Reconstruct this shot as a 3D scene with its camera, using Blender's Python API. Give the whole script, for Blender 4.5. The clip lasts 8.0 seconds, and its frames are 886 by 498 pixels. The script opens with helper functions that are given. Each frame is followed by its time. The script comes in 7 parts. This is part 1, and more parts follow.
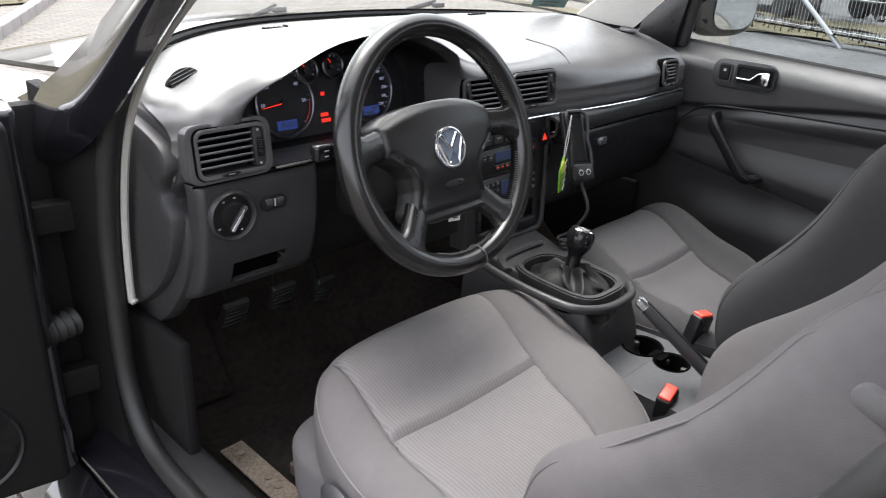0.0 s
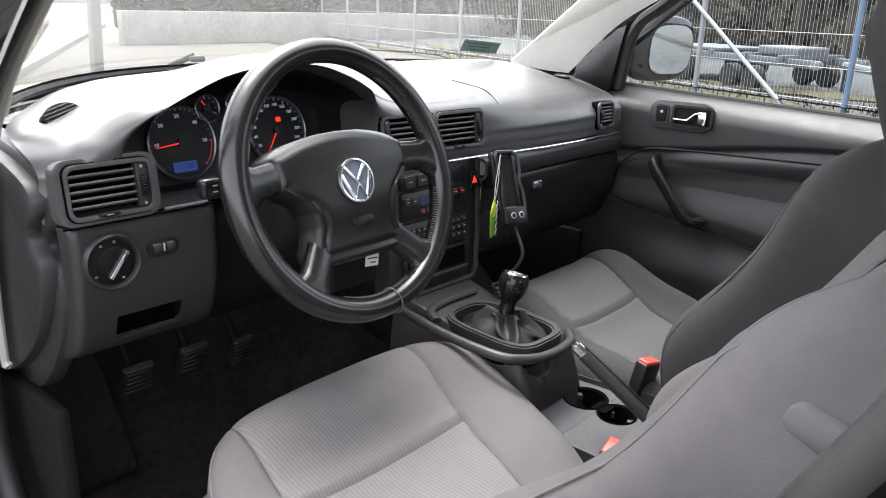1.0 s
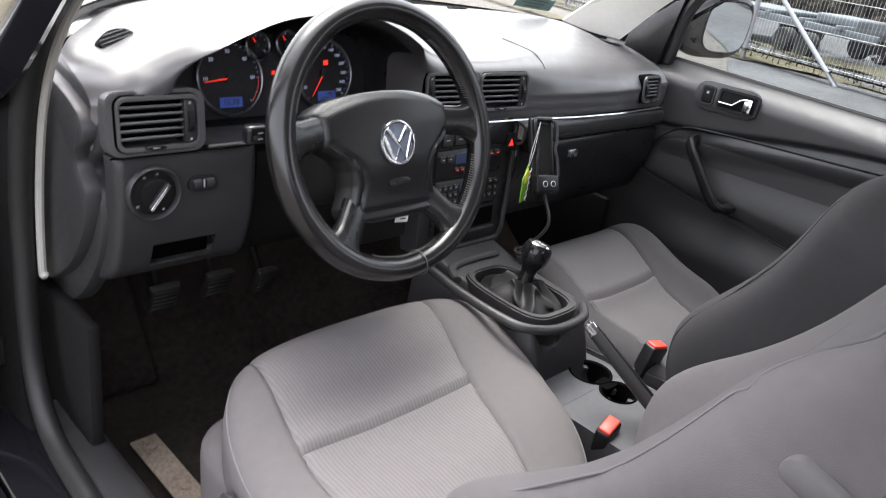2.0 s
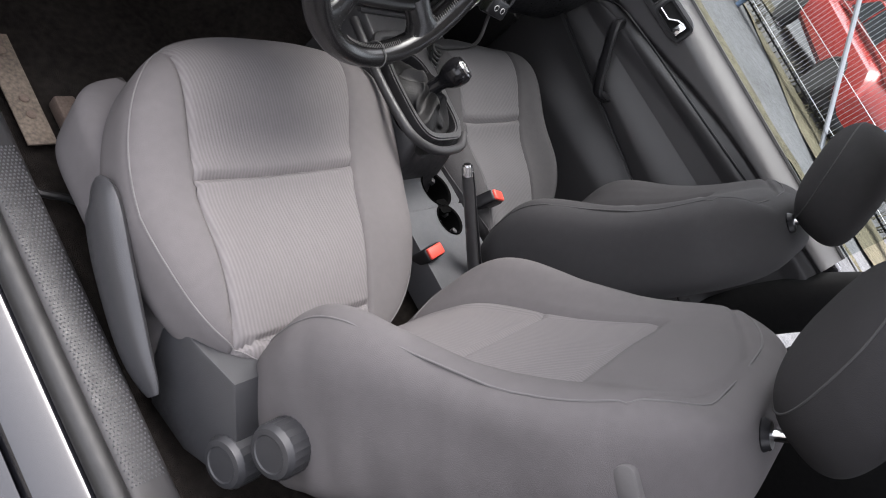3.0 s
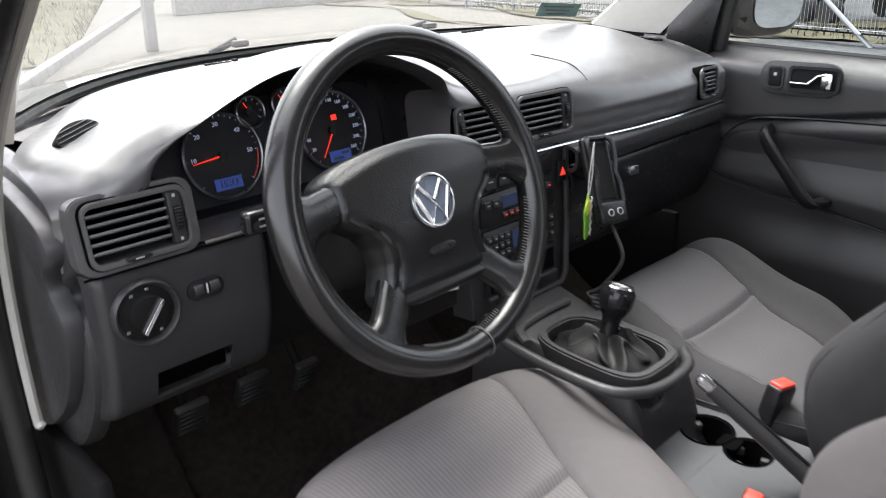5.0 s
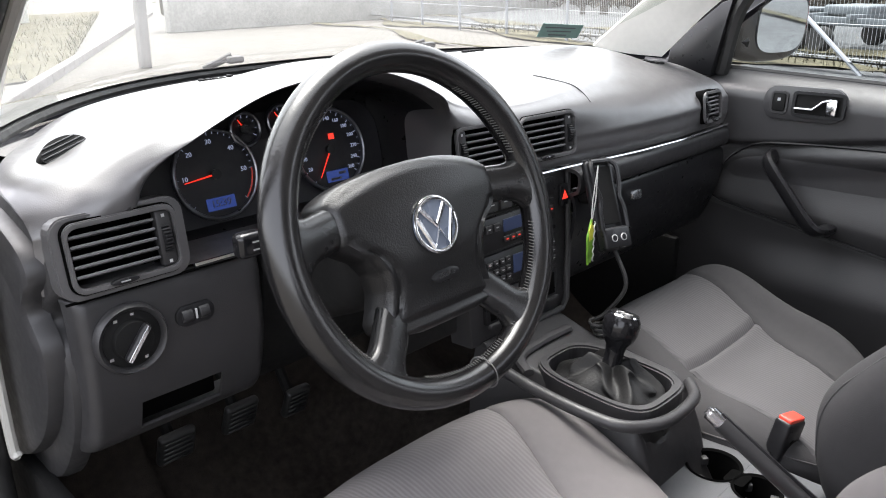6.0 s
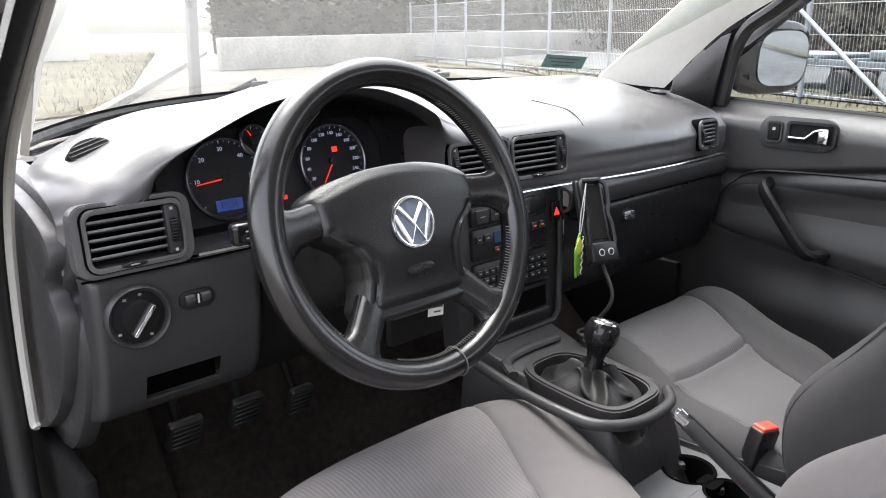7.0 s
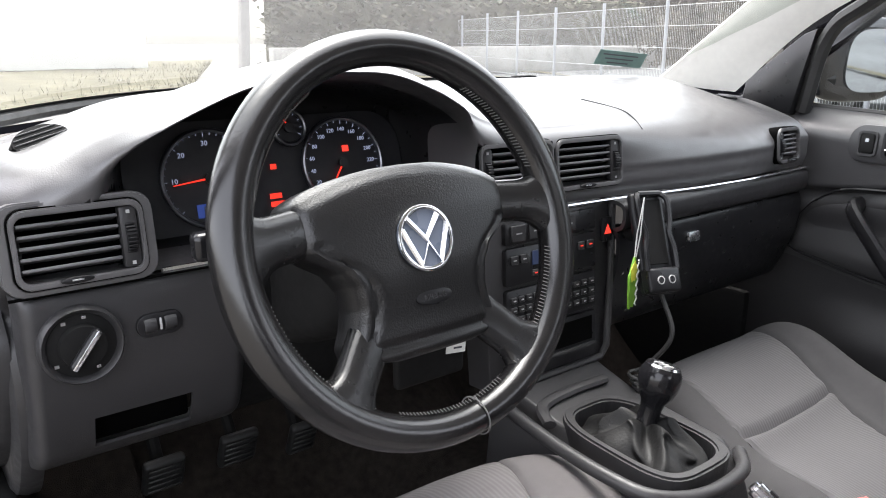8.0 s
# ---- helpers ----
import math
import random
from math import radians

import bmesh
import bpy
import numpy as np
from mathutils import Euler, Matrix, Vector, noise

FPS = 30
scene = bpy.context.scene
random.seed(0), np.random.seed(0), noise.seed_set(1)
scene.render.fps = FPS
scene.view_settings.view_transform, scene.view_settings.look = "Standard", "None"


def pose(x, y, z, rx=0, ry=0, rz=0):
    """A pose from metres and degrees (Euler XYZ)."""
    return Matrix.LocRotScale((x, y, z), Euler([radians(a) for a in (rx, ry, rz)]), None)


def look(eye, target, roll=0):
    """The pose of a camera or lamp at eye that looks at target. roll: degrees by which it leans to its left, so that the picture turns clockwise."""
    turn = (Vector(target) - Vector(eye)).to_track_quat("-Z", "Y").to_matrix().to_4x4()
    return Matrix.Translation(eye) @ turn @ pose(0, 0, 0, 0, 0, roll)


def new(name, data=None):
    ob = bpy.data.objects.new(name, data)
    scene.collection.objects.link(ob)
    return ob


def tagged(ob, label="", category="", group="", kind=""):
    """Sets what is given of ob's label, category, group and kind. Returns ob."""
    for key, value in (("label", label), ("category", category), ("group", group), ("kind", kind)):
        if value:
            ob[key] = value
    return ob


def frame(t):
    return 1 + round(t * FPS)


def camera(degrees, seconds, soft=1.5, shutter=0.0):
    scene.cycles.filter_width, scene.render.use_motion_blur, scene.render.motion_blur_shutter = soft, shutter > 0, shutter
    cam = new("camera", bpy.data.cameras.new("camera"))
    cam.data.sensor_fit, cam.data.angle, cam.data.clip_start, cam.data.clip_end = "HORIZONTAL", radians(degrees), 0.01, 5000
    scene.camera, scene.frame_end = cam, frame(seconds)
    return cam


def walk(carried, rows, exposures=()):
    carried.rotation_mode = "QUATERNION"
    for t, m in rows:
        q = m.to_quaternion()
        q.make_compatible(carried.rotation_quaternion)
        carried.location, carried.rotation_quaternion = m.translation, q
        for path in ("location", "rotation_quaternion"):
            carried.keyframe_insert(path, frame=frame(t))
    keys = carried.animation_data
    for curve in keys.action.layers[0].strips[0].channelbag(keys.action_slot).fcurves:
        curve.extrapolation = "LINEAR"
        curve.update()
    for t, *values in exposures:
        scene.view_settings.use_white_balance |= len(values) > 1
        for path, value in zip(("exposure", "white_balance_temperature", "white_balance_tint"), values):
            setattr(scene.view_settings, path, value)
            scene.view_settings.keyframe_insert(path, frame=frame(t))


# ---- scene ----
cam = camera(60, 8.0, soft=1.0, shutter=0.25)
PATH = [
    (0, (-1.1449, -0.7631, 1.2008), (0.0439, 0.3876, 0.4916), 2.42),
    (0.3, (-1.1356, -0.8099, 1.1875), (0.0884, 0.3359, 0.5326), 1.63),
    (0.5, (-1.1206, -0.8237, 1.1572), (0.1175, 0.3320, 0.5476), 0.75),
    (0.8, (-1.0667, -0.7725, 1.1363), (0.2132, 0.3574, 0.5663), 1.82),
    (1, (-1.0255, -0.7662, 1.1193), (0.2531, 0.3779, 0.5750), 1.40),
    (1.2, (-1.0004, -0.7582, 1.1118), (0.2744, 0.3866, 0.5603), 1.22),
    (2.3, (-1.0934, -0.7479, 1.2324), (0.1065, 0.2682, 0.3561), 17.74),
    (2.5, (-1.1428, -0.6838, 1.2657), (0.1615, 0.0849, 0.2920), 32.16),
    (2.7, (-1.1908, -0.6021, 1.2759), (0.2002, -0.0871, 0.2562), 43.87),
    (3, (-1.2118, -0.5005, 1.2636), (0.2596, -0.2125, 0.2677), 54.78),
    (3.5, (-1.2157, -0.4936, 1.2622), (0.2566, -0.2510, 0.2555), 55.04),
    (4, (-1.1200, -0.6689, 1.2587), (0.2186, 0.0571, 0.2991), 21.73),
    (4.2, (-1.0624, -0.7464, 1.2405), (0.1942, 0.2726, 0.4515), 6.02),
    (4.3, (-1.0413, -0.7752, 1.2320), (0.1852, 0.3275, 0.5111), 2.37),
    (4.5, (-1.0000, -0.7748, 1.2010), (0.1841, 0.4087, 0.5398), 0.27),
    (5, (-0.8931, -0.5865, 1.1408), (0.2645, 0.6333, 0.4990), -2.31),
    (5.2, (-0.8519, -0.5057, 1.1315), (0.3280, 0.7051, 0.5136), -2.40),
    (6.3, (-0.9134, -0.6189, 1.1352), (0.2721, 0.6018, 0.5483), -0.83),
    (6.5, (-0.9424, -0.6701, 1.1361), (0.2454, 0.5603, 0.5748), -0.68),
    (7, (-0.8860, -0.6679, 1.1111), (0.2511, 0.6316, 0.6028), -0.75),
    (7.5, (-0.8003, -0.6028, 1.0848), (0.2929, 0.7433, 0.6022), -0.11),
    (8, (-0.7438, -0.5414, 1.0653), (0.3170, 0.8325, 0.5886), 0.11),
]
walk(cam, [(t, look(eye, target, roll)) for t, eye, target, roll in PATH], [(0.0, 2.75, 6500, 12), (1.0, 2.95, 6500, 12), (2.5, 2.85, 6500, 15), (3.0, 2.7, 6500, 15), (3.5, 2.62, 6500, 15), (4.0, 2.68, 6500, 15), (5.0, 2.88, 6500, 12), (6.5, 3.08, 6500, 13), (8.0, 3.18, 6500, 13)])

# ---- world, sun, exposure ----
world = bpy.data.worlds.new("overcast_sky")
scene.world = world
world.use_nodes = True
wt = world.node_tree
wt.nodes.clear()
sky = wt.nodes.new("ShaderNodeTexSky")
sky.sky_type, sky.sun_disc = "NISHITA", False
sky.sun_elevation, sky.sun_rotation = radians(72), radians(20)
sky.air_density, sky.dust_density, sky.ozone_density = 1.0, 4.0, 1.0
hsv = wt.nodes.new("ShaderNodeHueSaturation")
hsv.inputs["Saturation"].default_value = 0.25
bg = wt.nodes.new("ShaderNodeBackground")
bg.inputs["Strength"].default_value = 0.15
wo = wt.nodes.new("ShaderNodeOutputWorld")
wt.links.new(sky.outputs[0], hsv.inputs["Color"])
wt.links.new(hsv.outputs[0], bg.inputs["Color"])
wt.links.new(bg.outputs[0], wo.inputs["Surface"])
sun = new("sun", bpy.data.lights.new("sun", "SUN"))
sun.data.energy, sun.data.angle, sun.data.color = 0.4, radians(40), (1.0, 0.97, 0.93)
sun.matrix_world = look((0.8, 2.0, 6.5), (0, 0, 0))


# ---- materials ----
def mat(name, col, rough=0.5, metal=0.0, var=0.15, scale=6.0, bump=0.15, bscale=500.0, spec=0.5, coat=0.0, dist=0.0006, rvar=0.08, ior=1.5):
    """A surface with broad stains, fine grain and fine relief."""
    m = bpy.data.materials.new(name)
    m.use_nodes = True
    nt = m.node_tree
    b = nt.nodes["Principled BSDF"]
    tc = nt.nodes.new("ShaderNodeTexCoord")
    n1, n2, n3 = (nt.nodes.new("ShaderNodeTexNoise") for _ in range(3))
    for n, s, d in ((n1, scale, 5.0), (n2, scale * 14, 3.0), (n3, bscale, 2.0)):
        n.inputs["Scale"].default_value, n.inputs["Detail"].default_value = s, d
        nt.links.new(tc.outputs["Object"], n.inputs["Vector"])
    add = nt.nodes.new("ShaderNodeMath")
    add.operation = "ADD"
    nt.links.new(n1.outputs["Fac"], add.inputs[0])
    nt.links.new(n2.outputs["Fac"], add.inputs[1])
    mr = nt.nodes.new("ShaderNodeMapRange")
    mr.inputs["From Min"].default_value, mr.inputs["From Max"].default_value = 0.6, 1.4
    mr.inputs["To Min"].default_value, mr.inputs["To Max"].default_value = 1 - var, 1 + var
    nt.links.new(add.outputs[0], mr.inputs["Value"])
    mul = nt.nodes.new("ShaderNodeVectorMath")
    mul.operation = "SCALE"
    mul.inputs[0].default_value = col
    nt.links.new(mr.outputs[0], mul.inputs["Scale"])
    nt.links.new(mul.outputs[0], b.inputs["Base Color"])
    rr = nt.nodes.new("ShaderNodeMapRange")
    rr.inputs["From Min"].default_value, rr.inputs["From Max"].default_value = 0.3, 0.7
    rr.inputs["To Min"].default_value, rr.inputs["To Max"].default_value = max(0.02, rough - rvar), min(1.0, rough + rvar)
    nt.links.new(n2.outputs["Fac"], rr.inputs["Value"])
    nt.links.new(rr.outputs[0], b.inputs["Roughness"])
    b.inputs["Metallic"].default_value = metal
    b.inputs["Specular IOR Level"].default_value = spec
    b.inputs["Coat Weight"].default_value = coat
    b.inputs["IOR"].default_value = ior
    if bump:
        bp = nt.nodes.new("ShaderNodeBump")
        bp.inputs["Strength"].default_value, bp.inputs["Distance"].default_value = bump, dist
        nt.links.new(n3.outputs["Fac"], bp.inputs["Height"])
        nt.links.new(bp.outputs[0], b.inputs["Normal"])
    return m


def ribbed(name, col, pitch, amount=0.5):
    """Woven seat fabric with fine ribs that run along the seat."""
    m = mat(name, col, 0.95, var=0.07, scale=5, bump=0.5, bscale=900, spec=0.15)
    nt = m.node_tree
    b = nt.nodes["Principled BSDF"]
    tc = nt.nodes.new("ShaderNodeTexCoord")
    w = nt.nodes.new("ShaderNodeTexWave")
    w.wave_type, w.bands_direction, w.wave_profile = "BANDS", "X", "SIN"
    w.inputs["Scale"].default_value = math.pi * 2 / (20 * pitch)
    w.inputs["Distortion"].default_value = 0.4
    nt.links.new(tc.outputs["Object"], w.inputs["Vector"])
    bp = nt.nodes.new("ShaderNodeBump")
    bp.inputs["Strength"].default_value, bp.inputs["Distance"].default_value = amount, 0.0015
    nt.links.new(w.outputs["Fac"], bp.inputs["Height"])
    old = [n for n in nt.nodes if n.type == "BUMP" and n != bp][0]
    nt.links.new(old.outputs[0], bp.inputs["Normal"])
    nt.links.new(bp.outputs[0], b.inputs["Normal"])
    src = [n for n in nt.nodes if n.type == "VECT_MATH"][0]
    mr = nt.nodes.new("ShaderNodeMapRange")
    mr.inputs["To Min"].default_value, mr.inputs["To Max"].default_value = 0.89, 1.06
    nt.links.new(w.outputs["Fac"], mr.inputs["Value"])
    sc = nt.nodes.new("ShaderNodeVectorMath")
    sc.operation = "SCALE"
    nt.links.new(src.outputs[0], sc.inputs[0])
    nt.links.new(mr.outputs[0], sc.inputs["Scale"])
    nt.links.new(sc.outputs[0], b.inputs["Base Color"])
    return m


def glow(name, col, strength):
    m = bpy.data.materials.new(name)
    m.use_nodes = True
    b = m.node_tree.nodes["Principled BSDF"]
    b.inputs["Base Color"].default_value = (col[0] * 0.2, col[1] * 0.2, col[2] * 0.2, 1)
    b.inputs["Emission Color"].default_value = (*col, 1)
    b.inputs["Emission Strength"].default_value = strength
    return m


def pane_glass(name, tint=(0.94, 0.97, 0.95), dust_glare=0.0):
    m = bpy.data.materials.new(name)
    m.use_nodes = True
    nt = m.node_tree
    nt.nodes.clear()
    out = nt.nodes.new("ShaderNodeOutputMaterial")
    mix = nt.nodes.new("ShaderNodeMixShader")
    tr = nt.nodes.new("ShaderNodeBsdfTransparent")
    tr.inputs["Color"].default_value = (*tint, 1)
    gl = nt.nodes.new("ShaderNodeBsdfGlossy")
    gl.inputs["Roughness"].default_value = 0.02
    lw = nt.nodes.new("ShaderNodeLayerWeight")
    lw.inputs["Blend"].default_value = 0.5
    pw = nt.nodes.new("ShaderNodeMath")
    pw.operation = "POWER"
    pw.inputs[1].default_value = 4.0
    ml = nt.nodes.new("ShaderNodeMath")
    ml.operation = "MULTIPLY_ADD"
    ml.inputs[1].default_value, ml.inputs[2].default_value = 0.55, 0.05
    nt.links.new(lw.outputs["Facing"], pw.inputs[0])
    nt.links.new(pw.outputs[0], ml.inputs[0])
    nt.links.new(ml.outputs[0], mix.inputs[0])
    nt.links.new(tr.outputs[0], mix.inputs[1])
    nt.links.new(gl.outputs[0], mix.inputs[2])
    # pale layer for dirt and for the veiling glare of the dashboard's reflection
    if dust_glare:
        df, m2 = nt.nodes.new("ShaderNodeBsdfTranslucent"), nt.nodes.new("ShaderNodeMixShader")
        df.inputs["Color"].default_value = (0.9, 0.89, 0.86, 1)
        tc, ns, mr = nt.nodes.new("ShaderNodeTexCoord"), nt.nodes.new("ShaderNodeTexNoise"), nt.nodes.new("ShaderNodeMapRange")
        ns.inputs["Scale"].default_value, ns.inputs["Detail"].default_value = 7.0, 6.0
        mr.inputs["To Min"].default_value, mr.inputs["To Max"].default_value = dust_glare * 0.6, dust_glare * 1.4
        nt.links.new(tc.outputs["Object"], ns.inputs["Vector"])
        nt.links.new(ns.outputs["Fac"], mr.inputs["Value"])
        nt.links.new(mr.outputs[0], m2.inputs[0])
        nt.links.new(mix.outputs[0], m2.inputs[1])
        nt.links.new(df.outputs[0], m2.inputs[2])
        mix = m2
    nt.links.new(mix.outputs[0], out.inputs["Surface"])
    return m


M_DASH = mat("dash_soft_plastic", (0.052, 0.0505, 0.052), 0.40, var=0.08, scale=4, bump=0.35, bscale=700, spec=0.6, ior=1.85)
M_PLASTIC = mat("dark_grey_plastic", (0.0235, 0.023, 0.024), 0.43, var=0.08, bump=0.3, bscale=800, spec=0.38)
M_DOOR = mat("door_soft_plastic", (0.035, 0.0343, 0.0357), 0.42, var=0.08, bump=0.35, bscale=750, spec=0.5)
M_END = mat("dash_end_plastic", (0.024, 0.0235, 0.0245), 0.46, var=0.08, bump=0.35, bscale=750, spec=0.45)
M_SMOOTH = mat("smooth_black_plastic", (0.010, 0.010, 0.011), 0.34, var=0.1, bump=0.05, bscale=900, spec=0.28)
M_GLOSS = mat("gloss_black_plastic", (0.008, 0.008, 0.009), 0.14, var=0.1, bump=0.02, bscale=900, spec=0.4, rvar=0.03)
M_GREYPL = mat("mid_grey_plastic", (0.050, 0.051, 0.055), 0.45, var=0.08, bump=0.3, bscale=800)
M_BLACK = mat("matt_black", (0.005, 0.005, 0.005), 0.75, var=0.2, bump=0.1, spec=0.2)
# near-zero colour that stands in for the shade inside cavities and gaps
M_VOID = mat("cavity_shade_black", (0.0015, 0.0015, 0.0015), 0.95, var=0.2, bump=0.1, spec=0.04)
M_SIDEPL = mat("dark_side_plastic", (0.031, 0.0315, 0.034), 0.42, var=0.1, bump=0.3, bscale=800)
M_SLAT = mat("vent_slat_plastic", (0.085, 0.085, 0.088), 0.36, var=0.1, bump=0.05)
M_LEATHER = mat("worn_black_leather", (0.0085, 0.0085, 0.0088), 0.25, var=0.12, scale=9, bump=0.22, bscale=420, spec=0.5, dist=0.0008, rvar=0.03)
M_RIM = mat("shiny_worn_rim_leather", (0.0075, 0.0073, 0.0075), 0.23, var=0.2, scale=9, bump=0.16, bscale=380, spec=0.62, dist=0.0008, rvar=0.02)
M_AIRBAG = mat("grained_airbag_cover", (0.0065, 0.0065, 0.0068), 0.30, var=0.08, bump=0.45, bscale=560, dist=0.0010, spec=0.5, rvar=0.02)
M_CHROME = mat("chrome", (0.8, 0.81, 0.83), 0.14, 1.0, var=0.04, bump=0.02)
M_SATIN = mat("satin_metal", (0.55, 0.56, 0.58), 0.3, 1.0, var=0.05, bump=0.05)
M_RING = mat("dull_ring_metal", (0.22, 0.225, 0.24), 0.35, 1.0, var=0.05, bump=0.0)
M_FABRIC = mat("grey_seat_fabric", (0.103, 0.0962, 0.0972), 0.95, var=0.08, scale=5, bump=0.6, bscale=1100, spec=0.15)
M_RIB = ribbed("ribbed_seat_fabric", (0.138, 0.129, 0.130), 0.0062, 0.24)
# darker copies of the seat fabrics: the far side's shade is in the colour
M_FABRIC2 = mat("shaded_seat_fabric", (0.041, 0.040, 0.0412), 0.95, var=0.12, scale=5, bump=0.6, bscale=1100, spec=0.15)
M_RIB2 = ribbed("shaded_ribbed_fabric", (0.074, 0.0722, 0.0745), 0.0062, 0.2)
M_HEADREST = mat("headrest_fabric", (0.030, 0.0292, 0.0302), 0.95, var=0.12, scale=6, bump=0.6, bscale=1000, spec=0.12)
M_SEAM = mat("seam_thread", (0.11, 0.105, 0.105), 0.9, var=0.1, bump=0.3)
M_SEAM2 = mat("dark_seam_thread", (0.045, 0.044, 0.045), 0.9, var=0.1, bump=0.3)
M_THREAD = mat("grey_stitching", (0.10, 0.098, 0.095), 0.9, var=0.1, bump=0.3)
M_CARPET = mat("dusty_black_carpet", (0.023, 0.0198, 0.0176), 1.0, var=0.6, scale=5, bump=1.0, bscale=700, spec=0.05, dist=0.003)
M_RUBBER = mat("black_rubber", (0.010, 0.010, 0.010), 0.55, var=0.2, bump=0.2, bscale=300)
M_PAINT = mat("black_car_paint", (0.008, 0.008, 0.010), 0.09, var=0.2, scale=8, bump=0.03, coat=0.7, bscale=60)
M_PILLAR = mat("light_grey_pillar_cloth", (0.76, 0.745, 0.70), 0.9, var=0.05, bump=0.4, bscale=900, spec=0.2)
M_STRIP = mat("pale_edge_trim", (0.36, 0.355, 0.33), 0.6, var=0.08, bump=0.2)
M_RED = mat("red_plastic", (0.62, 0.055, 0.035), 0.4, var=0.08, bump=0.05)
M_REDDARK = glow("red_lit_symbol", (1.0, 0.05, 0.03), 0.16)
M_BLUE = glow("blue_lit_display", (0.05, 0.10, 0.42), 0.05)
M_DIMBLUE = glow("dim_blue_display", (0.05, 0.08, 0.20), 0.022)
M_NUM = glow("lit_white_numerals", (0.60, 0.68, 0.95), 0.045)
M_NEEDLE = glow("lit_red_needle", (1.0, 0.04, 0.02), 0.14)
M_DIAL = mat("black_dial_face", (0.010, 0.010, 0.013), 0.6, var=0.1, bump=0.0)
M_LOGO = mat("dark_blue_enamel", (0.10, 0.12, 0.16), 0.3, var=0.1, bump=0.0)
M_PAPER = mat("white_paper_label", (0.75, 0.75, 0.72), 0.8, var=0.06, bump=0.1)
M_INK = mat("dark_ink", (0.06, 0.06, 0.07), 0.7, var=0.1, bump=0.0)
M_WHITE = mat("white_print", (0.35, 0.35, 0.35), 0.6, var=0.05, bump=0.0)
M_GREEN = mat("green_card", (0.16, 0.36, 0.03), 0.6, var=0.25, scale=60, bump=0.1)
M_YELLOW = mat("yellow_card", (0.62, 0.62, 0.06), 0.6, var=0.15, scale=60, bump=0.1)
M_CORD = mat("pale_cord", (0.6, 0.6, 0.58), 0.8, var=0.1, bump=0.1)
M_PLATE = mat("rusty_dusty_metal", (0.165, 0.132, 0.102), 0.85, 0.0, var=0.75, scale=13, bump=0.8, bscale=180, dist=0.002)
M_STICKER = mat("teal_windscreen_sticker", (0.12, 0.20, 0.18), 0.6, var=0.25, scale=50, bump=0.0)
M_MIRROR = mat("mirror_glass", (0.85, 0.87, 0.88), 0.02, 1.0, var=0.01, bump=0.0, rvar=0.01)
# the last value mixes in the pale veil: dirt plus imitated glare
M_GLASS = pane_glass("dusty_glare_windscreen_glass", (0.82, 0.85, 0.82), 0.022)
M_SIDEGLASS = pane_glass("tinted_side_glass", (0.62, 0.66, 0.65))
M_RUST = mat("worn_steel_rail", (0.22, 0.17, 0.14), 0.5, 0.6, var=0.4, scale=20, bump=0.4)


# ---- building helpers ----
def part(name, bm, material, parent=None, label="", sharp=38, smooth=True):
    """Links a bmesh as one mesh object, in place, under a thing or a part."""
    me = bpy.data.meshes.new(name)
    bmesh.ops.recalc_face_normals(bm, faces=bm.faces[:])
    bm.to_mesh(me)
    bm.free()
    me.materials.append(material)
    if smooth:
        me.polygons.foreach_set("use_smooth", [True] * len(me.polygons))
        me.set_sharp_from_angle(angle=radians(sharp))
    ob = new(name, me)
    if parent is not None:
        ob.parent = parent
        ob.matrix_parent_inverse = Matrix.Translation(-base_of(parent))
    if label:
        ob["label"] = label
    return ob


def base_of(ob):
    p, total = ob, Vector()
    while p is not None:
        if p.parent is None:
            total = p.location.copy()
        p = p.parent
    return total if ob.parent is None else Vector()


def thing(name, at, label, category, group="", kind=""):
    ob = new(name)
    ob.empty_display_size = 0.05
    ob.location = at
    return tagged(ob, label, category, group, kind)


def basis(o, xdir, up):
    x = Vector(xdir).normalized()
    u = Vector(up)
    y = (u - u.dot(x) * x).normalized()
    z = x.cross(y)
    return Matrix(((x.x, y.x, z.x, o[0]), (x.y, y.y, z.y, o[1]), (x.z, y.z, z.z, o[2]), (0, 0, 0, 1)))


def box(bm, c, s, bev=0.0, seg=2, m=None):
    """A box with rounded edges: centre c, full size s, placed by m."""
    r = bmesh.ops.create_cube(bm, size=1, matrix=Matrix.Translation(c) @ Matrix.Diagonal((*s, 1)))
    vs = r["verts"]
    if bev:
        es = list({e for v in vs for e in v.link_edges})
        r = bmesh.ops.bevel(bm, geom=es, offset=bev, segments=seg, profile=0.5, affect="EDGES", clamp_overlap=True)
        vs = list({v for f in r["faces"] for v in f.verts} | {v for v in vs if v.is_valid})
    if m is not None:
        bmesh.ops.transform(bm, matrix=m, verts=vs)
    return bm


def grid(bm, nu, nv, fn, cu=False, cv=False, pick=None):
    """A sheet fn(u, v), with u and v from 0 to 1; closed along u or v."""
    vs = [[bm.verts.new(fn(i / (nu if cu else nu - 1), j / (nv if cv else nv - 1))) for j in range(nv)] for i in range(nu)]
    for i in range(nu if cu else nu - 1):
        for j in range(nv if cv else nv - 1):
            a, b = (i + 1) % nu, (j + 1) % nv
            bm.faces.new((vs[i][j], vs[a][j], vs[a][b], vs[i][b]))
    return vs


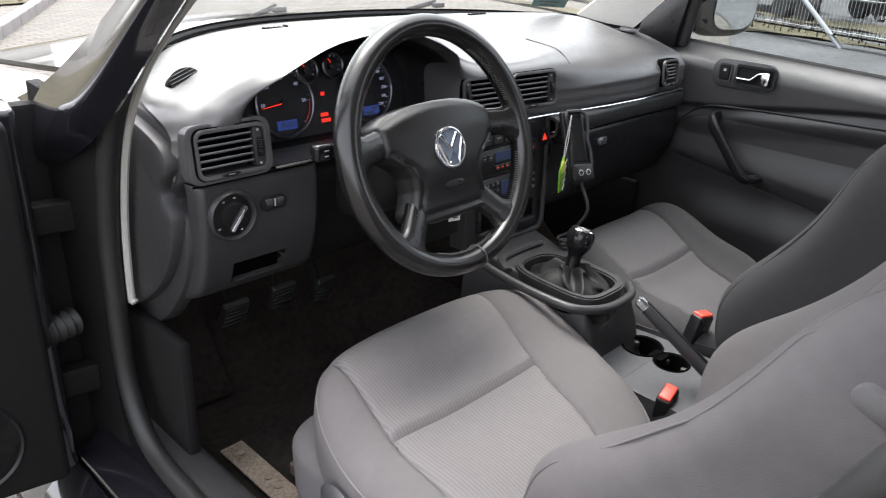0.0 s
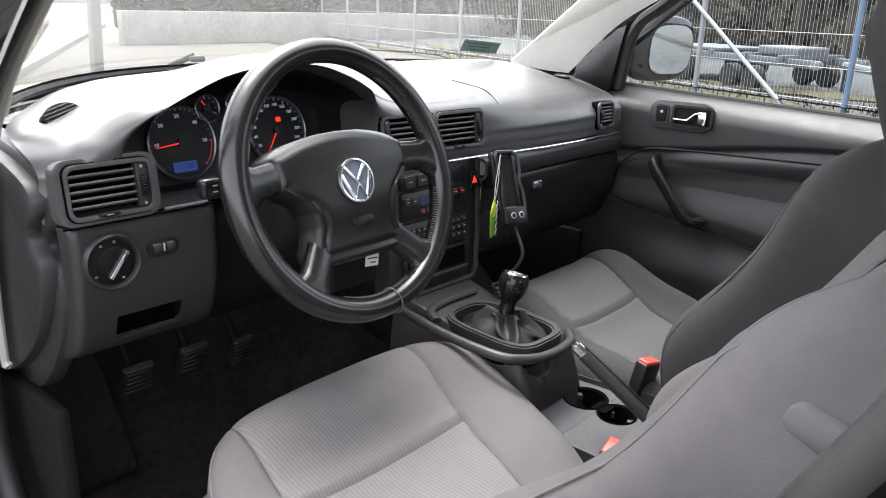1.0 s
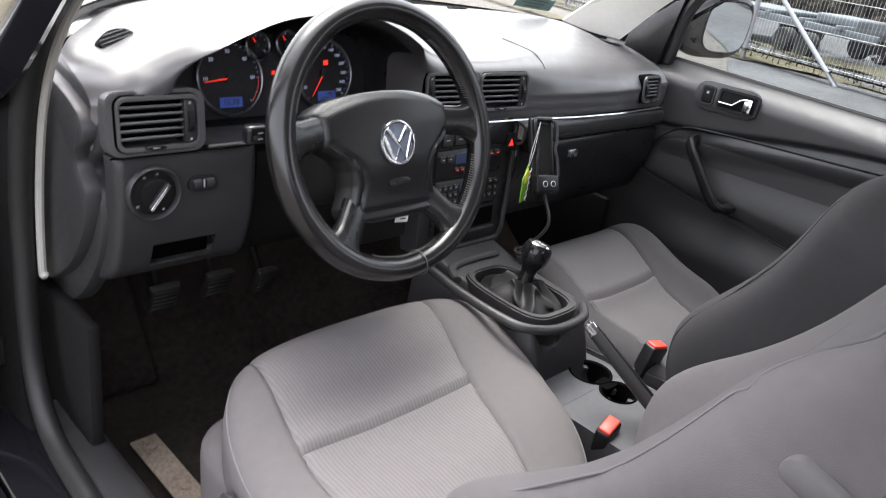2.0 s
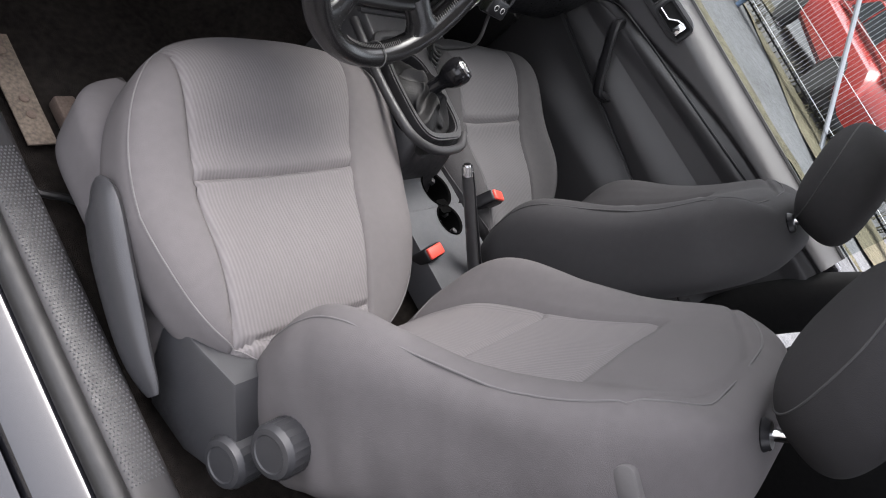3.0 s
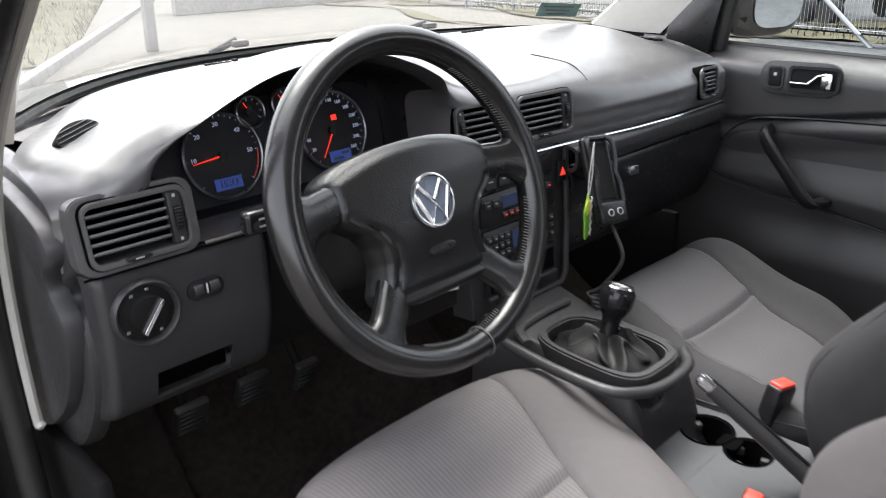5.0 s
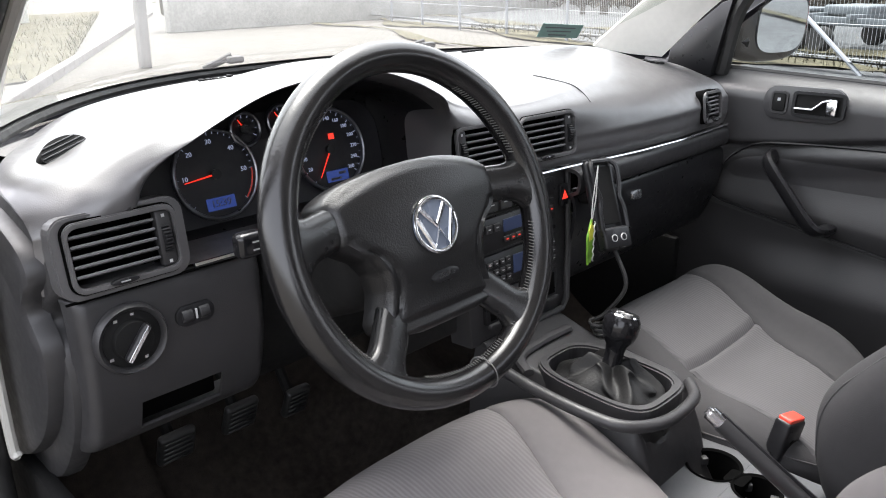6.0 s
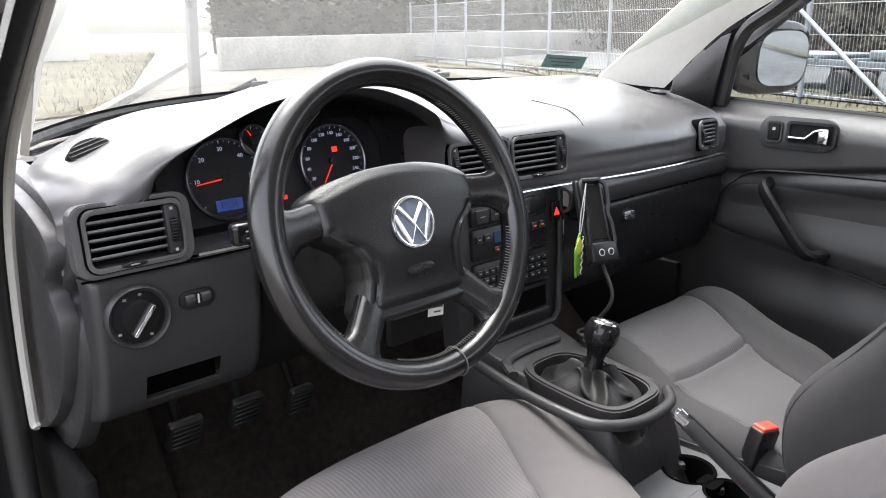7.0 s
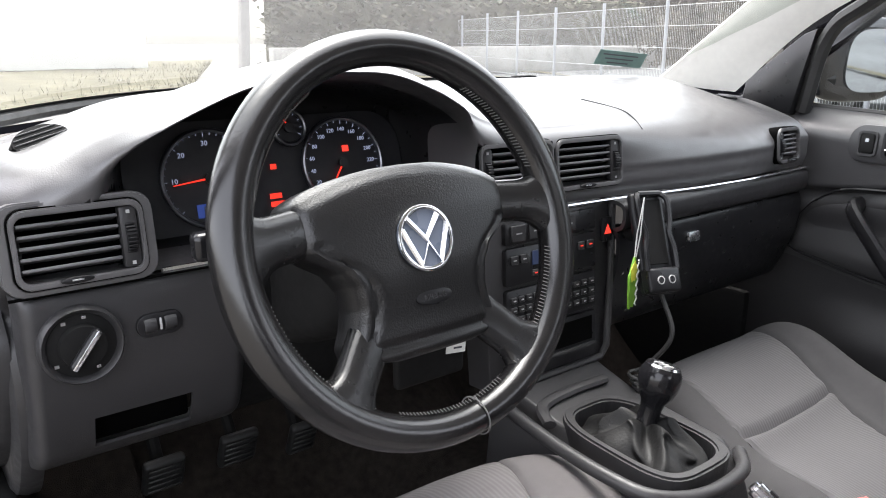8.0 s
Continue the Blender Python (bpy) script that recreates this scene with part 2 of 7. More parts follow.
def lathe(bm, prof, m=Matrix(), seg=32):
    """A turned body: (radius, height) pairs round the z axis of m."""
    vs = [[bm.verts.new(m @ Vector((r * math.cos(k * math.tau / seg), r * math.sin(k * math.tau / seg), h))) for k in range(seg)] for r, h in prof]
    for a, b in zip(vs, vs[1:]):
        for k in range(seg):
            n = (k + 1) % seg
            bm.faces.new((a[k], a[n], b[n], b[k]))
    for ring, (r, h) in ((vs[0], prof[0]), (vs[-1], prof[-1])):
        if r > 1e-6:
            bm.faces.new(ring)
    bmesh.ops.remove_doubles(bm, verts=bm.verts[:], dist=1e-6)
    return bm


def smooth_path(pts, n):
    """A Catmull-Rom curve through the points."""
    p = [Vector(q) for q in pts]
    p = [2 * p[0] - p[1]] + p + [2 * p[-1] - p[-2]]
    out = []
    for k in range(n):
        t = k / (n - 1) * (len(p) - 3)
        i = min(int(t), len(p) - 4)
        t -= i
        a, b, c, d = p[i : i + 4]
        out.append(0.5 * (2 * b + (c - a) * t + (2 * a - 5 * b + 4 * c - d) * t * t + (3 * b - a - 3 * c + d) * t**3))
    return out


def tube(bm, pts, r, seg=10, closed=False, flat=1.0, up=None):
    """A tube of radius r (a number or a function of 0..1) along points; flat squeezes it across."""
    p = [Vector(q) for q in pts]
    n = len(p)
    rings, ref = [], Vector(up) if up else None
    for i in range(n):
        d = (p[(i + 1) % n] - p[i - 1]) if closed else (p[min(i + 1, n - 1)] - p[max(i - 1, 0)])
        d.normalize()
        if ref is None:
            ref = Vector((0, 0, 1)) if abs(d.z) < 0.9 else Vector((1, 0, 0))
        s = d.cross(ref).normalized()
        w = s.cross(d).normalized()
        if up is None:
            ref = w
        rad = r(i / max(n - 1, 1)) if callable(r) else r
        rings.append([bm.verts.new(p[i] + rad * (math.cos(k * math.tau / seg) * s + flat * math.sin(k * math.tau / seg) * w)) for k in range(seg)])
    for i in range(n if closed else n - 1):
        a, b = rings[i], rings[(i + 1) % n]
        for k in range(seg):
            bm.faces.new((a[k], a[(k + 1) % seg], b[(k + 1) % seg], b[k]))
    if not closed:
        bm.faces.new(rings[0])
        bm.faces.new(rings[-1])
    return bm


def rounded(w, h, r, n=5):
    """A rounded rectangle's outline, w by h."""
    out = []
    for cx, cy, a in ((w / 2 - r, h / 2 - r, 0), (-w / 2 + r, h / 2 - r, 90), (-w / 2 + r, -h / 2 + r, 180), (w / 2 - r, -h / 2 + r, 270)):
        for k in range(n + 1):
            t = radians(a + 90 * k / n)
            out.append((cx + r * math.cos(t), cy + r * math.sin(t)))
    return out


def prism(bm, outline, m, z0, z1, bev=0.0):
    """An outline in m's xy plane, thick from z0 to z1; the z1 rim eased by bev."""
    n = len(outline)
    cx, cy = sum(p[0] for p in outline) / n, sum(p[1] for p in outline) / n
    levels = [(z0, 0.0)] + ([(z1 - bev, 0.0), (z1 - bev * 0.3, bev * 0.3), (z1, bev)] if bev else [(z1, 0.0)])
    rings = []
    for z, inset in levels:
        ring = []
        for x, y in outline:
            d = math.hypot(x - cx, y - cy) or 1
            k = max(0.0, 1 - inset / d)
            ring.append(bm.verts.new(m @ Vector((cx + (x - cx) * k, cy + (y - cy) * k, z))))
        rings.append(ring)
    for a, b in zip(rings, rings[1:]):
        for k in range(n):
            bm.faces.new((a[k], a[(k + 1) % n], b[(k + 1) % n], b[k]))
    bm.faces.new(rings[0])
    bm.faces.new(rings[-1])
    return bm


def ring_plate(bm, outer, inner, m, z0, z1):
    """A flat frame between two outlines of equally many points."""
    n = len(outer)
    loops = [[bm.verts.new(m @ Vector((x, y, z))) for x, y in o] for o, z in ((outer, z0), (outer, z1), (inner, z1), (inner, z0))]
    for a, b in zip(loops, loops[1:] + loops[:1]):
        for k in range(n):
            bm.faces.new((a[k], a[(k + 1) % n], b[(k + 1) % n], b[k]))
    return bm


def spow(c, p):
    return math.copysign(abs(c) ** p, c)


def pillow(size, powers, shape, nu=60, nv=16, pick=None, snap=None):
    """A cushion: half sizes, squareness across (xy) and through (z), and shape(unit point, point) for its form.
    pick(unit point) sorts its faces; a bmesh is returned for each sort. snap(unit point) draws points onto seams."""
    e1, e2 = powers
    bms, seen = {}, {}

    def onto(a):
        f = (abs(a[0]) ** (2 / e1) + abs(a[1]) ** (2 / e1)) ** (e1 / e2) + abs(a[2]) ** (2 / e2)
        return Vector(a) * f ** (-e2 / 2)

    def vert(k, a):
        key = (k, round(a[0], 5), round(a[1], 5), round(a[2], 5))
        if key not in seen:
            n = snap(onto(a)) if snap else onto(a)
            seen[key] = bms[k].verts.new(shape(n, Vector((size[0] * n.x, size[1] * n.y, size[2] * n.z))))
        return seen[key]

    for axis in range(3):
        na, nb = ((nu, nv), (nu, nv), (nu, nu))[axis]
        for side in (-1, 1):
            for i in range(na):
                for j in range(nb):
                    quad = []
                    for di, dj in ((0, 0), (1, 0), (1, 1), (0, 1)):
                        p, q = 2 * (i + di) / na - 1, 2 * (j + dj) / nb - 1
                        quad.append(((side, p, q), (p, side, q), (p, q, side))[axis])
                    mid = onto([sum(c[k] for c in quad) / 4 for k in range(3)])
                    k = pick(mid) if pick else "body"
                    bms.setdefault(k, bmesh.new())
                    bms[k].faces.new([vert(k, c) for c in quad])
    return bms


def lettering(text, m, size, material, parent, name="lettering", depth=0.0004):
    """Text as a thin mesh, centred in m's xy plane."""
    cu = bpy.data.curves.new(name, "FONT")
    cu.body, cu.size, cu.extrude, cu.align_x, cu.align_y = text, size, depth, "CENTER", "CENTER"
    cu.resolution_u = 2
    tmp = bpy.data.objects.new(name, cu)
    scene.collection.objects.link(tmp)
    me = bpy.data.meshes.new_from_object(tmp.evaluated_get(bpy.context.evaluated_depsgraph_get()))
    bpy.data.objects.remove(tmp)
    me.transform(m)
    me.materials.clear()
    me.materials.append(material)
    ob = new(name, me)
    ob.parent = parent
    ob.matrix_parent_inverse = Matrix.Translation(-base_of(parent))
    return ob


def sstep(a, b, x):
    t = min(1.0, max(0.0, (x - a) / (b - a)))
    return t * t * (3 - 2 * t)


def lerp_table(table, x):
    """Linear look-up in (x, value) pairs."""
    if x <= table[0][0]:
        return table[0][1]
    for (x0, v0), (x1, v1) in zip(table, table[1:]):
        if x <= x1:
            return v0 + (v1 - v0) * (x - x0) / (x1 - x0)
    return table[-1][1]


# ---- car body: floor, sills, pillars, roof, glass ----
car = thing("car_body", (0, -0.3, 0.25), "black saloon car body with open driver doorway", "car")


def sheet(name, rows, material, nu=24, nv=24, thick=0.006, parent=None, label="", smooth=True):
    """A curved panel through rows of points, with thickness."""
    bm = bmesh.new()
    curves = [smooth_path(r, nv) if smooth else [Vector(r[0]).lerp(Vector(r[1]), k / (nv - 1)) for k in range(nv)] for r in rows]
    cols = [smooth_path([c[k] for c in curves], nu) for k in range(nv)] if len(rows) > 2 else [[curves[0][k].lerp(curves[1][k], i / (nu - 1)) for i in range(nu)] for k in range(nv)]
    grid(bm, nu, nv, lambda u, v: cols[round(v * (nv - 1))][round(u * (nu - 1))])
    bmesh.ops.recalc_face_normals(bm, faces=bm.faces[:])
    bmesh.ops.solidify(bm, geom=bm.faces[:], thickness=thick)
    return part(name, bm, material, parent, label)


# floor carpet, rising under the dashboard and over the tunnel
def floor_z(x, y):
    z = 0.27 + 0.30 * sstep(0.42, 0.85, y) + 0.03 * sstep(-0.60, -0.648, x) + 0.03 * sstep(0.60, 0.648, x)
    z += 0.13 * math.exp(-((x - 0.01) / 0.12) ** 4)
    z += 0.006 * noise.noise(Vector((x * 6, y * 6, 0)))
    return z


bm = bmesh.new()
grid(bm, 70, 110, lambda u, v: Vector((-0.650 + 1.30 * u, 0.95 - 2.75 * v, floor_z(-0.650 + 1.30 * u, 0.95 - 2.75 * v))))
part("floor_carpet", bm, M_CARPET, car, "dusty black floor carpet")
bm = bmesh.new()
box(bm, (0.0, -0.4, 0.2), (1.5, 2.7, 0.05), 0.01)
part("floor_pan", bm, M_BLACK, car)
# footrest and heel mat
bm = bmesh.new()
box(bm, (-0.545, 0.56, 0.40), (0.14, 0.03, 0.30), 0.012, 3, pose(0, 0, 0))
bmesh.ops.rotate(bm, verts=bm.verts[:], cent=(-0.545, 0.56, 0.40), matrix=Matrix.Rotation(radians(-38), 3, "X"))
part("foot_rest", bm, M_CARPET, car, "dark carpeted foot rest")

# sill: textured inner plate, seal ledge, painted outer step
for sgn in (-1, 1):
    bm = bmesh.new()
    box(bm, (sgn * 0.680, -0.25, 0.301), (0.070, 1.35, 0.102), 0.018, 4)
    part("sill_plate", bm, M_PLASTIC, car, "grey textured plastic sill plate")
    for nm, prof in (("sill_step", [(0.70, 0.20), (0.712, 0.322), (0.735, 0.328), (0.750, 0.325), (0.784, 0.307), (0.792, 0.296), (0.790, 0.26)]), ("outer_sill", [(0.785, 0.255), (0.794, 0.284), (0.803, 0.284), (0.847, 0.252), (0.860, 0.222), (0.862, 0.12), (0.83, 0.08)])):
        bm = bmesh.new()
        c = smooth_path([(x, 0, z) for x, z in prof], 28)
        grid(bm, 2, 28, lambda u, v: Vector((sgn * c[round(v * 27)].x, -0.95 + 1.42 * u, c[round(v * 27)].z)))
        bmesh.ops.recalc_face_normals(bm, faces=bm.faces[:])
        bmesh.ops.solidify(bm, geom=bm.faces[:], thickness=0.004)
        part(nm, bm, M_PAINT, car, "glossy black painted sill")
bm = bmesh.new()
for i in range(9):
    for j in range(90):
        x, y = -0.704 + i * 0.0055 + (j % 2) * 0.0027, -0.42 + j * 0.0055
        bmesh.ops.create_cone(bm, cap_ends=True, segments=6, radius1=0.0017, radius2=0.0008, depth=0.0012, matrix=Matrix.Translation((x, y, 0.3526)))
tagged(part("sill_studs", bm, M_GREYPL, car), kind="stuff")

# door-opening seal of the driver's side: A-pillar, sill, B-pillar
SEAL = [(-0.65, -0.62, 1.41), (-0.66, -0.26, 1.385), (-0.69, -0.055, 1.24), (-0.705, 0.09, 1.126), (-0.712, 0.24, 1.01), (-0.715, 0.325, 0.90), (-0.715, 0.375, 0.76), (-0.715, 0.392, 0.62), (-0.717, 0.385, 0.46), (-0.72, 0.33, 0.372), (-0.722, 0.22, 0.345), (-0.724, 0.0, 0.340), (-0.724, -0.35, 0.340), (-0.724, -0.54, 0.355), (-0.722, -0.585, 0.43), (-0.720, -0.605, 0.62), (-0.717, -0.645, 0.78), (-0.713, -0.695, 0.90), (-0.708, -0.738, 0.99), (-0.70, -0.770, 1.10), (-0.685, -0.81, 1.25), (-0.67, -0.85, 1.36)]
bm = bmesh.new()
tube(bm, smooth_path(SEAL, 150), 0.017, 12)
part("door_seal", bm, M_RUBBER, car, "black rubber door seal")
bm = bmesh.new()
pale = smooth_path([(x + 0.020, y - 0.014, z + 0.002) for x, y, z in SEAL[1:8]] + [(-0.693, 0.372, 0.605)], 60)
tube(bm, pale, 0.0062, 8)
part("pale_edge_strip", bm, M_STRIP, car, "pale grey edge trim along the pillar")
# painted A-pillar and body side outside the seal
for s in (-1, 1):
    up = 0.05 if s > 0 else 0.0
    sheet("pillar_a_outer", [[(s * 0.66, -0.24, 1.415 + up * 0.4), (s * 0.72, 0.10, 1.165 + up), (s * 0.745, 0.40, 0.985 + up), (s * 0.75, 0.62, 0.90)], [(s * 0.70, -0.24, 1.385 + up * 0.4), (s * 0.755, 0.08, 1.115 + up), (s * 0.765, 0.34, 0.93 + up), (s * 0.77, 0.60, 0.80)], [(s * 0.69, -0.24, 1.36 + up * 0.4), (s * 0.735, 0.06, 1.09 + up), (s * 0.745, 0.31, 0.90 + up), (s * 0.75, 0.58, 0.78)]], M_PAINT, 12, 24, 0.012, car)
    sheet("pillar_a_foot", [[(s * 0.73, 0.335, 0.92), (s * 0.73, 0.40, 0.62), (s * 0.73, 0.40, 0.40), (s * 0.73, 0.36, 0.30)], [(s * 0.755, 0.52, 0.95), (s * 0.755, 0.54, 0.62), (s * 0.755, 0.54, 0.40), (s * 0.755, 0.52, 0.20)]], M_BLACK, 8, 16, 0.02, car)
    # light cloth trim inside
    inner_edge = [(s * 0.590, -0.16, 1.418), (s * 0.612, 0.10, 1.282), (s * 0.604, 0.275, 1.143), (s * 0.596, 0.465, 0.990)]
    middle = [(s * 0.625, -0.18, 1.405), (s * 0.648, 0.06, 1.245), (s * 0.642, 0.24, 1.105), (s * 0.632, 0.40, 0.975)]
    if s < 0:
        inner_edge = [(s * 0.640, -0.19, 1.405), (s * 0.664, 0.06, 1.232), (s * 0.658, 0.235, 1.095), (s * 0.652, 0.375, 0.985)]
        middle = [(s * 0.652, -0.20, 1.396), (s * 0.676, 0.05, 1.215), (s * 0.672, 0.215, 1.085), (s * 0.664, 0.355, 0.975)]
    sheet("pillar_a_trim", [inner_edge, middle, [(s * 0.668, -0.22, 1.385), (s * 0.684, 0.03, 1.198), (s * 0.673, 0.203, 1.094), (s * 0.668, 0.335, 0.968)]], M_PILLAR, 12, 24, 0.01, car, "light grey cloth pillar trim")
    # B-pillar
    bm = bmesh.new()
    bp = smooth_path([(s * 0.715, -0.67, 0.28), (s * 0.715, -0.68, 0.60), (s * 0.713, -0.735, 0.80), (s * 0.705, -0.825, 1.00), (s * 0.66, -0.93, 1.38)], 24)
    tube(bm, bp, 0.068, 14, flat=0.5, up=(s * 1.0, 0, 0))
    part("pillar_b", bm, M_BLACK, car, "dark centre pillar")
for s in (-1, 1):
    bm = bmesh.new()
    box(bm, (s * 0.785, 0.515, 0.55), (0.085, 0.035, 0.74), 0.01, 2)
    part("door_jamb", bm, M_BLACK, car, "black door jamb")
# body edge beside the seal of the centre pillar; the groove is a tube in shade black
edge = SEAL[14:]
for dx, dy, r, m_, nm in ((-0.012, -0.014, 0.010, M_VOID, "pillar_groove"), (-0.021, -0.014, 0.0045, M_PAINT, "pillar_edge"), (-0.020, -0.040, 0.016, M_PAINT, "pillar_flange")):
    bm = bmesh.new()
    tube(bm, smooth_path([(x + dx, y + dy, z) for x, y, z in edge], 50), r, 10)
    part(nm, bm, m_, car)
# roof, headliner, rear end: close the cabin
sheet("roof", [[(-0.64, -0.23, 1.415), (0, -0.13, 1.445), (0.64, -0.23, 1.415)], [(-0.63, -1.0, 1.46), (0, -1.0, 1.50), (0.63, -1.0, 1.46)], [(-0.58, -1.75, 1.40), (0, -1.80, 1.43), (0.58, -1.75, 1.40)]], M_PAINT, 16, 16, 0.012, car)
sheet("headliner", [[(-0.62, -0.24, 1.385), (0, -0.15, 1.41), (0.62, -0.24, 1.385)], [(-0.61, -1.0, 1.425), (0, -1.0, 1.46), (0.61, -1.0, 1.425)], [(-0.56, -1.72, 1.37), (0, -1.76, 1.39), (0.56, -1.72, 1.37)]], M_PILLAR, 16, 16, 0.008, car)
bm = bmesh.new()
box(bm, (0, -1.62, 0.62), (1.36, 0.10, 0.72), 0.03, 3)
part("rear_bulkhead", bm, M_FABRIC2, car)
for s in (-1, 1):
    bm = bmesh.new()
    box(bm, (s * 0.73, -1.28, 0.62), (0.06, 0.94, 0.72), 0.02, 3)
    part("rear_side_panel", bm, M_BLACK, car)
bm = bmesh.new()
box(bm, (0, 0.86, 0.55), (1.40, 0.03, 0.66), 0.01)
part("firewall", bm, M_BLACK, car)
for s in (-1, 1):
    bm = bmesh.new()
    box(bm, (s * 0.668, 0.56, 0.40), (0.022, 0.60, 0.33), 0.008, 2)
    part("kick_panel", bm, M_BLACK, car, "dark carpeted kick panel")
# windscreen


def ws_y(x):
    return 0.79 - 0.60 * abs(x / 0.69) ** 2.6 * 0.82


bm = bmesh.new()
grid(bm, 24, 12, lambda u, v: Vector(((-0.66 + 1.32 * u) * (1 - 0.08 * v), ws_y(-0.66 + 1.32 * u) * (1 - v) + (-0.21 + 0.08 * (1 - (2 * u - 1) ** 2)) * v + 0.03, 0.972 + 0.44 * v + 0.05 * v * (1 - v))))
w = part("windscreen", bm, M_GLASS, car, "clear windscreen")
w.visible_shadow = False
# black band along the foot of the windscreen
bm = bmesh.new()
tube(bm, [Vector((-0.66 + 1.32 * k / 40, ws_y(-0.66 + 1.32 * k / 40) + 0.012, 0.976)) for k in range(41)], 0.008, 8)
part("windscreen_foot_band", bm, M_RUBBER, car)
bm = bmesh.new()
grid(bm, 40, 3, lambda u, v: Vector((-0.66 + 1.32 * u, ws_y(-0.66 + 1.32 * u) + 0.014 - 0.010 * v, 0.980 + 0.007 * v)))
part("glass_black_edge", bm, M_BLACK, car)
# bonnet, wings, wiper cowl
sheet("bonnet", [[(-0.66, 0.62, 0.945), (0, 0.90, 0.965), (0.66, 0.62, 0.945)], [(-0.70, 1.1, 0.90), (0, 1.25, 0.93), (0.70, 1.1, 0.90)], [(-0.62, 1.9, 0.74), (0, 2.0, 0.76), (0.62, 1.9, 0.74)]], M_PAINT, 24, 24, 0.01, car, "glossy black bonnet")
for s in (-1, 1):
    sheet("front_wing", [[(s * 0.67, 0.60, 0.93), (s * 0.71, 1.1, 0.89), (s * 0.63, 1.9, 0.73)], [(s * 0.80, 0.50, 0.88), (s * 0.85, 1.1, 0.83), (s * 0.74, 1.85, 0.68)], [(s * 0.85, 0.46, 0.70), (s * 0.87, 1.1, 0.62), (s * 0.78, 1.85, 0.45)], [(s * 0.84, 0.46, 0.36), (s * 0.84, 0.75, 0.34), (s * 0.78, 1.85, 0.25)]], M_PAINT, 24, 16, 0.01, car)
bm = bmesh.new()
grid(bm, 30, 6, lambda u, v: Vector((-0.62 + 1.24 * u, ws_y(-0.62 + 1.24 * u) + 0.02 + 0.13 * v, 0.948 - 0.012 * v)))
part("wiper_cowl", bm, M_PAINT, car)
for x0, x1 in ((-0.28, 0.12), (0.22, 0.50)):
    wiper = thing("windscreen_wiper", (x0, ws_y(x0) + 0.06, 0.97), "black windscreen wiper resting on the glass foot", "wiper", "windscreen wipers")
    bm = bmesh.new()
    tube(bm, [Vector((x0 + (x1 - x0) * k / 12, ws_y(x0 + (x1 - x0) * k / 12) + 0.045, 0.938 + 0.002 * math.sin(k))) for k in range(13)], 0.006, 8)
    part("blade", bm, M_RUBBER, wiper)
    bm = bmesh.new()
    xc = (x0 + x1) / 2
    box(bm, (xc, ws_y(xc) + 0.05, 0.992), (0.034, 0.02, 0.014), 0.005)
    tube(bm, [(xc, ws_y(xc) + 0.06, 1.0), (xc - 0.05, ws_y(xc - 0.05) + 0.09, 0.975)], 0.007, 8)
    part("arm", bm, M_SMOOTH, wiper)

# ---- passenger door (closed) ----
pdoor = thing("passenger_door", (0.75, -0.15, 0.3), "closed passenger door with dark grey trim panel", "car door")
bm = bmesh.new()


def crease_z(y):
    return 0.788 + 0.062 * sstep(0.27, -0.38, y)


def door_x(y, z):
    """The trim's inner face: rolled top, overhanging upper field, ledge, hollow below."""
    x = 0.690
    x += 0.050 * sstep(0.875, 0.937, z + 0.045 * (0.23 - y) - 0.009) ** 1.6
    c = crease_z(y)
    x += 0.016 * sstep(c + 0.007, c - 0.007, z)
    x -= 0.010 * sstep(c - 0.006, c - 0.034, z) * sstep(c - 0.080, c - 0.036, z)
    x -= 0.030 * sstep(0.60, 0.50, z) * sstep(0.22, 0.05, y)
    return x




def trim_foot(y):
    """Lower edge of the lighter trim, above the part darkened for shade: it falls towards the back of the door."""
    return 0.652 - 0.155 * min(0.62, max(0.0, 0.21 - y))


def door_pt(u, v, z0, z1):
    y = 0.42 - 1.10 * u
    z = z0(y) + (z1(y) - z0(y)) * v
    return Vector((door_x(y, z), y, z))


grid(bm, 60, 180, lambda u, v: door_pt(u, v, trim_foot, lambda y: 0.945 - 0.045 * (0.23 - y)))
part("trim_panel", bm, M_DOOR, pdoor)
# lower part of the same trim; shade beside the seat is in its darker colour
bm = bmesh.new()
grid(bm, 60, 40, lambda u, v: door_pt(u, v, lambda y: 0.30, trim_foot))
part("lower_trim_shade", bm, M_PLASTIC, pdoor, "lower door trim, coloured darker for shade")
# insert field with a rounded front end
bm = bmesh.new()


def insert_pt(u, v):
    y = 0.207 - 0.80 * u
    z1, z0 = 0.798 + 0.035 * u, 0.664 - 0.130 * u
    hi = 0.670 + (z1 - 0.670) * math.sqrt(max(0.0, 1 - (1 - min(1.0, u / 0.17)) ** 2.2))
    lo = 0.670 - (0.670 - z0) * math.sqrt(max(0.0, 1 - (1 - min(1.0, u / 0.05)) ** 2.2))
    z = lo + (hi - lo) * v
    edge = min(1.0, 5 * min(v, 1 - v, u * 4 + 0.001))
    bowl = 0.016 * math.exp(-(((z - 0.745) / 0.060) ** 2)) - 0.007 * math.exp(-(((z - 0.645) / 0.045) ** 2)) * sstep(0.05, 0.3, u)
    return Vector((door_x(y, z) - 0.003 - 0.010 * math.sqrt(edge) + bowl * edge, y, z))


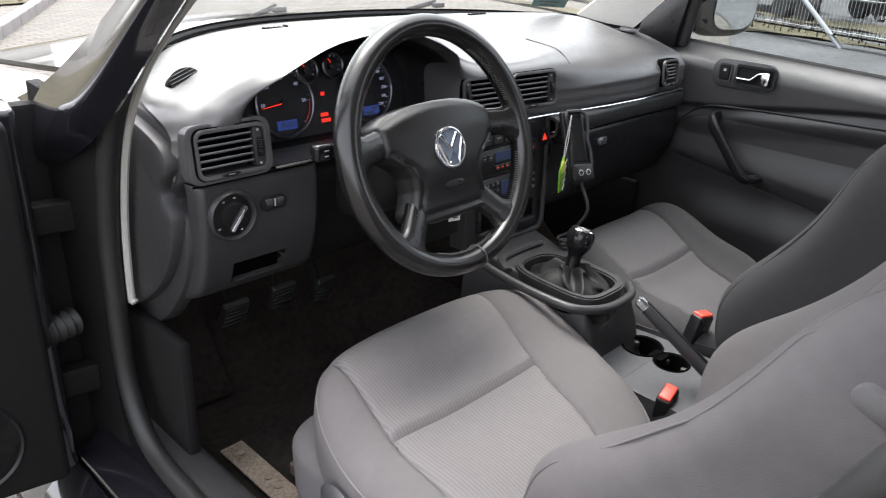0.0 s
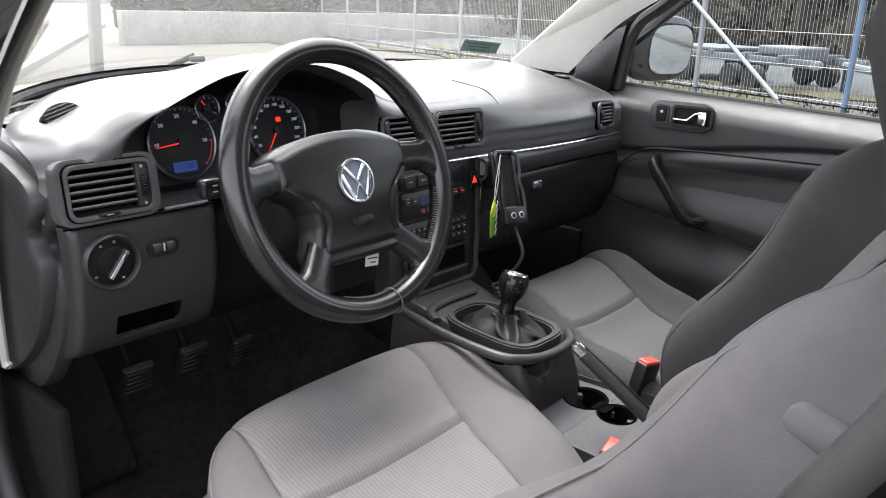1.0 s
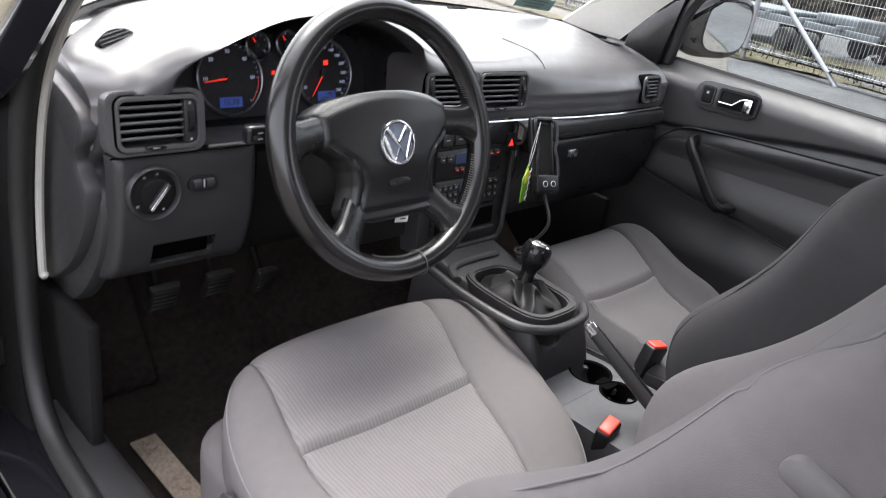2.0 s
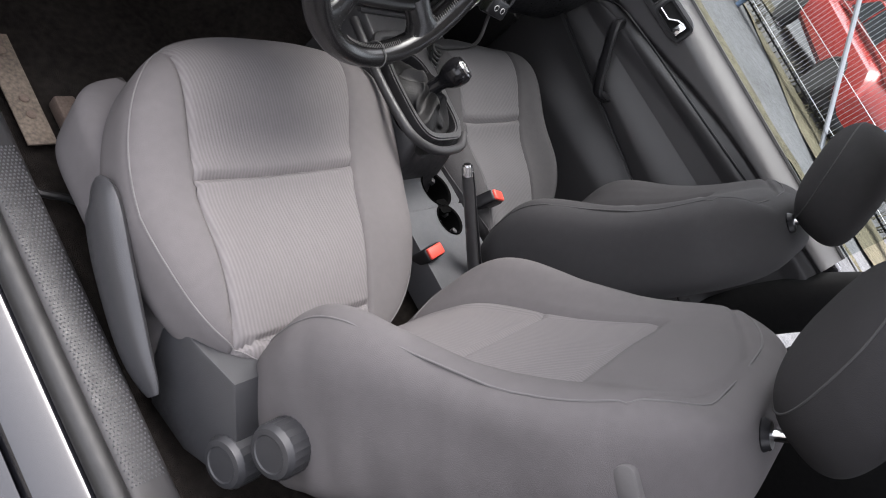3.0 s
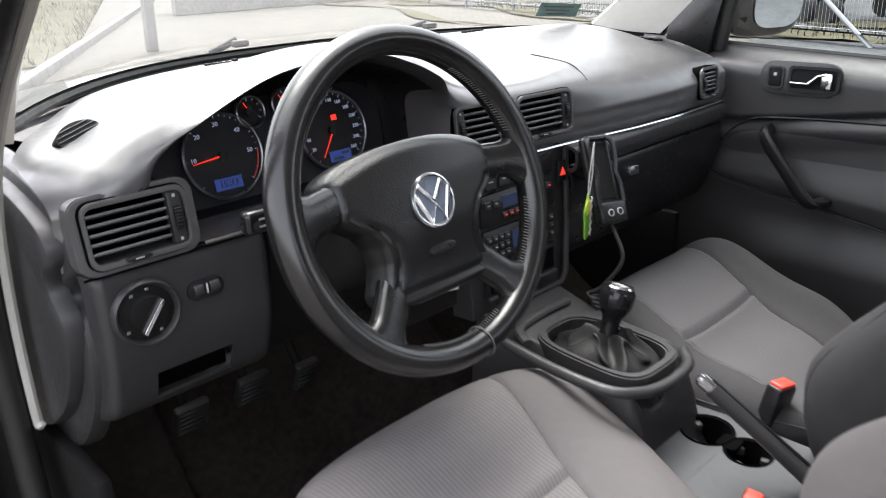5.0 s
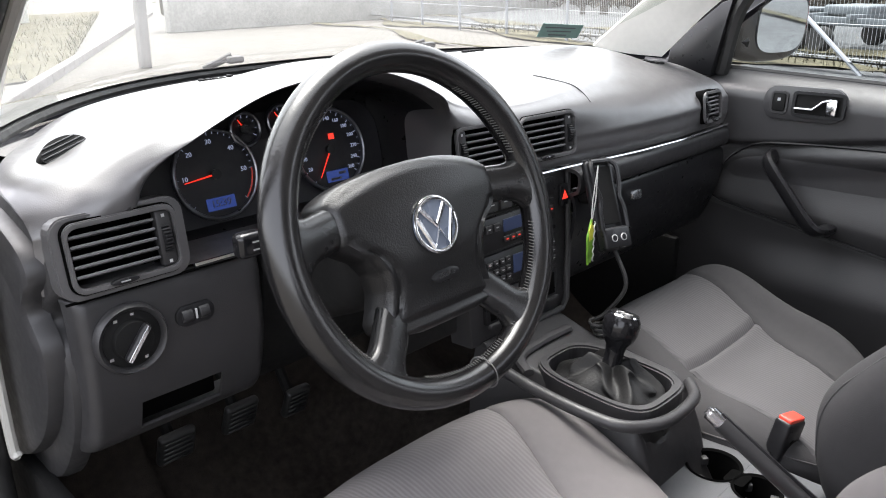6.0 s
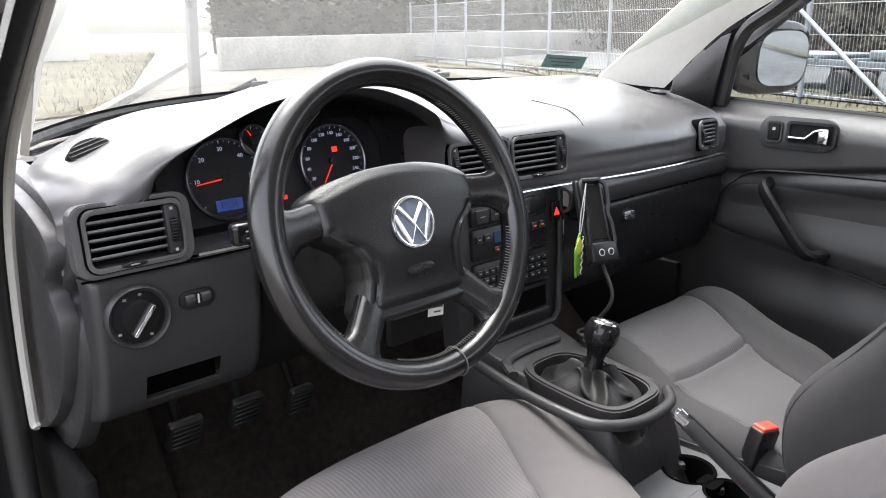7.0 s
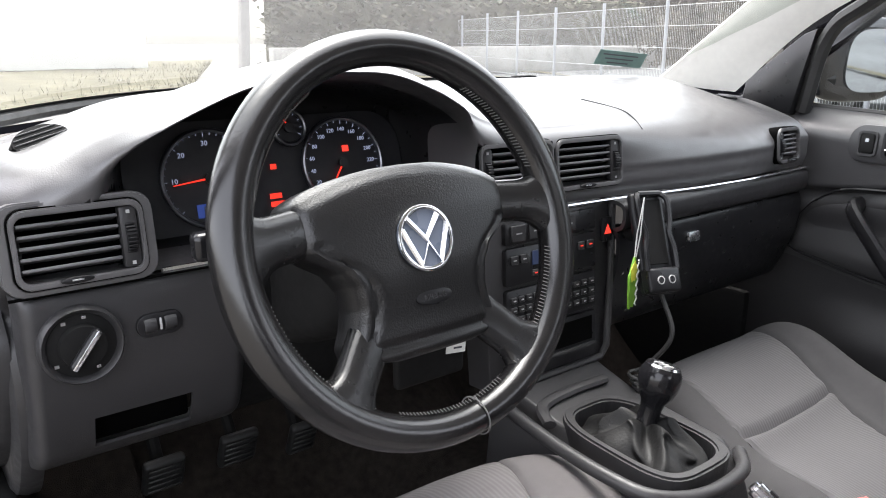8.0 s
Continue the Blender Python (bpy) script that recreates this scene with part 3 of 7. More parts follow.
grid(bm, 70, 40, insert_pt)
part("insert", bm, mat("door_insert_vinyl", (0.030, 0.0295, 0.0305), 0.45, var=0.08, bump=0.35, bscale=700), pdoor, "dark grey vinyl insert")
bm = bmesh.new()
rim = [insert_pt(0.0 + k / 40, 1.0) for k in range(41)][::-1] + [insert_pt(k / 40, 0.0) for k in range(1, 41)]
tube(bm, [p + Vector((-0.003, 0, 0)) for p in rim], 0.0028, 6)
part("insert_piping", bm, M_SMOOTH, pdoor)
bm = bmesh.new()
tube(bm, smooth_path([(0.690, 0.079, 0.775), (0.655, 0.072, 0.768), (0.640, 0.030, 0.725), (0.630, -0.030, 0.662), (0.655, -0.044, 0.648), (0.69, -0.048, 0.645)], 30), 0.0115, 10, flat=1.5)
part("pull_handle", bm, M_SMOOTH, pdoor, "slanted black grab handle")
# release handle in its recess
hm = basis((0.690, 0.031, 0.886), (0, -1, 0), (0.1, 0, 1))
bm = bmesh.new()
prism(bm, rounded(0.160, 0.066, 0.028), hm, -0.008, 0.004, 0.003)
part("handle_surround", bm, M_DOOR, pdoor)
bm = bmesh.new()
ring_plate(bm, rounded(0.100, 0.050, 0.009), rounded(0.088, 0.038, 0.004), hm @ Matrix.Translation((0.030, 0, 0)), 0.002, 0.0085)
part("handle_bezel", bm, M_SMOOTH, pdoor)
bm = bmesh.new()
prism(bm, rounded(0.092, 0.042, 0.005), hm @ Matrix.Translation((0.030, 0, 0)), 0.0, 0.0046)
part("handle_recess", bm, M_BLACK, pdoor, "dark handle recess")
bm = bmesh.new()
tube(bm, [hm @ Vector(p) for p in ((-0.012, -0.008, 0.010), (0.022, -0.008, 0.012), (0.040, 0.008, 0.013), (0.056, 0.012, 0.013))], 0.0052, 10, flat=0.6)
box(bm, (0.056, -0.002, 0.010), (0.020, 0.032, 0.010), 0.003, 2, hm)
part("release_lever", bm, M_CHROME, pdoor, "polished chrome release lever")
bm = bmesh.new()
ring_plate(bm, rounded(0.034, 0.044, 0.008), rounded(0.026, 0.036, 0.005), hm @ Matrix.Translation((-0.046, 0, 0)), 0.002, 0.0075)
part("switch_bezel", bm, M_PLASTIC, pdoor)
bm = bmesh.new()
prism(bm, rounded(0.024, 0.034, 0.005), hm @ Matrix.Translation((-0.046, 0, 0)), 0.0, 0.009, 0.002)
ls = part("lock_switch", bm, M_BLACK, pdoor)
bm = bmesh.new()
box(bm, (-0.046, 0.006, 0.0095), (0.006, 0.006, 0.0006), 0, 1, hm)
part("switch_mark", bm, M_SATIN, ls)
bm = bmesh.new()
box(bm, (0.782, -0.15, 0.505), (0.044, 1.12, 0.75), 0.015, 3)
part("outer_skin", bm, M_PAINT, pdoor)
bm = bmesh.new()
grid(bm, 16, 8, lambda u, v: Vector((0.755 - 0.10 * v, 0.30 - 0.98 * u - 0.42 * v * (1 - u), 0.895 + 0.49 * v)))
w = part("side_window", bm, M_SIDEGLASS, pdoor, "clear side window")
w.visible_shadow = False
bm = bmesh.new()
prism(bm, [(-0.345, 0.925), (-0.236, 0.925), (-0.200, 1.085), (-0.225, 1.075), (-0.335, 0.985)], Matrix(((0, 0, -1, 0.712), (-1, 0, 0, 0), (0, 1, 0, 0), (0, 0, 0, 1))), -0.015, 0.012, 0.004)
part("mirror_corner", bm, M_SMOOTH, pdoor, "black triangular mirror corner")
bm = bmesh.new()
tube(bm, smooth_path([(0.728, 0.225, 0.930), (0.716, 0.185, 1.075), (0.700, 0.085, 1.150), (0.665, -0.22, 1.372)], 24), 0.015, 8)
part("window_frame", bm, M_RUBBER, pdoor, "black window channel")
bm = bmesh.new()
tube(bm, [(0.744, 0.30 - 0.98 * k / 20, 0.942 - 0.045 * (0.98 * k / 20 - 0.07)) for k in range(21)], 0.006, 6)
part("waist_seal", bm, M_RUBBER, pdoor)

mirror = thing("wing_mirror", (0.78, 0.26, 0.96), "black wing mirror with reflecting glass", "mirror")
mm = basis((0.872, 0.170, 1.022), (1, -0.42, 0), (0, -0.08, 1))
b = pillow((0.108, 0.083, 0.062), (0.62, 0.75), lambda n, p: mm @ Vector((p.x - 0.012 * (n.x < 0) * n.x * n.x, p.y, p.z - 0.045 if p.z < 0 else -0.035 + p.z * 0.25)))["body"]
part("shell", b, M_PAINT, mirror)
bm = bmesh.new()
prism(bm, [(0.068 * spow(math.cos(a), 0.6) + 0.022, 0.062 * spow(math.sin(a), 0.62)) for a in [k * math.tau / 40 for k in range(40)]], mm, -0.022, -0.0165)
part("mirror_glass", bm, M_MIRROR, mirror)
bm = bmesh.new()
tube(bm, [(0.71, 0.30, 0.985), (0.80, 0.27, 0.985), (0.84, 0.235, 0.99)], 0.03, 10, flat=0.7)
part("foot", bm, M_SMOOTH, mirror)

# ---- seats ----
def seat_seam(name, form, size, powers, level, material, seat):
    """A sewn edge that runs round a cushion at one height of its form."""
    e1, e2 = powers
    r = (1 - level ** (2 / e2)) ** (e2 / 2)
    bm = bmesh.new()
    ring = []
    for k in range(160):
        a = k * math.tau / 160
        n = Vector((r * spow(math.cos(a), e1), r * spow(math.sin(a), e1), level))
        ring.append(form(n, Vector((size[0] * n.x, size[1] * n.y, size[2] * n.z))))
    tube(bm, ring, 0.0014, 6, True)
    return part(name, bm, material, seat, "sewn edge seam")


def build_seat(cx, dy, s, recline, fab, rib, label, side_kit, shape_, tall=1.0, lift=0.0):
    """A front seat: cushion, backrest, headrest. s is +1 where its outer side is on +x."""
    seam = M_SEAM if side_kit else M_SEAM2
    seat = thing("front_seat", (cx, -0.10 + dy, 0.30), label, "car seat", "front seats")

    c = shape_
    size, powers = (c["sx"], c["sy"], c["sz"]), (c["e1"], c["e2"])

    def seams(ny):
        """Where the insert ends on either side, at a place along the cushion."""
        return c["lo"] + c["lo_slope"] * (ny - c["cross"]), c["hi"] + c["hi_slope"] * (ny - c["cross"])

    def cushion(n, p):
        x, y, z = p
        up, a, o = max(0.0, n.z), abs(n.x), n.x * s
        lo, hi = seams(n.y)
        x *= 1 - c["rear_in"] * max(0.0, -n.y) - (c["front_out"] * o if o > 0 else -c["front_in"] * o) * sstep(-0.35, 0.75, n.y)
        z += up * ((c["bolster_out"] if o > 0 else c["bolster_in"]) * math.exp(-((a - 0.80) / 0.17) ** 2) - 0.010 * math.exp(-((a / 0.5) ** 4)))
        z += up * (-0.034 * sstep(-0.30, -1.0, n.y) + c["crest"] * math.exp(-((n.y - c["crest_at"]) / 0.35) ** 2))
        z += c["rise"] * sstep(-0.1, 0.8, n.y) - c["nose"] * up * sstep(0.72, 1.0, n.y)
        y += 0.022 * sstep(0.0, 1.0, n.y)
        if n.z > 0.15:
            edge = (math.exp(-(((n.x - lo) / 0.014) ** 2)) + math.exp(-(((n.x - hi) / 0.014) ** 2))) * (n.y > -0.97)
            cross = (math.exp(-(((n.y - c["cross"]) / 0.014) ** 2)) + math.exp(-(((n.y - c["rear"]) / 0.014) ** 2))) * (lo - 0.01 < n.x < hi + 0.01)
            z -= 0.007 * min(1.0, 0.8 * edge + 1.3 * cross)
            puff = math.exp(-(((n.y - c["cross"]) / 0.09) ** 2)) - math.exp(-(((n.y - c["cross"]) / 0.03) ** 2))
            z += 0.005 * puff * (lo < n.x < hi)
            z += 0.0012 * noise.noise(Vector((x * 9 + cx * 7, y * 9, 1))) + 0.003 * noise.noise(Vector((x * 5, y * 5, cx)))
        return Vector((c["x"] + x + c["skew"] * (y - 0.042), c["y"] + y, c["z"] + z))

    pick = lambda n: ("front" if n.y > c["cross"] else "rear") if (n.z > 0.12 and seams(n.y)[0] < n.x < seams(n.y)[1] and n.y > -0.90) else "body"

    def snap(n):
        if n.z > 0.12:
            for k in (0, 1):
                if abs(n.x - seams(n.y)[k]) < 0.0105:
                    n.x = seams(n.y)[k]
            for line in (c["cross"], -0.90):
                if abs(n.y - line) < 0.0105 and seams(n.y)[0] - 0.012 < n.x < seams(n.y)[1] + 0.012:
                    n.y = line
        return n

    bms = pillow(size, powers, cushion, 110, 18, pick, snap)
    cu = part("cushion", bms["body"], fab, seat)
    seat_seam("edge_seam", cushion, size, powers, c["seam_level"], seam, seat)
    for k in ("front", "rear"):
        part("cushion_insert", bms[k], rib, seat, "ribbed fabric insert")

    skirt = pillow((c["sx"] - 0.026, 0.232, 0.062), (0.30, 0.30), lambda n, p: Vector((c["x"] + s * 0.008 + p.x * (1 - 0.03 * n.z), -0.104 + dy + p.y + 0.02 * max(0.0, n.y) * n.z, 0.378 + lift + p.z - 0.03 * max(0.0, n.z) * (abs(n.x) < 0.6) + 0.003 * noise.noise(Vector((p.y * 9, p.z * 9, cx))))), 40, 12)["body"]
    part("cushion_side", skirt, fab, seat)

    ru = Vector((0, -math.sin(recline), math.cos(recline)))
    rn = Vector((0, math.cos(recline), math.sin(recline)))
    root = Vector((cx, -0.352 + dy, 0.425 + lift))

    cy0, cy1 = (-0.10, 0.455) if side_kit else (-0.16, 0.36)

    def back(n, p):
        x, y, z = p
        a, up = abs(n.x), max(0.0, n.z)
        x *= 1 - 0.13 * sstep(0.55, 1.0, n.y) + 0.03 * math.exp(-(((n.y + 0.3) / 0.5) ** 2))
        swell = math.exp(-(((n.y + 0.36) / 0.50) ** 2))
        z += up * (0.020 + ((0.078 if n.x * s > 0 else 0.064) if side_kit else 0.050) * swell) * sstep(0.50, 0.86, a)
        z += up * (0.020 * math.exp(-((n.y + 0.45) / 0.35) ** 2) - 0.02 * sstep(0.70, 1.0, n.y))
        if n.z > 0.15:
            wide = 0.58
            edge = math.exp(-(((a - wide) / 0.018) ** 2)) * (n.y < cy1 + 0.04)
            cross = (math.exp(-(((n.y - cy0) / 0.015) ** 2)) + 1.4 * math.exp(-(((n.y - cy1) / 0.015) ** 2))) * (a < wide + 0.01)
            top = math.exp(-(((n.y - 0.90 + 0.25 * a * a) / 0.016) ** 2))
            z -= 0.007 * min(1.0, 0.8 * edge + cross) + 0.004 * top
            z += 0.002 * noise.noise(Vector((x * 8, y * 8, 3 + cx))) + 0.003 * noise.noise(Vector((x * 4, y * 4, 9 + cx)))
        if n.x * s > 0.7:
            x += s * (0.006 * noise.noise(Vector((y * 9, z * 14, 5))) + 0.004 * noise.noise(Vector((y * 22, z * 9, 8))))
        return root + Vector((x, 0, 0)) + ru * (0.325 + y) * tall + rn * (z - 0.082)

    pickb = lambda n: ("low" if n.y < cy0 else "high") if (n.z > 0.15 and abs(n.x) < 0.58 and n.y < cy1) else "body"

    def snapb(n):
        if n.z > 0.15 and n.y < cy1 + 0.012:
            if abs(abs(n.x) - 0.58) < 0.0105:
                n.x = math.copysign(0.58, n.x)
            for line in (cy0, cy1):
                if abs(n.y - line) < 0.0105 and abs(n.x) < 0.592:
                    n.y = line
        return n

    bms = pillow((0.250, 0.345, 0.078), (0.36, 0.36), back, 110, 20, pickb, snapb)
    bk = part("backrest", bms["body"], fab, seat)
    for k in ("low", "high"):
        part("backrest_insert", bms[k], rib, seat, "ribbed fabric insert")
    seat_seam("edge_seam", back, (0.250, 0.345, 0.078), (0.36, 0.36), 0.86, seam, seat)
    # head restraint on two posts
    top = root + ru * 0.665 * tall - rn * 0.075
    hc = top + ru * 0.100 + rn * (0.070 if side_kit else 0.045)

    hu = ru * math.cos(0.6) + rn * math.sin(0.6)
    hn = rn * math.cos(0.6) - ru * math.sin(0.6)

    def head(n, p):
        y = p.y * (1 - 0.10 * n.x * n.x)
        return hc + Vector((p.x, 0, 0)) * (1 - 0.12 * max(0.0, -n.y)) + hu * y + hn * (p.z - 0.012 * (n.x * n.x) + 0.02 * n.y)

    hr = part("headrest", pillow((0.165, 0.100, 0.066), (0.62, 0.72), head, 36, 16)["body"], M_HEADREST, seat)
    seat_seam("headrest_seam", head, (0.165, 0.100, 0.066), (0.62, 0.72), 0.55, M_SEAM2, seat)
    for px in (-0.062, 0.062):
        bm = bmesh.new()
        tube(bm, [top + Vector((px, 0, 0)) - ru * 0.02, top + Vector((px, 0, 0)) + ru * 0.12], 0.0065, 10)
        post = part("headrest_post", bm, M_CHROME, seat, "chrome post")
        bm = bmesh.new()
        lathe(bm, [(0.0, -0.002), (0.017, -0.002), (0.019, 0.004), (0.015, 0.012), (0.0, 0.013)], Matrix.Translation(top + Vector((px, 0, 0)) + ru * 0.002) @ ru.to_track_quat("Z", "Y").to_matrix().to_4x4(), 20)
        part("collar", bm, M_SMOOTH, post)
    # frame and rails under the cushion
    bm = bmesh.new()
    box(bm, (cx, -0.09 + dy, 0.335), (0.42, 0.46, 0.06), 0.02, 3)
    part("seat_frame", bm, M_BLACK, seat)
    for rx in (-0.19, 0.19):
        bm = bmesh.new()
        box(bm, (cx + rx, -0.12 + dy, 0.290), (0.035, 0.62, 0.025), 0.004)
        part("rail", bm, M_RUST, seat, "worn steel seat rail")
    return seat, root, ru, rn


# cushions: place and half sizes, squareness, narrowing, bolsters, insert seams
DRIVER_CUSHION = dict(x=-0.342, y=-0.127, z=0.445, sx=0.276, sy=0.261, sz=0.074, e1=0.761, e2=0.512, skew=0.178, front_out=-0.063, front_in=-0.138, rear_in=0.155, rise=0.033, nose=0.006, bolster_out=0.005, bolster_in=0.005, crest=0.026, crest_at=0.64, cross=0.10, rear=-0.76, lo=-0.72, lo_slope=0.05, hi=0.425, hi_slope=0.12, seam_level=0.50)
PASSENGER_CUSHION = dict(x=0.346, y=-0.054, z=0.416, sx=0.222, sy=0.258, sz=0.083, e1=0.85, e2=0.46, skew=0.176, front_out=0.0, front_in=-0.07, rear_in=0.17, rise=0.049, nose=0.022, bolster_out=0.050, bolster_in=0.012, crest=0.021, crest_at=0.45, cross=0.13, rear=-0.93, lo=-0.62, lo_slope=0.05, hi=0.51, hi_slope=0.18, seam_level=0.55)
driver_seat, d_root, d_ru, d_rn = build_seat(-0.325, 0.0, -1, radians(27), M_FABRIC, M_RIB, "grey cloth driver seat with ribbed inserts, reclined", True, DRIVER_CUSHION, 0.935)
# passenger seat takes the fabrics darkened for shade
passenger_seat, p_root, p_ru, p_rn = build_seat(0.310, 0.070, 1, radians(19), M_FABRIC2, M_RIB2, "grey cloth passenger seat with lighter inserts, coloured darker for shade", False, PASSENGER_CUSHION, 0.845, 0.014)

# ---- steering wheel ----
wheel = thing("steering_wheel", (-0.335, 0.03, 0.885), "black leather four-spoke steering wheel with worn rim", "steering wheel")
WC = Vector((-0.3353, 0.0280, 0.8851))
wm = basis(WC, (1, 0.0145, 0), (0, 0.329, 0.944))
RIM = 0.1815
bm = bmesh.new()
grid(bm, 120, 18, lambda u, v: wm @ Vector(((RIM + (0.0178 + 0.0012 * math.cos(2 * math.tau * u)) * math.cos(math.tau * v)) * math.cos(math.tau * u), (RIM + (0.0178 + 0.0012 * math.cos(2 * math.tau * u)) * math.cos(math.tau * v)) * math.sin(math.tau * u), 0.0190 * math.sin(math.tau * v))), True, True)
rim = part("rim", bm, M_RIM, wheel, "worn black leather rim")


PAD = [(-0.109, 0.046), (-0.105, 0.070), (-0.098, 0.084), (-0.087, 0.086), (-0.072, 0.080), (-0.055, 0.0765), (-0.035, 0.079), (-0.018, 0.090), (-0.006, 0.108), (0.004, 0.120), (0.016, 0.1215), (0.044, 0.1215)]


def pad_half(y):
    """Half width of the airbag cover at height y: wide shoulders, waist, lower feet."""
    if y > 0.044:
        return 0.1215 * math.sqrt(max(0.0, 1 - ((y - 0.044) / 0.027) ** 1.6))
    return lerp_table(PAD, y)


def pad_pt(u, v):
    y = -0.109 + 0.180 * (1 - (1 - v) ** 1.15 if v > 0.5 else v * (1 - 0.5 ** 1.15) / 0.5)
    w = pad_half(y)
    x = w * (2 * u - 1)
    d = min(w - abs(x), 0.9 * (y + 0.109) + 0.004, 0.8 * (0.0715 - 0.026 * (x / 0.1215) ** 2 - y) + 0.002)
    z = 0.0135 - 0.013 * (x / 0.12) ** 2 - 0.010 * sstep(0.02, 0.09, abs(y)) - 0.012 * (1 - min(1.0, max(0.0, d) / 0.014)) ** 2
    z -= 0.004 * math.exp(-((d - 0.017) / 0.004) ** 2) * (y < 0.01)
    return wm @ Vector((x, y, z))


bm = bmesh.new()
grid(bm, 48, 60, pad_pt)
bmesh.ops.remove_doubles(bm, verts=bm.verts[:], dist=1e-5)
rimv = bmesh.ops.extrude_edge_only(bm, edges=[e for e in bm.edges if e.is_boundary])
bmesh.ops.translate(bm, vec=wm.col[2].to_3d() * -0.03, verts=[v for v in rimv["geom"] if isinstance(v, bmesh.types.BMVert)])
part("airbag_cover", bm, M_AIRBAG, wheel, "grained black airbag cover", sharp=60)
bm = bmesh.new()
lathe(bm, [(0.0, -0.085), (0.055, -0.085), (0.062, -0.03), (0.058, -0.02), (0, -0.02)], wm, 32)
part("hub_back", bm, M_SMOOTH, wheel)
for sx in (-1, 1):
    for (x0, y0), (x1, y1), h0, h1 in (((0.092, 0.024), (0.178, 0.014), 0.0225, 0.022), ((0.058, -0.077), (0.114, -0.141), 0.0215, 0.021)):
        bm = bmesh.new()
        a, b = Vector((sx * x0, y0, 0)), Vector((sx * x1, y1, 0))
        d = (b - a).normalized()
        o = Vector((-d.y, d.x, 0))

        def spoke(u, v):
            flare = 0.030 * max(0.0, (u - 0.55) / 0.45) ** 2.2
            th = math.tau * v
            dip = -0.004 * math.sin(math.pi * u)
            return wm @ (a.lerp(b, u) + o * (h0 + (h1 - h0) * u + flare) * spow(math.cos(th), 0.75) + Vector((0, 0, (0.0135 + 0.001 * u) * spow(math.sin(th), 0.8) - 0.020 * (1 - u) ** 2 + dip)))

        grid(bm, 20, 20, spoke, False, True)
        part("spoke", bm, M_LEATHER, wheel, "worn leather spoke")
em = wm @ Matrix.Translation((-0.001, -0.003, 0.0150)) @ Matrix.Scale(0.92, 4)
bm = bmesh.new()
lathe(bm, [(0.0, -0.004), (0.033, -0.004), (0.033, 0.0), (0.0, 0.001)], em, 40)
badge = part("badge", bm, M_LOGO, wheel, "round badge with chrome ring")
bm = bmesh.new()
grid(bm, 48, 10, lambda u, v: em @ Vector(((0.0315 + 0.0028 * math.cos(math.tau * v)) * math.cos(math.tau * u), (0.0315 + 0.0028 * math.cos(math.tau * v)) * math.sin(math.tau * u), 0.001 + 0.002 * math.sin(math.tau * v))), True, True)
part("badge_ring", bm, M_CHROME, badge)
for pts in ([(-0.020, 0.022), (-0.001, -0.001), (0.018, 0.022)], [(-0.028, 0.012), (-0.012, -0.026), (0.0, -0.004), (0.012, -0.026), (0.028, 0.012)]):
    bm = bmesh.new()
    tube(bm, [em @ Vector((x, y, 0.0022)) for x, y in pts], 0.0032, 6, flat=0.6, up=(wm.col[2].to_3d()))
    part("badge_bar", bm, M_CHROME, badge)

# ---- dashboard ----
dash = thing("dashboard", (0, 0.3, 0.6), "dark grey soft-plastic dashboard", "dashboard")
EDGE_Z = [(-0.70, 0.918), (-0.607, 0.936), (-0.542, 0.975), (-0.477, 1.004), (-0.417, 1.026), (-0.34, 1.036), (-0.25, 1.033), (-0.172, 1.005), (-0.122, 0.974), (-0.067, 0.950), (0.0, 0.945), (0.13, 0.945), (0.25, 0.94), (0.50, 0.925), (0.70, 0.915)]


def edge_z(x):
    return sum(lerp_table(EDGE_Z, x + k * 0.012) for k in (-2, -1, 0, 1, 2)) / 5


def front_y(x):
    return lerp_table([(-0.67, 0.252), (-0.655, 0.234), (-0.645, 0.225), (-0.632, 0.217), (-0.615, 0.214), (-0.12, 0.214), (0.14, 0.194), (0.32, 0.170), (0.45, 0.163), (0.66, 0.172)], x)


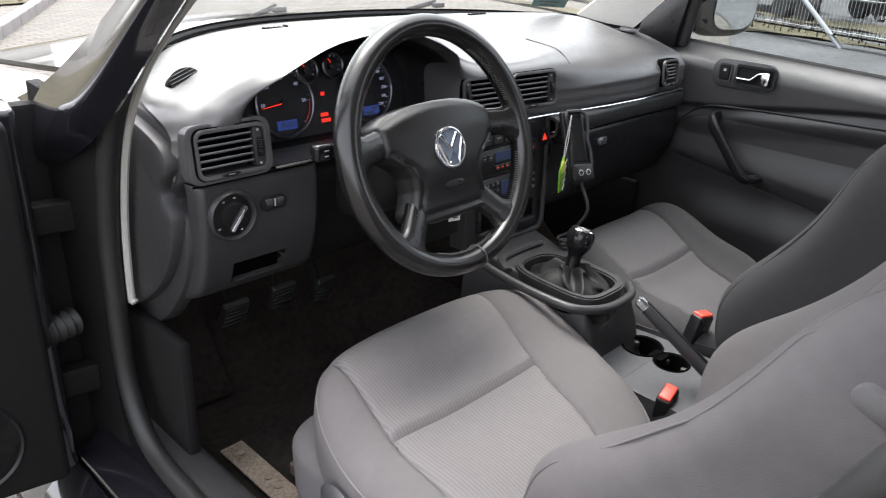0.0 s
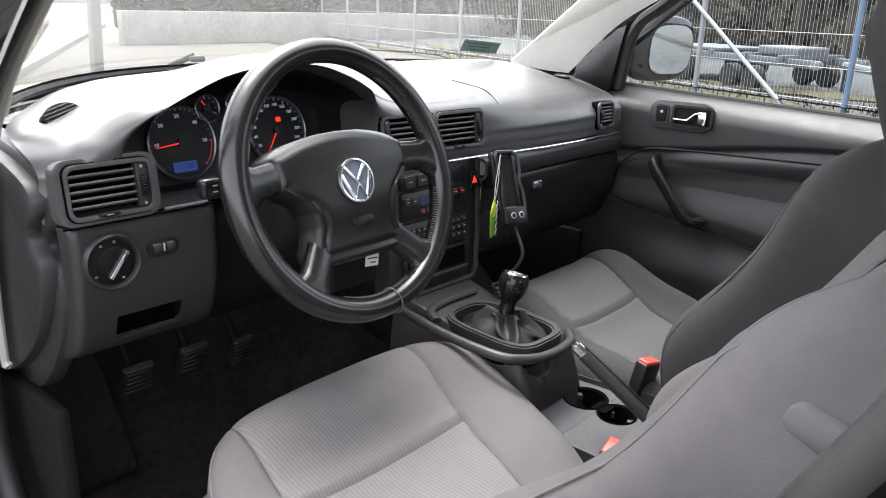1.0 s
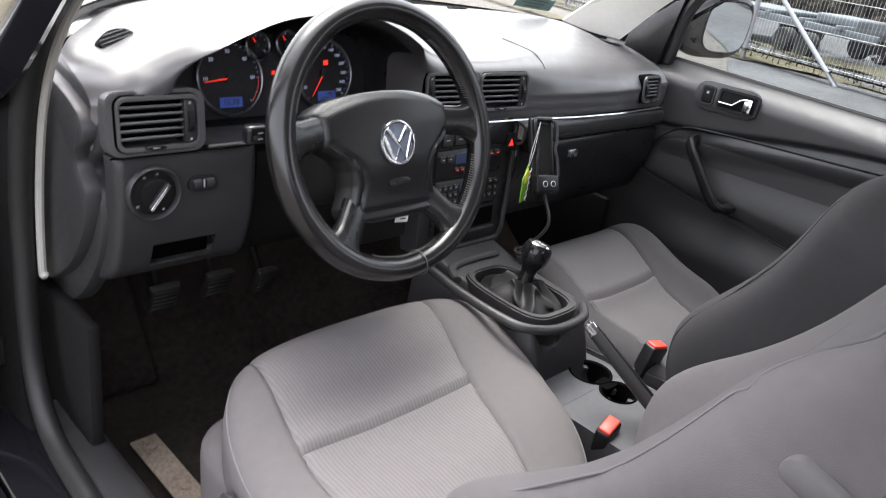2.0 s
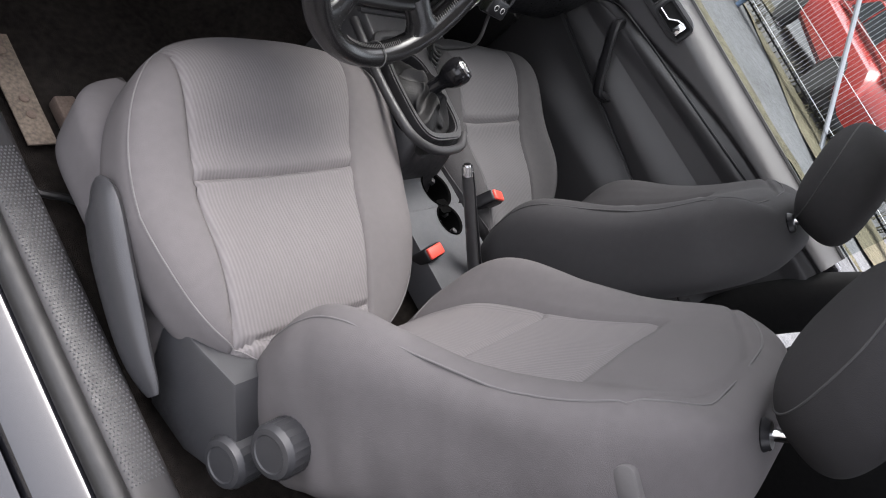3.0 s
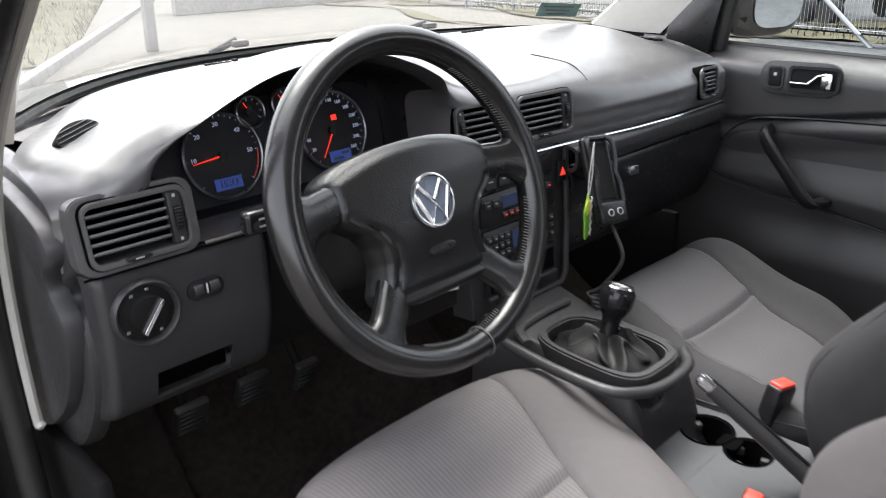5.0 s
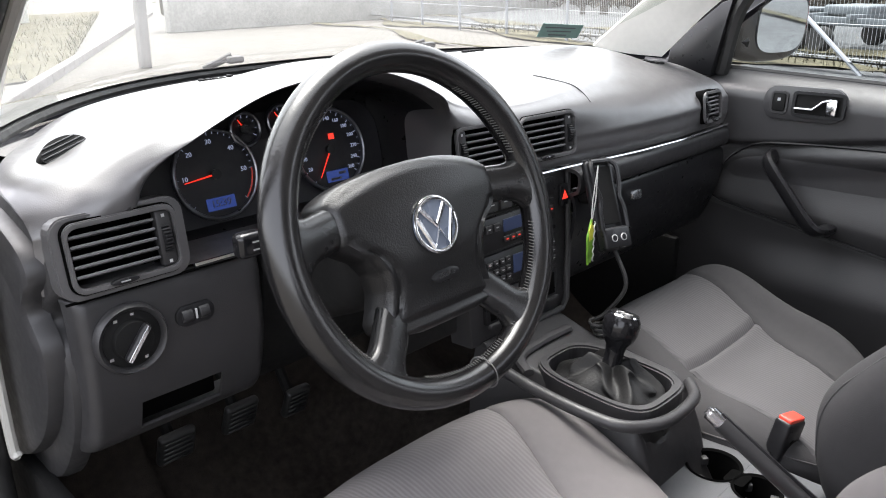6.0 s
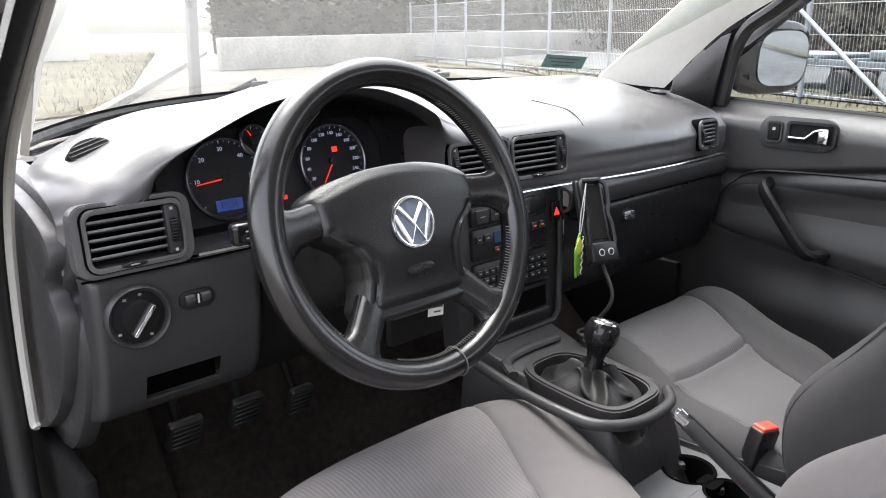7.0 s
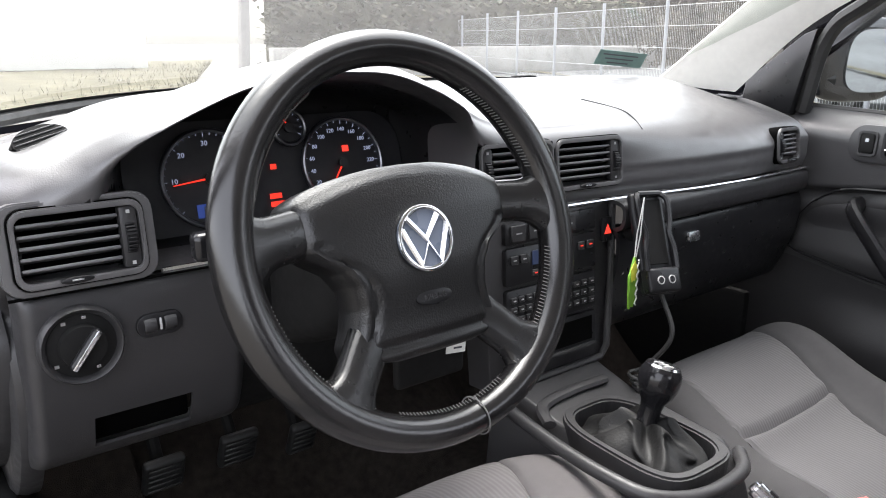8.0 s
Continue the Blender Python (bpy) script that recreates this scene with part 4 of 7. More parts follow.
def dash_profile(x):
    b = sstep(-0.575, -0.50, x) * sstep(-0.10, -0.15, x)
    ze, fy = edge_z(x), front_y(x)
    yb = ws_y(x) - 0.005
    roll = 0.018 + 0.074 * sstep(0.06, 0.30, x) * (1 - 0.6 * sstep(0.46, 0.64, x))
    ye = fy - 0.006 - 0.016 * b
    crown = lambda y: 0.974 - 0.034 * sstep(0.50, 0.66, x) - 0.034 * sstep(-0.46, -0.64, x) + 0.020 * max(0.0, 1 - ((y - 0.46) / 0.34) ** 2)
    yl, zl = ye + 0.035 + 0.88 * roll, ze + 0.004 + 0.30 * roll
    end = max(sstep(-0.50, -0.62, x), sstep(0.50, 0.63, x))
    zb = 0.970 - 0.012 * end
    q = [yb - (yb - yl) * t for t in (0.33, 0.66)]
    lift = (1 - b) * sstep(-0.40, -0.50, x)
    flow = lambda z, t: z + (zb + (zl - zb) * t + 0.003 - z) * end
    top = [(yb, zb), (q[0], flow(crown(q[0]), 0.33)), (q[1], flow(0.5 * crown(q[1]) + 0.5 * max(crown(q[1]), ze), 0.66)), (yl, zl + 0.006 * lift)]
    solid = [(ye + 0.010 + 0.49 * roll, ze - 0.004 + 0.13 * roll + 0.004 * lift), (ye + 0.22 * roll, ze - 0.019), (fy, max(ze - 0.045 - 0.3 * roll, 0.889)), (fy, 0.875), (fy, 0.858), (fy + 0.006, 0.838)]
    hood = [(ye + 0.008, ze - 0.001), (ye + 0.006, ze - 0.009), (0.335, 0.5 * (ze + 0.99) - 0.014), (0.350, 0.94), (0.326, 0.850), (0.226, 0.838)]
    return [Vector((x, p[0], p[1])) for p in top] + [Vector((x, s[0] + (h[0] - s[0]) * b, s[1] + (h[1] - s[1]) * b)) for s, h in zip(solid, hood)]


VENTS = [(-0.589, 0.881, 0.116, 0.073), (-0.043, 0.897, 0.124, 0.072), (0.086, 0.895, 0.126, 0.072), (0.572, 0.884, 0.062, 0.060)]
bm = bmesh.new()
XS = [-0.664 + 1.324 * k / 180 for k in range(181)]
raw = [smooth_path(dash_profile(x), 70) for x in XS]
cols = []
for i, c in enumerate(raw):
    w = min(6, i, 180 - i)
    near = raw[i - w : i + w + 1]
    cols.append([p.lerp(Vector((p.x, sum(q[j].y for q in near) / len(near), sum(q[j].z for q in near) / len(near))), max(1 - sstep(24, 36, j), 1 - sstep(-0.62, -0.58, p.x))) for j, p in enumerate(c)])
for c in cols:
    for j, p in enumerate(c):
        p.z -= 0.012 * max(0.0, (-0.622 - p.x) / 0.042) ** 2 * (1 - sstep(30, 44, j))
vs = grid(bm, 181, 70, lambda u, v: cols[round(u * 180)][round(v * 69)])
for i in range(181):
    for j in range(34, 70):
        p = vs[i][j].co
        if any(abs(p.x - vx) < vw / 2 - 0.006 and abs(p.z - vz) < vh / 2 - 0.005 for vx, vz, vw, vh in VENTS):
            p.y += 0.06
# dashboard faces under the hood, split off so their colour carries the shade
lining = bmesh.new()
inner = [f for i, x in enumerate(XS[:-1]) if -0.535 < x < -0.128 for j in range(41, 69) for f in vs[i][j].link_faces if vs[i + 1][j + 1] in f.verts and not (vs[i][j].co.y < 0.300 and vs[i][j].co.z < 0.87)]
for f in inner:
    lining.faces.new([lining.verts.new(v.co) for v in f.verts])
bmesh.ops.remove_doubles(lining, verts=lining.verts[:], dist=1e-6)
bmesh.ops.delete(bm, geom=inner, context="FACES")
part("binnacle_shade", lining, M_SMOOTH, dash, "inner faces of the instrument hood, blackened for shade")
part("upper_dash", bm, M_DASH, dash, "soft grained upper dashboard")


def dash_top(x, y):
    """Height of the dashboard's upper side."""
    c = cols[min(180, max(0, round((x + 0.664) / 1.324 * 180)))]
    return min(((abs(p.y - y), p.z) for p in c[:34]))[1]


def dash_at(x, y):
    """The upper side's point at x, y, between its rows."""
    c = cols[min(180, max(0, round((x + 0.664) / 1.324 * 180)))]
    for a, b in zip(c[:40], c[1:41]):
        if a.y >= y >= b.y:
            return Vector((x, y, a.z + (b.z - a.z) * (a.y - y) / max(1e-6, a.y - b.y)))
    return Vector((x, y, c[34].z))


def panel(name, x0, x1, prof, material, parent, nx=24, n=30, label="", thick=0.006):
    """A moulding along x through (y, z) points, with thickness."""
    bm = bmesh.new()
    c = smooth_path([(0, y, z) for y, z in prof], n)
    back = []
    for k in range(n):
        d = (c[min(k + 1, n - 1)] - c[max(k - 1, 0)]).normalized()
        back.append(c[k] + Vector((0, -d.z, d.y)) * thick)
    loop = c + back[::-1]
    grid(bm, nx, 2 * n, lambda u, v: Vector((x0 + (x1 - x0) * u, loop[round(v * 2 * n) % (2 * n)].y, loop[round(v * 2 * n) % (2 * n)].z)), False, True)
    bmesh.ops.holes_fill(bm, edges=bm.edges[:], sides=0)
    return part(name, bm, material, parent, label)


# lower driver-side panel, knee panel, glovebox
KNEE = smooth_path([(0, 0.228, 0.8345), (0, 0.211, 0.8315), (0, 0.206, 0.80), (0, 0.209, 0.74), (0, 0.221, 0.69), (0, 0.240, 0.652), (0, 0.275, 0.632), (0, 0.32, 0.628)], 60)


def knee_pt(u, v):
    """The knee panel: a moulding that turns inwards at both ends."""
    c = KNEE[round(v * 59)]
    x = -0.652 + 0.222 * u
    e = max(0.0, 1 - (x + 0.652) / 0.014, 1 - (-0.430 - x) / 0.020)
    return Vector((x, c.y + 0.030 * (1 - math.sqrt(1 - min(1.0, e) ** 2)), c.z))


bm = bmesh.new()
kv = grid(bm, 75, 60, knee_pt)
hole = [f for i in range(74) for j in range(59) for f in kv[i][j].link_faces if kv[i + 1][j + 1] in f.verts and -0.597 < kv[i][j].co.x < -0.497 and 0.663 < kv[i][j].co.z < 0.704]
bmesh.ops.delete(bm, geom=hole, context="FACES")
bmesh.ops.recalc_face_normals(bm, faces=bm.faces[:])
bmesh.ops.solidify(bm, geom=bm.faces[:], thickness=0.004)
part("knee_panel", bm, M_PLASTIC, dash, "dark grey knee panel with a pocket")
# box behind the hole; the pocket's shade is its black colour
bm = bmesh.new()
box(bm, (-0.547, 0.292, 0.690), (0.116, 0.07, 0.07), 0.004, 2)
part("pocket_box", bm, M_VOID, dash, "pocket filled with a box in shade black")
bm = bmesh.new()
tube(bm, [(-0.655 + 0.225 * k / 20, 0.2105, 0.8365) for k in range(21)], 0.0016, 6)
part("panel_gap", bm, M_VOID, dash)
panel("column_side_panel", -0.42, -0.115, [(0.26, 0.835), (0.235, 0.80), (0.25, 0.72), (0.29, 0.64), (0.34, 0.60)], M_BLACK, dash)
panel("glovebox_top", 0.135, 0.655, [(0.21, 0.838), (0.168, 0.832), (0.160, 0.815), (0.165, 0.795), (0.185, 0.785)], M_PLASTIC, dash)
panel("glovebox_lid", 0.135, 0.655, [(0.20, 0.792), (0.172, 0.785), (0.170, 0.74), (0.185, 0.68), (0.215, 0.62), (0.28, 0.59)], M_SMOOTH, dash, label="black glovebox lid")
bm = bmesh.new()
prism(bm, rounded(0.03, 0.016, 0.004), basis((0.316, 0.167, 0.756), (1, 0, 0), (0, 0.1, 1)), -0.002, 0.004, 0.001)
part("glovebox_lock", bm, M_SATIN, dash)
# chrome line under the vents
bm = bmesh.new()
tube(bm, [(x, front_y(x) - 0.005, 0.836) for x in [-0.10 + 0.76 * k / 30 for k in range(31)]], 0.0022, 6)
part("bright_strip", bm, M_CHROME, dash, "thin bright strip")
bm = bmesh.new()
tube(bm, [(x, 0.2085, 0.8415) for x in (-0.518, -0.485, -0.452)], 0.0032, 6)
part("bright_strip", bm, M_CHROME, dash)
# end cover facing the open door: rounded surround, waisted cover
def end_frame(x):
    return Matrix(((0, 0, -1, x), (1, 0, 0, 0), (0, 1, 0, 0), (0, 0, 0, 1)))


def soft(pts, n):
    """A closed smooth outline through (y, z) points."""
    q = [(0, *p) for p in pts]
    c = smooth_path(q[-2:] + q + q[:2], n + 1)
    m = len(q) + 3
    return [(p.y, p.z) for k, p in enumerate(c) if 2 / m - 1e-6 <= k / n < (len(q) + 2) / m - 1e-6]


bm = bmesh.new()
prism(bm, soft([(0.50, 0.938), (0.42, 0.939), (0.34, 0.930), (0.27, 0.909), (0.234, 0.880), (0.233, 0.845), (0.262, 0.808), (0.237, 0.775), (0.236, 0.715), (0.275, 0.64), (0.36, 0.560), (0.47, 0.535), (0.58, 0.60), (0.60, 0.76), (0.58, 0.90)], 120), end_frame(-0.640), -0.004, 0.022, 0.014)
part("end_surround", bm, M_END, dash, "dark grey rounded end surround")
bm = bmesh.new()
prism(bm, soft([(0.46, 0.924), (0.375, 0.920), (0.305, 0.908), (0.252, 0.888), (0.238, 0.860), (0.264, 0.820), (0.240, 0.782), (0.253, 0.722), (0.315, 0.643), (0.42, 0.575), (0.51, 0.565), (0.56, 0.65), (0.56, 0.80), (0.53, 0.90)], 120), end_frame(-0.660), -0.004, 0.020, 0.012)
part("end_cover", bm, M_END, dash, "dark grey end cover")


def vent(cx, cy, cz, w, h, slats, wheel_side, lean=0.12, yaw=0.0):
    """An air vent: gap and box coloured as shade, frame, slats, thumb wheel with marks, tab."""
    m = basis((cx, cy, cz), (1, yaw, 0), (0, lean, 1))
    bm = bmesh.new()
    ring_plate(bm, rounded(w, h, 0.013), rounded(w - 0.009, h - 0.012, 0.009), m, -0.036, 0.0035)
    bmesh.ops.bevel(bm, geom=bm.edges[:], offset=0.0012, segments=2, affect="EDGES", clamp_overlap=True)
    v = part("air_vent", bm, M_DASH, dash, "air vent with dark slats")
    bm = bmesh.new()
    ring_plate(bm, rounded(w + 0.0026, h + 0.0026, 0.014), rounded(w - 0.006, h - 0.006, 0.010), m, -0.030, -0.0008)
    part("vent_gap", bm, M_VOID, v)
    if cx < -0.3:
        bm = bmesh.new()
        ring_plate(bm, rounded(w + 0.022, h + 0.013, 0.018), rounded(w + 0.0014, h + 0.0014, 0.0135), m, -0.030, -0.0040)
        bmesh.ops.bevel(bm, geom=bm.edges[:], offset=0.0016, segments=2, affect="EDGES", clamp_overlap=True)
        part("vent_surround", bm, M_DASH, v)
    # back of the vent, its shade put into the colour
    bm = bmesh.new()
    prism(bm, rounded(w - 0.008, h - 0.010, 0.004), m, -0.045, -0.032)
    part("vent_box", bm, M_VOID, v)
    strip = 0.017
    sx0 = -w / 2 + 0.006 + (strip if wheel_side < 0 else 0)
    sx1 = w / 2 - 0.006 - (strip if wheel_side > 0 else 0)
    for k in range(slats):
        z = -h / 2 + 0.011 + (h - 0.022) * (k + 0.5) / slats
        bm = bmesh.new()
        box(bm, ((sx0 + sx1) / 2, z, -0.008), (sx1 - sx0, 0.0034, 0.015), 0.0012, 2, m @ Matrix.Translation((0, z, -0.008)) @ Matrix.Rotation(radians(-16), 4, "X") @ Matrix.Translation((0, -z, 0.008)))
        part("slat", bm, M_SLAT, v)
    xw = wheel_side * (w / 2 - 0.0135)
    bm = bmesh.new()
    box(bm, (xw, 0, -0.006), (strip, h - 0.013, 0.012), 0.003, 2, m)
    plate_ = part("wheel_plate", bm, M_PLASTIC, v)
    bm = bmesh.new()
    wm_ = m @ Matrix.Translation((xw, -0.001, -0.010)) @ Matrix.Rotation(radians(90), 4, "Y")
    for k in range(28):
        box(bm, (0.0165, 0, 0), (0.003, 0.0021, 0.0085), 0.0004, 1, wm_ @ Matrix.Rotation(k * math.tau / 28, 4, "Z"))
    lathe(bm, [(0.0, -0.004), (0.0158, -0.004), (0.0162, 0.0), (0.0158, 0.004), (0.0, 0.004)], wm_, 28)
    part("thumb_wheel", bm, M_SMOOTH, v, "ribbed thumb wheel")
    for oy in (0.024, -0.025):
        bm = bmesh.new()
        box(bm, (xw, oy * h / 0.072, 0.0003), (0.0035, 0.0035, 0.0006), 0.0002, 1, m)
        part("wheel_mark", bm, M_WHITE, plate_)
    bm = bmesh.new()
    prism(bm, [(0.015 * math.cos(a), 0.0034 * math.sin(a)) for a in [k * math.tau / 20 for k in range(20)]], m @ Matrix.Translation(((sx0 + sx1) / 2, -h / 2 + 0.0045, 0)), 0.0, 0.0062, 0.0012)
    tab = part("vent_tab", bm, M_SMOOTH, v)
    bm = bmesh.new()
    box(bm, ((sx0 + sx1) / 2, -h / 2 + 0.0045, 0.0064), (0.010, 0.0014, 0.0006), 0.0002, 1, m)
    part("tab_mark", bm, M_SATIN, tab)
    return v


vent(-0.589, 0.208, 0.881, 0.116, 0.073, 5, 1)
vent(-0.043, 0.203, 0.897, 0.124, 0.072, 5, -1, 0.12, -0.09)
vent(0.086, 0.191, 0.895, 0.126, 0.072, 5, 1, 0.12, -0.09)
vent(0.572, 0.162, 0.884, 0.072, 0.062, 5, -1)
# demister slots on top
bm = bmesh.new()
oc = dash_at(-0.588, 0.340)
om = basis(oc + Vector((0, -0.002, 0.002)), (0.057, 0.023, 0.012), (0.02, 0.02, 0.019))
prism(bm, [(0.0315 * math.cos(a), 0.0155 * math.sin(a)) for a in [k * math.tau / 32 for k in range(32)]], om, -0.012, 0.0022)
ov = part("demister_vent", bm, M_BLACK, dash, "oval demister vent with slats")
for k in range(-2, 3):
    bm = bmesh.new()
    wd = 0.060 * math.sqrt(1 - (k / 3.0) ** 2)
    box(bm, (0, k * 0.0052, 0.0022), (wd, 0.0014, 0.003), 0.0005, 1, om)
    part("slat", bm, M_GREYPL, ov)
for x0, y0, n, yaw in ((0.25, 0.53, 5, 0.0), (-0.30, 0.56, 5, 0.0), (0.585, 0.345, 6, -0.45)):
    bm = bmesh.new()
    for k in range(n):
        px, py = x0 + 0.012 * k * math.cos(yaw), y0 + 0.012 * k * math.sin(yaw)
        box(bm, (px, py, dash_top(px, py) + 0.0015), (0.007, 0.012, 0.004), 0.001, 1)
    part("demister_slots", bm, M_BLACK, dash)
bm = bmesh.new()
tube(bm, smooth_path([dash_at(x, y) + Vector((0, -0.0003, 0.0003)) for x, y in ((0.186, 0.305), (0.200, 0.274), (0.214, 0.242), (0.216, 0.220), (0.212, 0.202))], 40), 0.0011, 5)
part("airbag_seam", bm, M_SMOOTH, dash)

# ---- centre console ----
console = thing("centre_console", (0.02, -0.1, 0.4), "dark grey centre console with gear lever well", "console")


def console_pt(u, v):
    y = 0.20 - 0.75 * u
    zt = lerp_table([(-0.55, 0.392), (-0.14, 0.395), (-0.116, 0.44), (-0.102, 0.495), (-0.082, 0.545), (-0.056, 0.567), (0.0, 0.570), (0.09, 0.575), (0.20, 0.60)], y)
    hw = lerp_table([(-0.55, 0.085), (-0.15, 0.095), (-0.06, 0.096), (0.08, 0.105), (0.20, 0.115)], y)
    t = 2 * v - 1
    xx = 0.018 + hw * (1.18 if abs(t) > 0.98 else 1.0) * spow(math.sin(t * math.pi / 2), 0.62)
    z = zt - (zt - 0.30) * max(0.0, abs(t) - 0.42) ** 1.6 / 0.58**1.6
    well = (abs((xx + 0.004) / 0.0615) ** 4 + abs((y - 0.002) / 0.092) ** 3.2) ** 0.28
    z -= 0.060 * sstep(1.04, 0.94, well)
    return Vector((xx, y, z))


bm = bmesh.new()
grid(bm, 140, 100, console_pt)
part("console_shell", bm, M_PLASTIC, console)


# ---- instrument cluster ----
def disc(bm, m, r, z0, z1, seg=40):
    return lathe(bm, [(0, z0), (r, z0), (r, z1), (0, z1)], m, seg)


cluster = thing("instrument_cluster", (-0.33, 0.32, 0.88), "instrument cluster with two round dials and red warning lights", "instrument cluster")
cm = basis((-0.329, 0.322, 0.908), (1, 0, 0), (0, 0.22, 1))
bm = bmesh.new()
prism(bm, rounded(0.37, 0.135, 0.05), cm, -0.02, -0.010)
part("face_plate", bm, M_DIAL, cluster)


def gauge(cx, cy, r, name):
    m = cm @ Matrix.Translation((cx, cy, 0))
    bm = bmesh.new()
    disc(bm, m, r, -0.010, -0.007)
    g = part(name, bm, M_DIAL, cluster, "black round dial with chrome ring")
    bm = bmesh.new()
    grid(bm, 48, 8, lambda u, v: m @ Vector(((r + 0.0026 * math.cos(math.tau * v)) * math.cos(math.tau * u), (r + 0.0026 * math.cos(math.tau * v)) * math.sin(math.tau * u), -0.003 + 0.004 * math.sin(math.tau * v))), True, True)
    part("dial_ring", bm, M_RING, g)
    return g, m


def ticks(g, m, r, a0, a1, n, long_every):
    bm = bmesh.new()
    for k in range(n + 1):
        a = radians(a0 + (a1 - a0) * k / n)
        ln = 0.005 if k % long_every == 0 else 0.003
        box(bm, (r - ln / 2, 0, -0.0062), (ln, 0.0006, 0.0006), 0, 1, m @ Matrix.Rotation(a, 4, "Z"))
    tagged(part("scale_marks", bm, M_NUM, g), kind="stuff")


def needle(g, m, ang, r):
    bm = bmesh.new()
    mr = m @ Matrix.Rotation(radians(ang), 4, "Z")
    tube(bm, [mr @ Vector((-0.006, 0, -0.003)), mr @ Vector((r, 0, -0.003))], lambda t: 0.0014 - 0.0008 * t, 6)
    part("needle", bm, M_NEEDLE, g, "lit red needle")
    bm = bmesh.new()
    disc(bm, m, 0.0065, -0.006, -0.001, 20)
    part("needle_hub", bm, M_SMOOTH, g)


tach, tm = gauge(-0.089, 0.0, 0.056, "rev_counter")
ticks(tach, tm, 0.054, 225, -45, 30, 5)
for k, n in enumerate(("10", "20", "30", "40", "50")):
    a = radians(225 - 270 * (k + 1) / 6)
    lettering(n, tm @ Matrix.Translation((0.041 * math.cos(a), 0.041 * math.sin(a), -0.006)), 0.0086, M_NUM, tach, "dial_number")
needle(tach, tm, 186, 0.044)
bm = bmesh.new()
tube(bm, [tm @ Vector((0.0525 * math.cos(radians(a)), 0.0525 * math.sin(radians(a)), -0.0062)) for a in range(-45, 1, 3)], 0.0012, 5)
part("red_zone", bm, M_RED, tach, "red arc at the scale end")
speedo, sm = gauge(0.090, 0.002, 0.057, "speedometer")
ticks(speedo, sm, 0.055, 232, -42, 26, 2)
for k in range(1, 14):
    a = radians(232 - 274 * k / 13)
    lettering(str(k * 20), sm @ Matrix.Translation((0.0435 * math.cos(a), 0.0435 * math.sin(a), -0.006)), 0.0074, M_NUM, speedo, "dial_number")
needle(speedo, sm, 236, 0.044)
for cx, cy in ((-0.036, 0.049), (0.020, 0.052)):
    g, m = gauge(cx, cy, 0.021, "small_gauge")
    ticks(g, m, 0.0195, 210, -30, 8, 4)
    needle(g, m, 120, 0.015)
for m, g, w, txt in ((tm @ Matrix.Translation((0.000, -0.037, -0.006)), tach, 0.040, "15:39"), (sm @ Matrix.Translation((0.006, -0.038, -0.006)), speedo, 0.038, "")):
    bm = bmesh.new()
    box(bm, (0, 0, 0), (w, 0.016, 0.001), 0.0004, 1, m)
    d = part("display", bm, M_BLUE, g, "blue backlit display")
    if txt:
        lettering(txt, m @ Matrix.Translation((0, 0, 0.0008)), 0.013, M_INK, d, "display_digits")
    else:
        bm = bmesh.new()
        for i, (bx, by, bw) in enumerate(((0.008, 0.003, 0.012), (-0.004, -0.004, 0.018))):
            box(bm, (bx, by, 0.0008), (bw, 0.0035, 0.0006), 0, 1, m)
        part("display_bars", bm, M_INK, d)
bm = bmesh.new()
box(bm, (0.007, 0.018, -0.0055), (0.0095, 0.0080, 0.0008), 0.0003, 1, sm)
part("brake_warning_light", bm, M_REDDARK, cluster, "glowing red warning light")
for bx, by, bw in ((-0.006, -0.030, 0.016), (-0.004, -0.040, 0.020), (-0.004, 0.006, 0.008)):
    bm = bmesh.new()
    box(bm, (bx - 0.002, by, -0.0085), (bw, 0.0065, 0.0008), 0.0003, 1, cm)
    part("warning_light", bm, M_NEEDLE, cluster, "small red lit display")

# ---- light switch, dimmer, stalks, column ----
lm = basis((-0.6015, 0.199, 0.786), (1, 0, 0), (0, 0.02, 1))
lsw = thing("light_switch", (-0.6015, 0.2, 0.75), "black rotary light switch with chrome grip", "switch")
bm = bmesh.new()
lathe(bm, [(0.034, -0.006), (0.0385, -0.006), (0.0385, 0.002), (0.036, 0.006), (0.032, 0.003), (0.030, -0.004)], lm, 40)
part("bezel_ring", bm, M_PLASTIC, lsw)
bm = bmesh.new()
lathe(bm, [(0, -0.006), (0.033, -0.006), (0.033, 0.0), (0.022, 0.002), (0.0205, 0.009), (0.0, 0.011)], lm, 40)
part("dial", bm, M_BLACK, lsw)
bm = bmesh.new()
gm = lm @ Matrix.Rotation(radians(-38), 4, "Z")
box(bm, (0, 0, 0.015), (0.0085, 0.044, 0.011), 0.004, 3, gm)
grip = part("grip", bm, M_SMOOTH, lsw)
bm = bmesh.new()
box(bm, (0.0, 0, 0.0205), (0.0045, 0.042, 0.002), 0.0009, 2, gm)
part("grip_inlay", bm, M_CHROME, grip, "chrome inlay")
for ax, ay in ((-0.024, -0.016), (-0.014, 0.024), (0.004, 0.027), (0.012, -0.024)):
    bm = bmesh.new()
    box(bm, (ax, ay, 0.0012), (0.004, 0.003, 0.0006), 0, 1, lm)
    part("switch_mark", bm, M_SATIN, lsw)
dm = basis((-0.527, 0.206, 0.789), (1, 0, 0), (0, 0.02, 1))
dimmer = thing("dimmer_switch", (-0.527, 0.205, 0.775), "black thumb-wheel dimmer in the knee panel", "switch")
bm = bmesh.new()
prism(bm, rounded(0.046, 0.024, 0.011), dm, -0.004, 0.004, 0.0015)
part("bezel", bm, M_SMOOTH, dimmer)
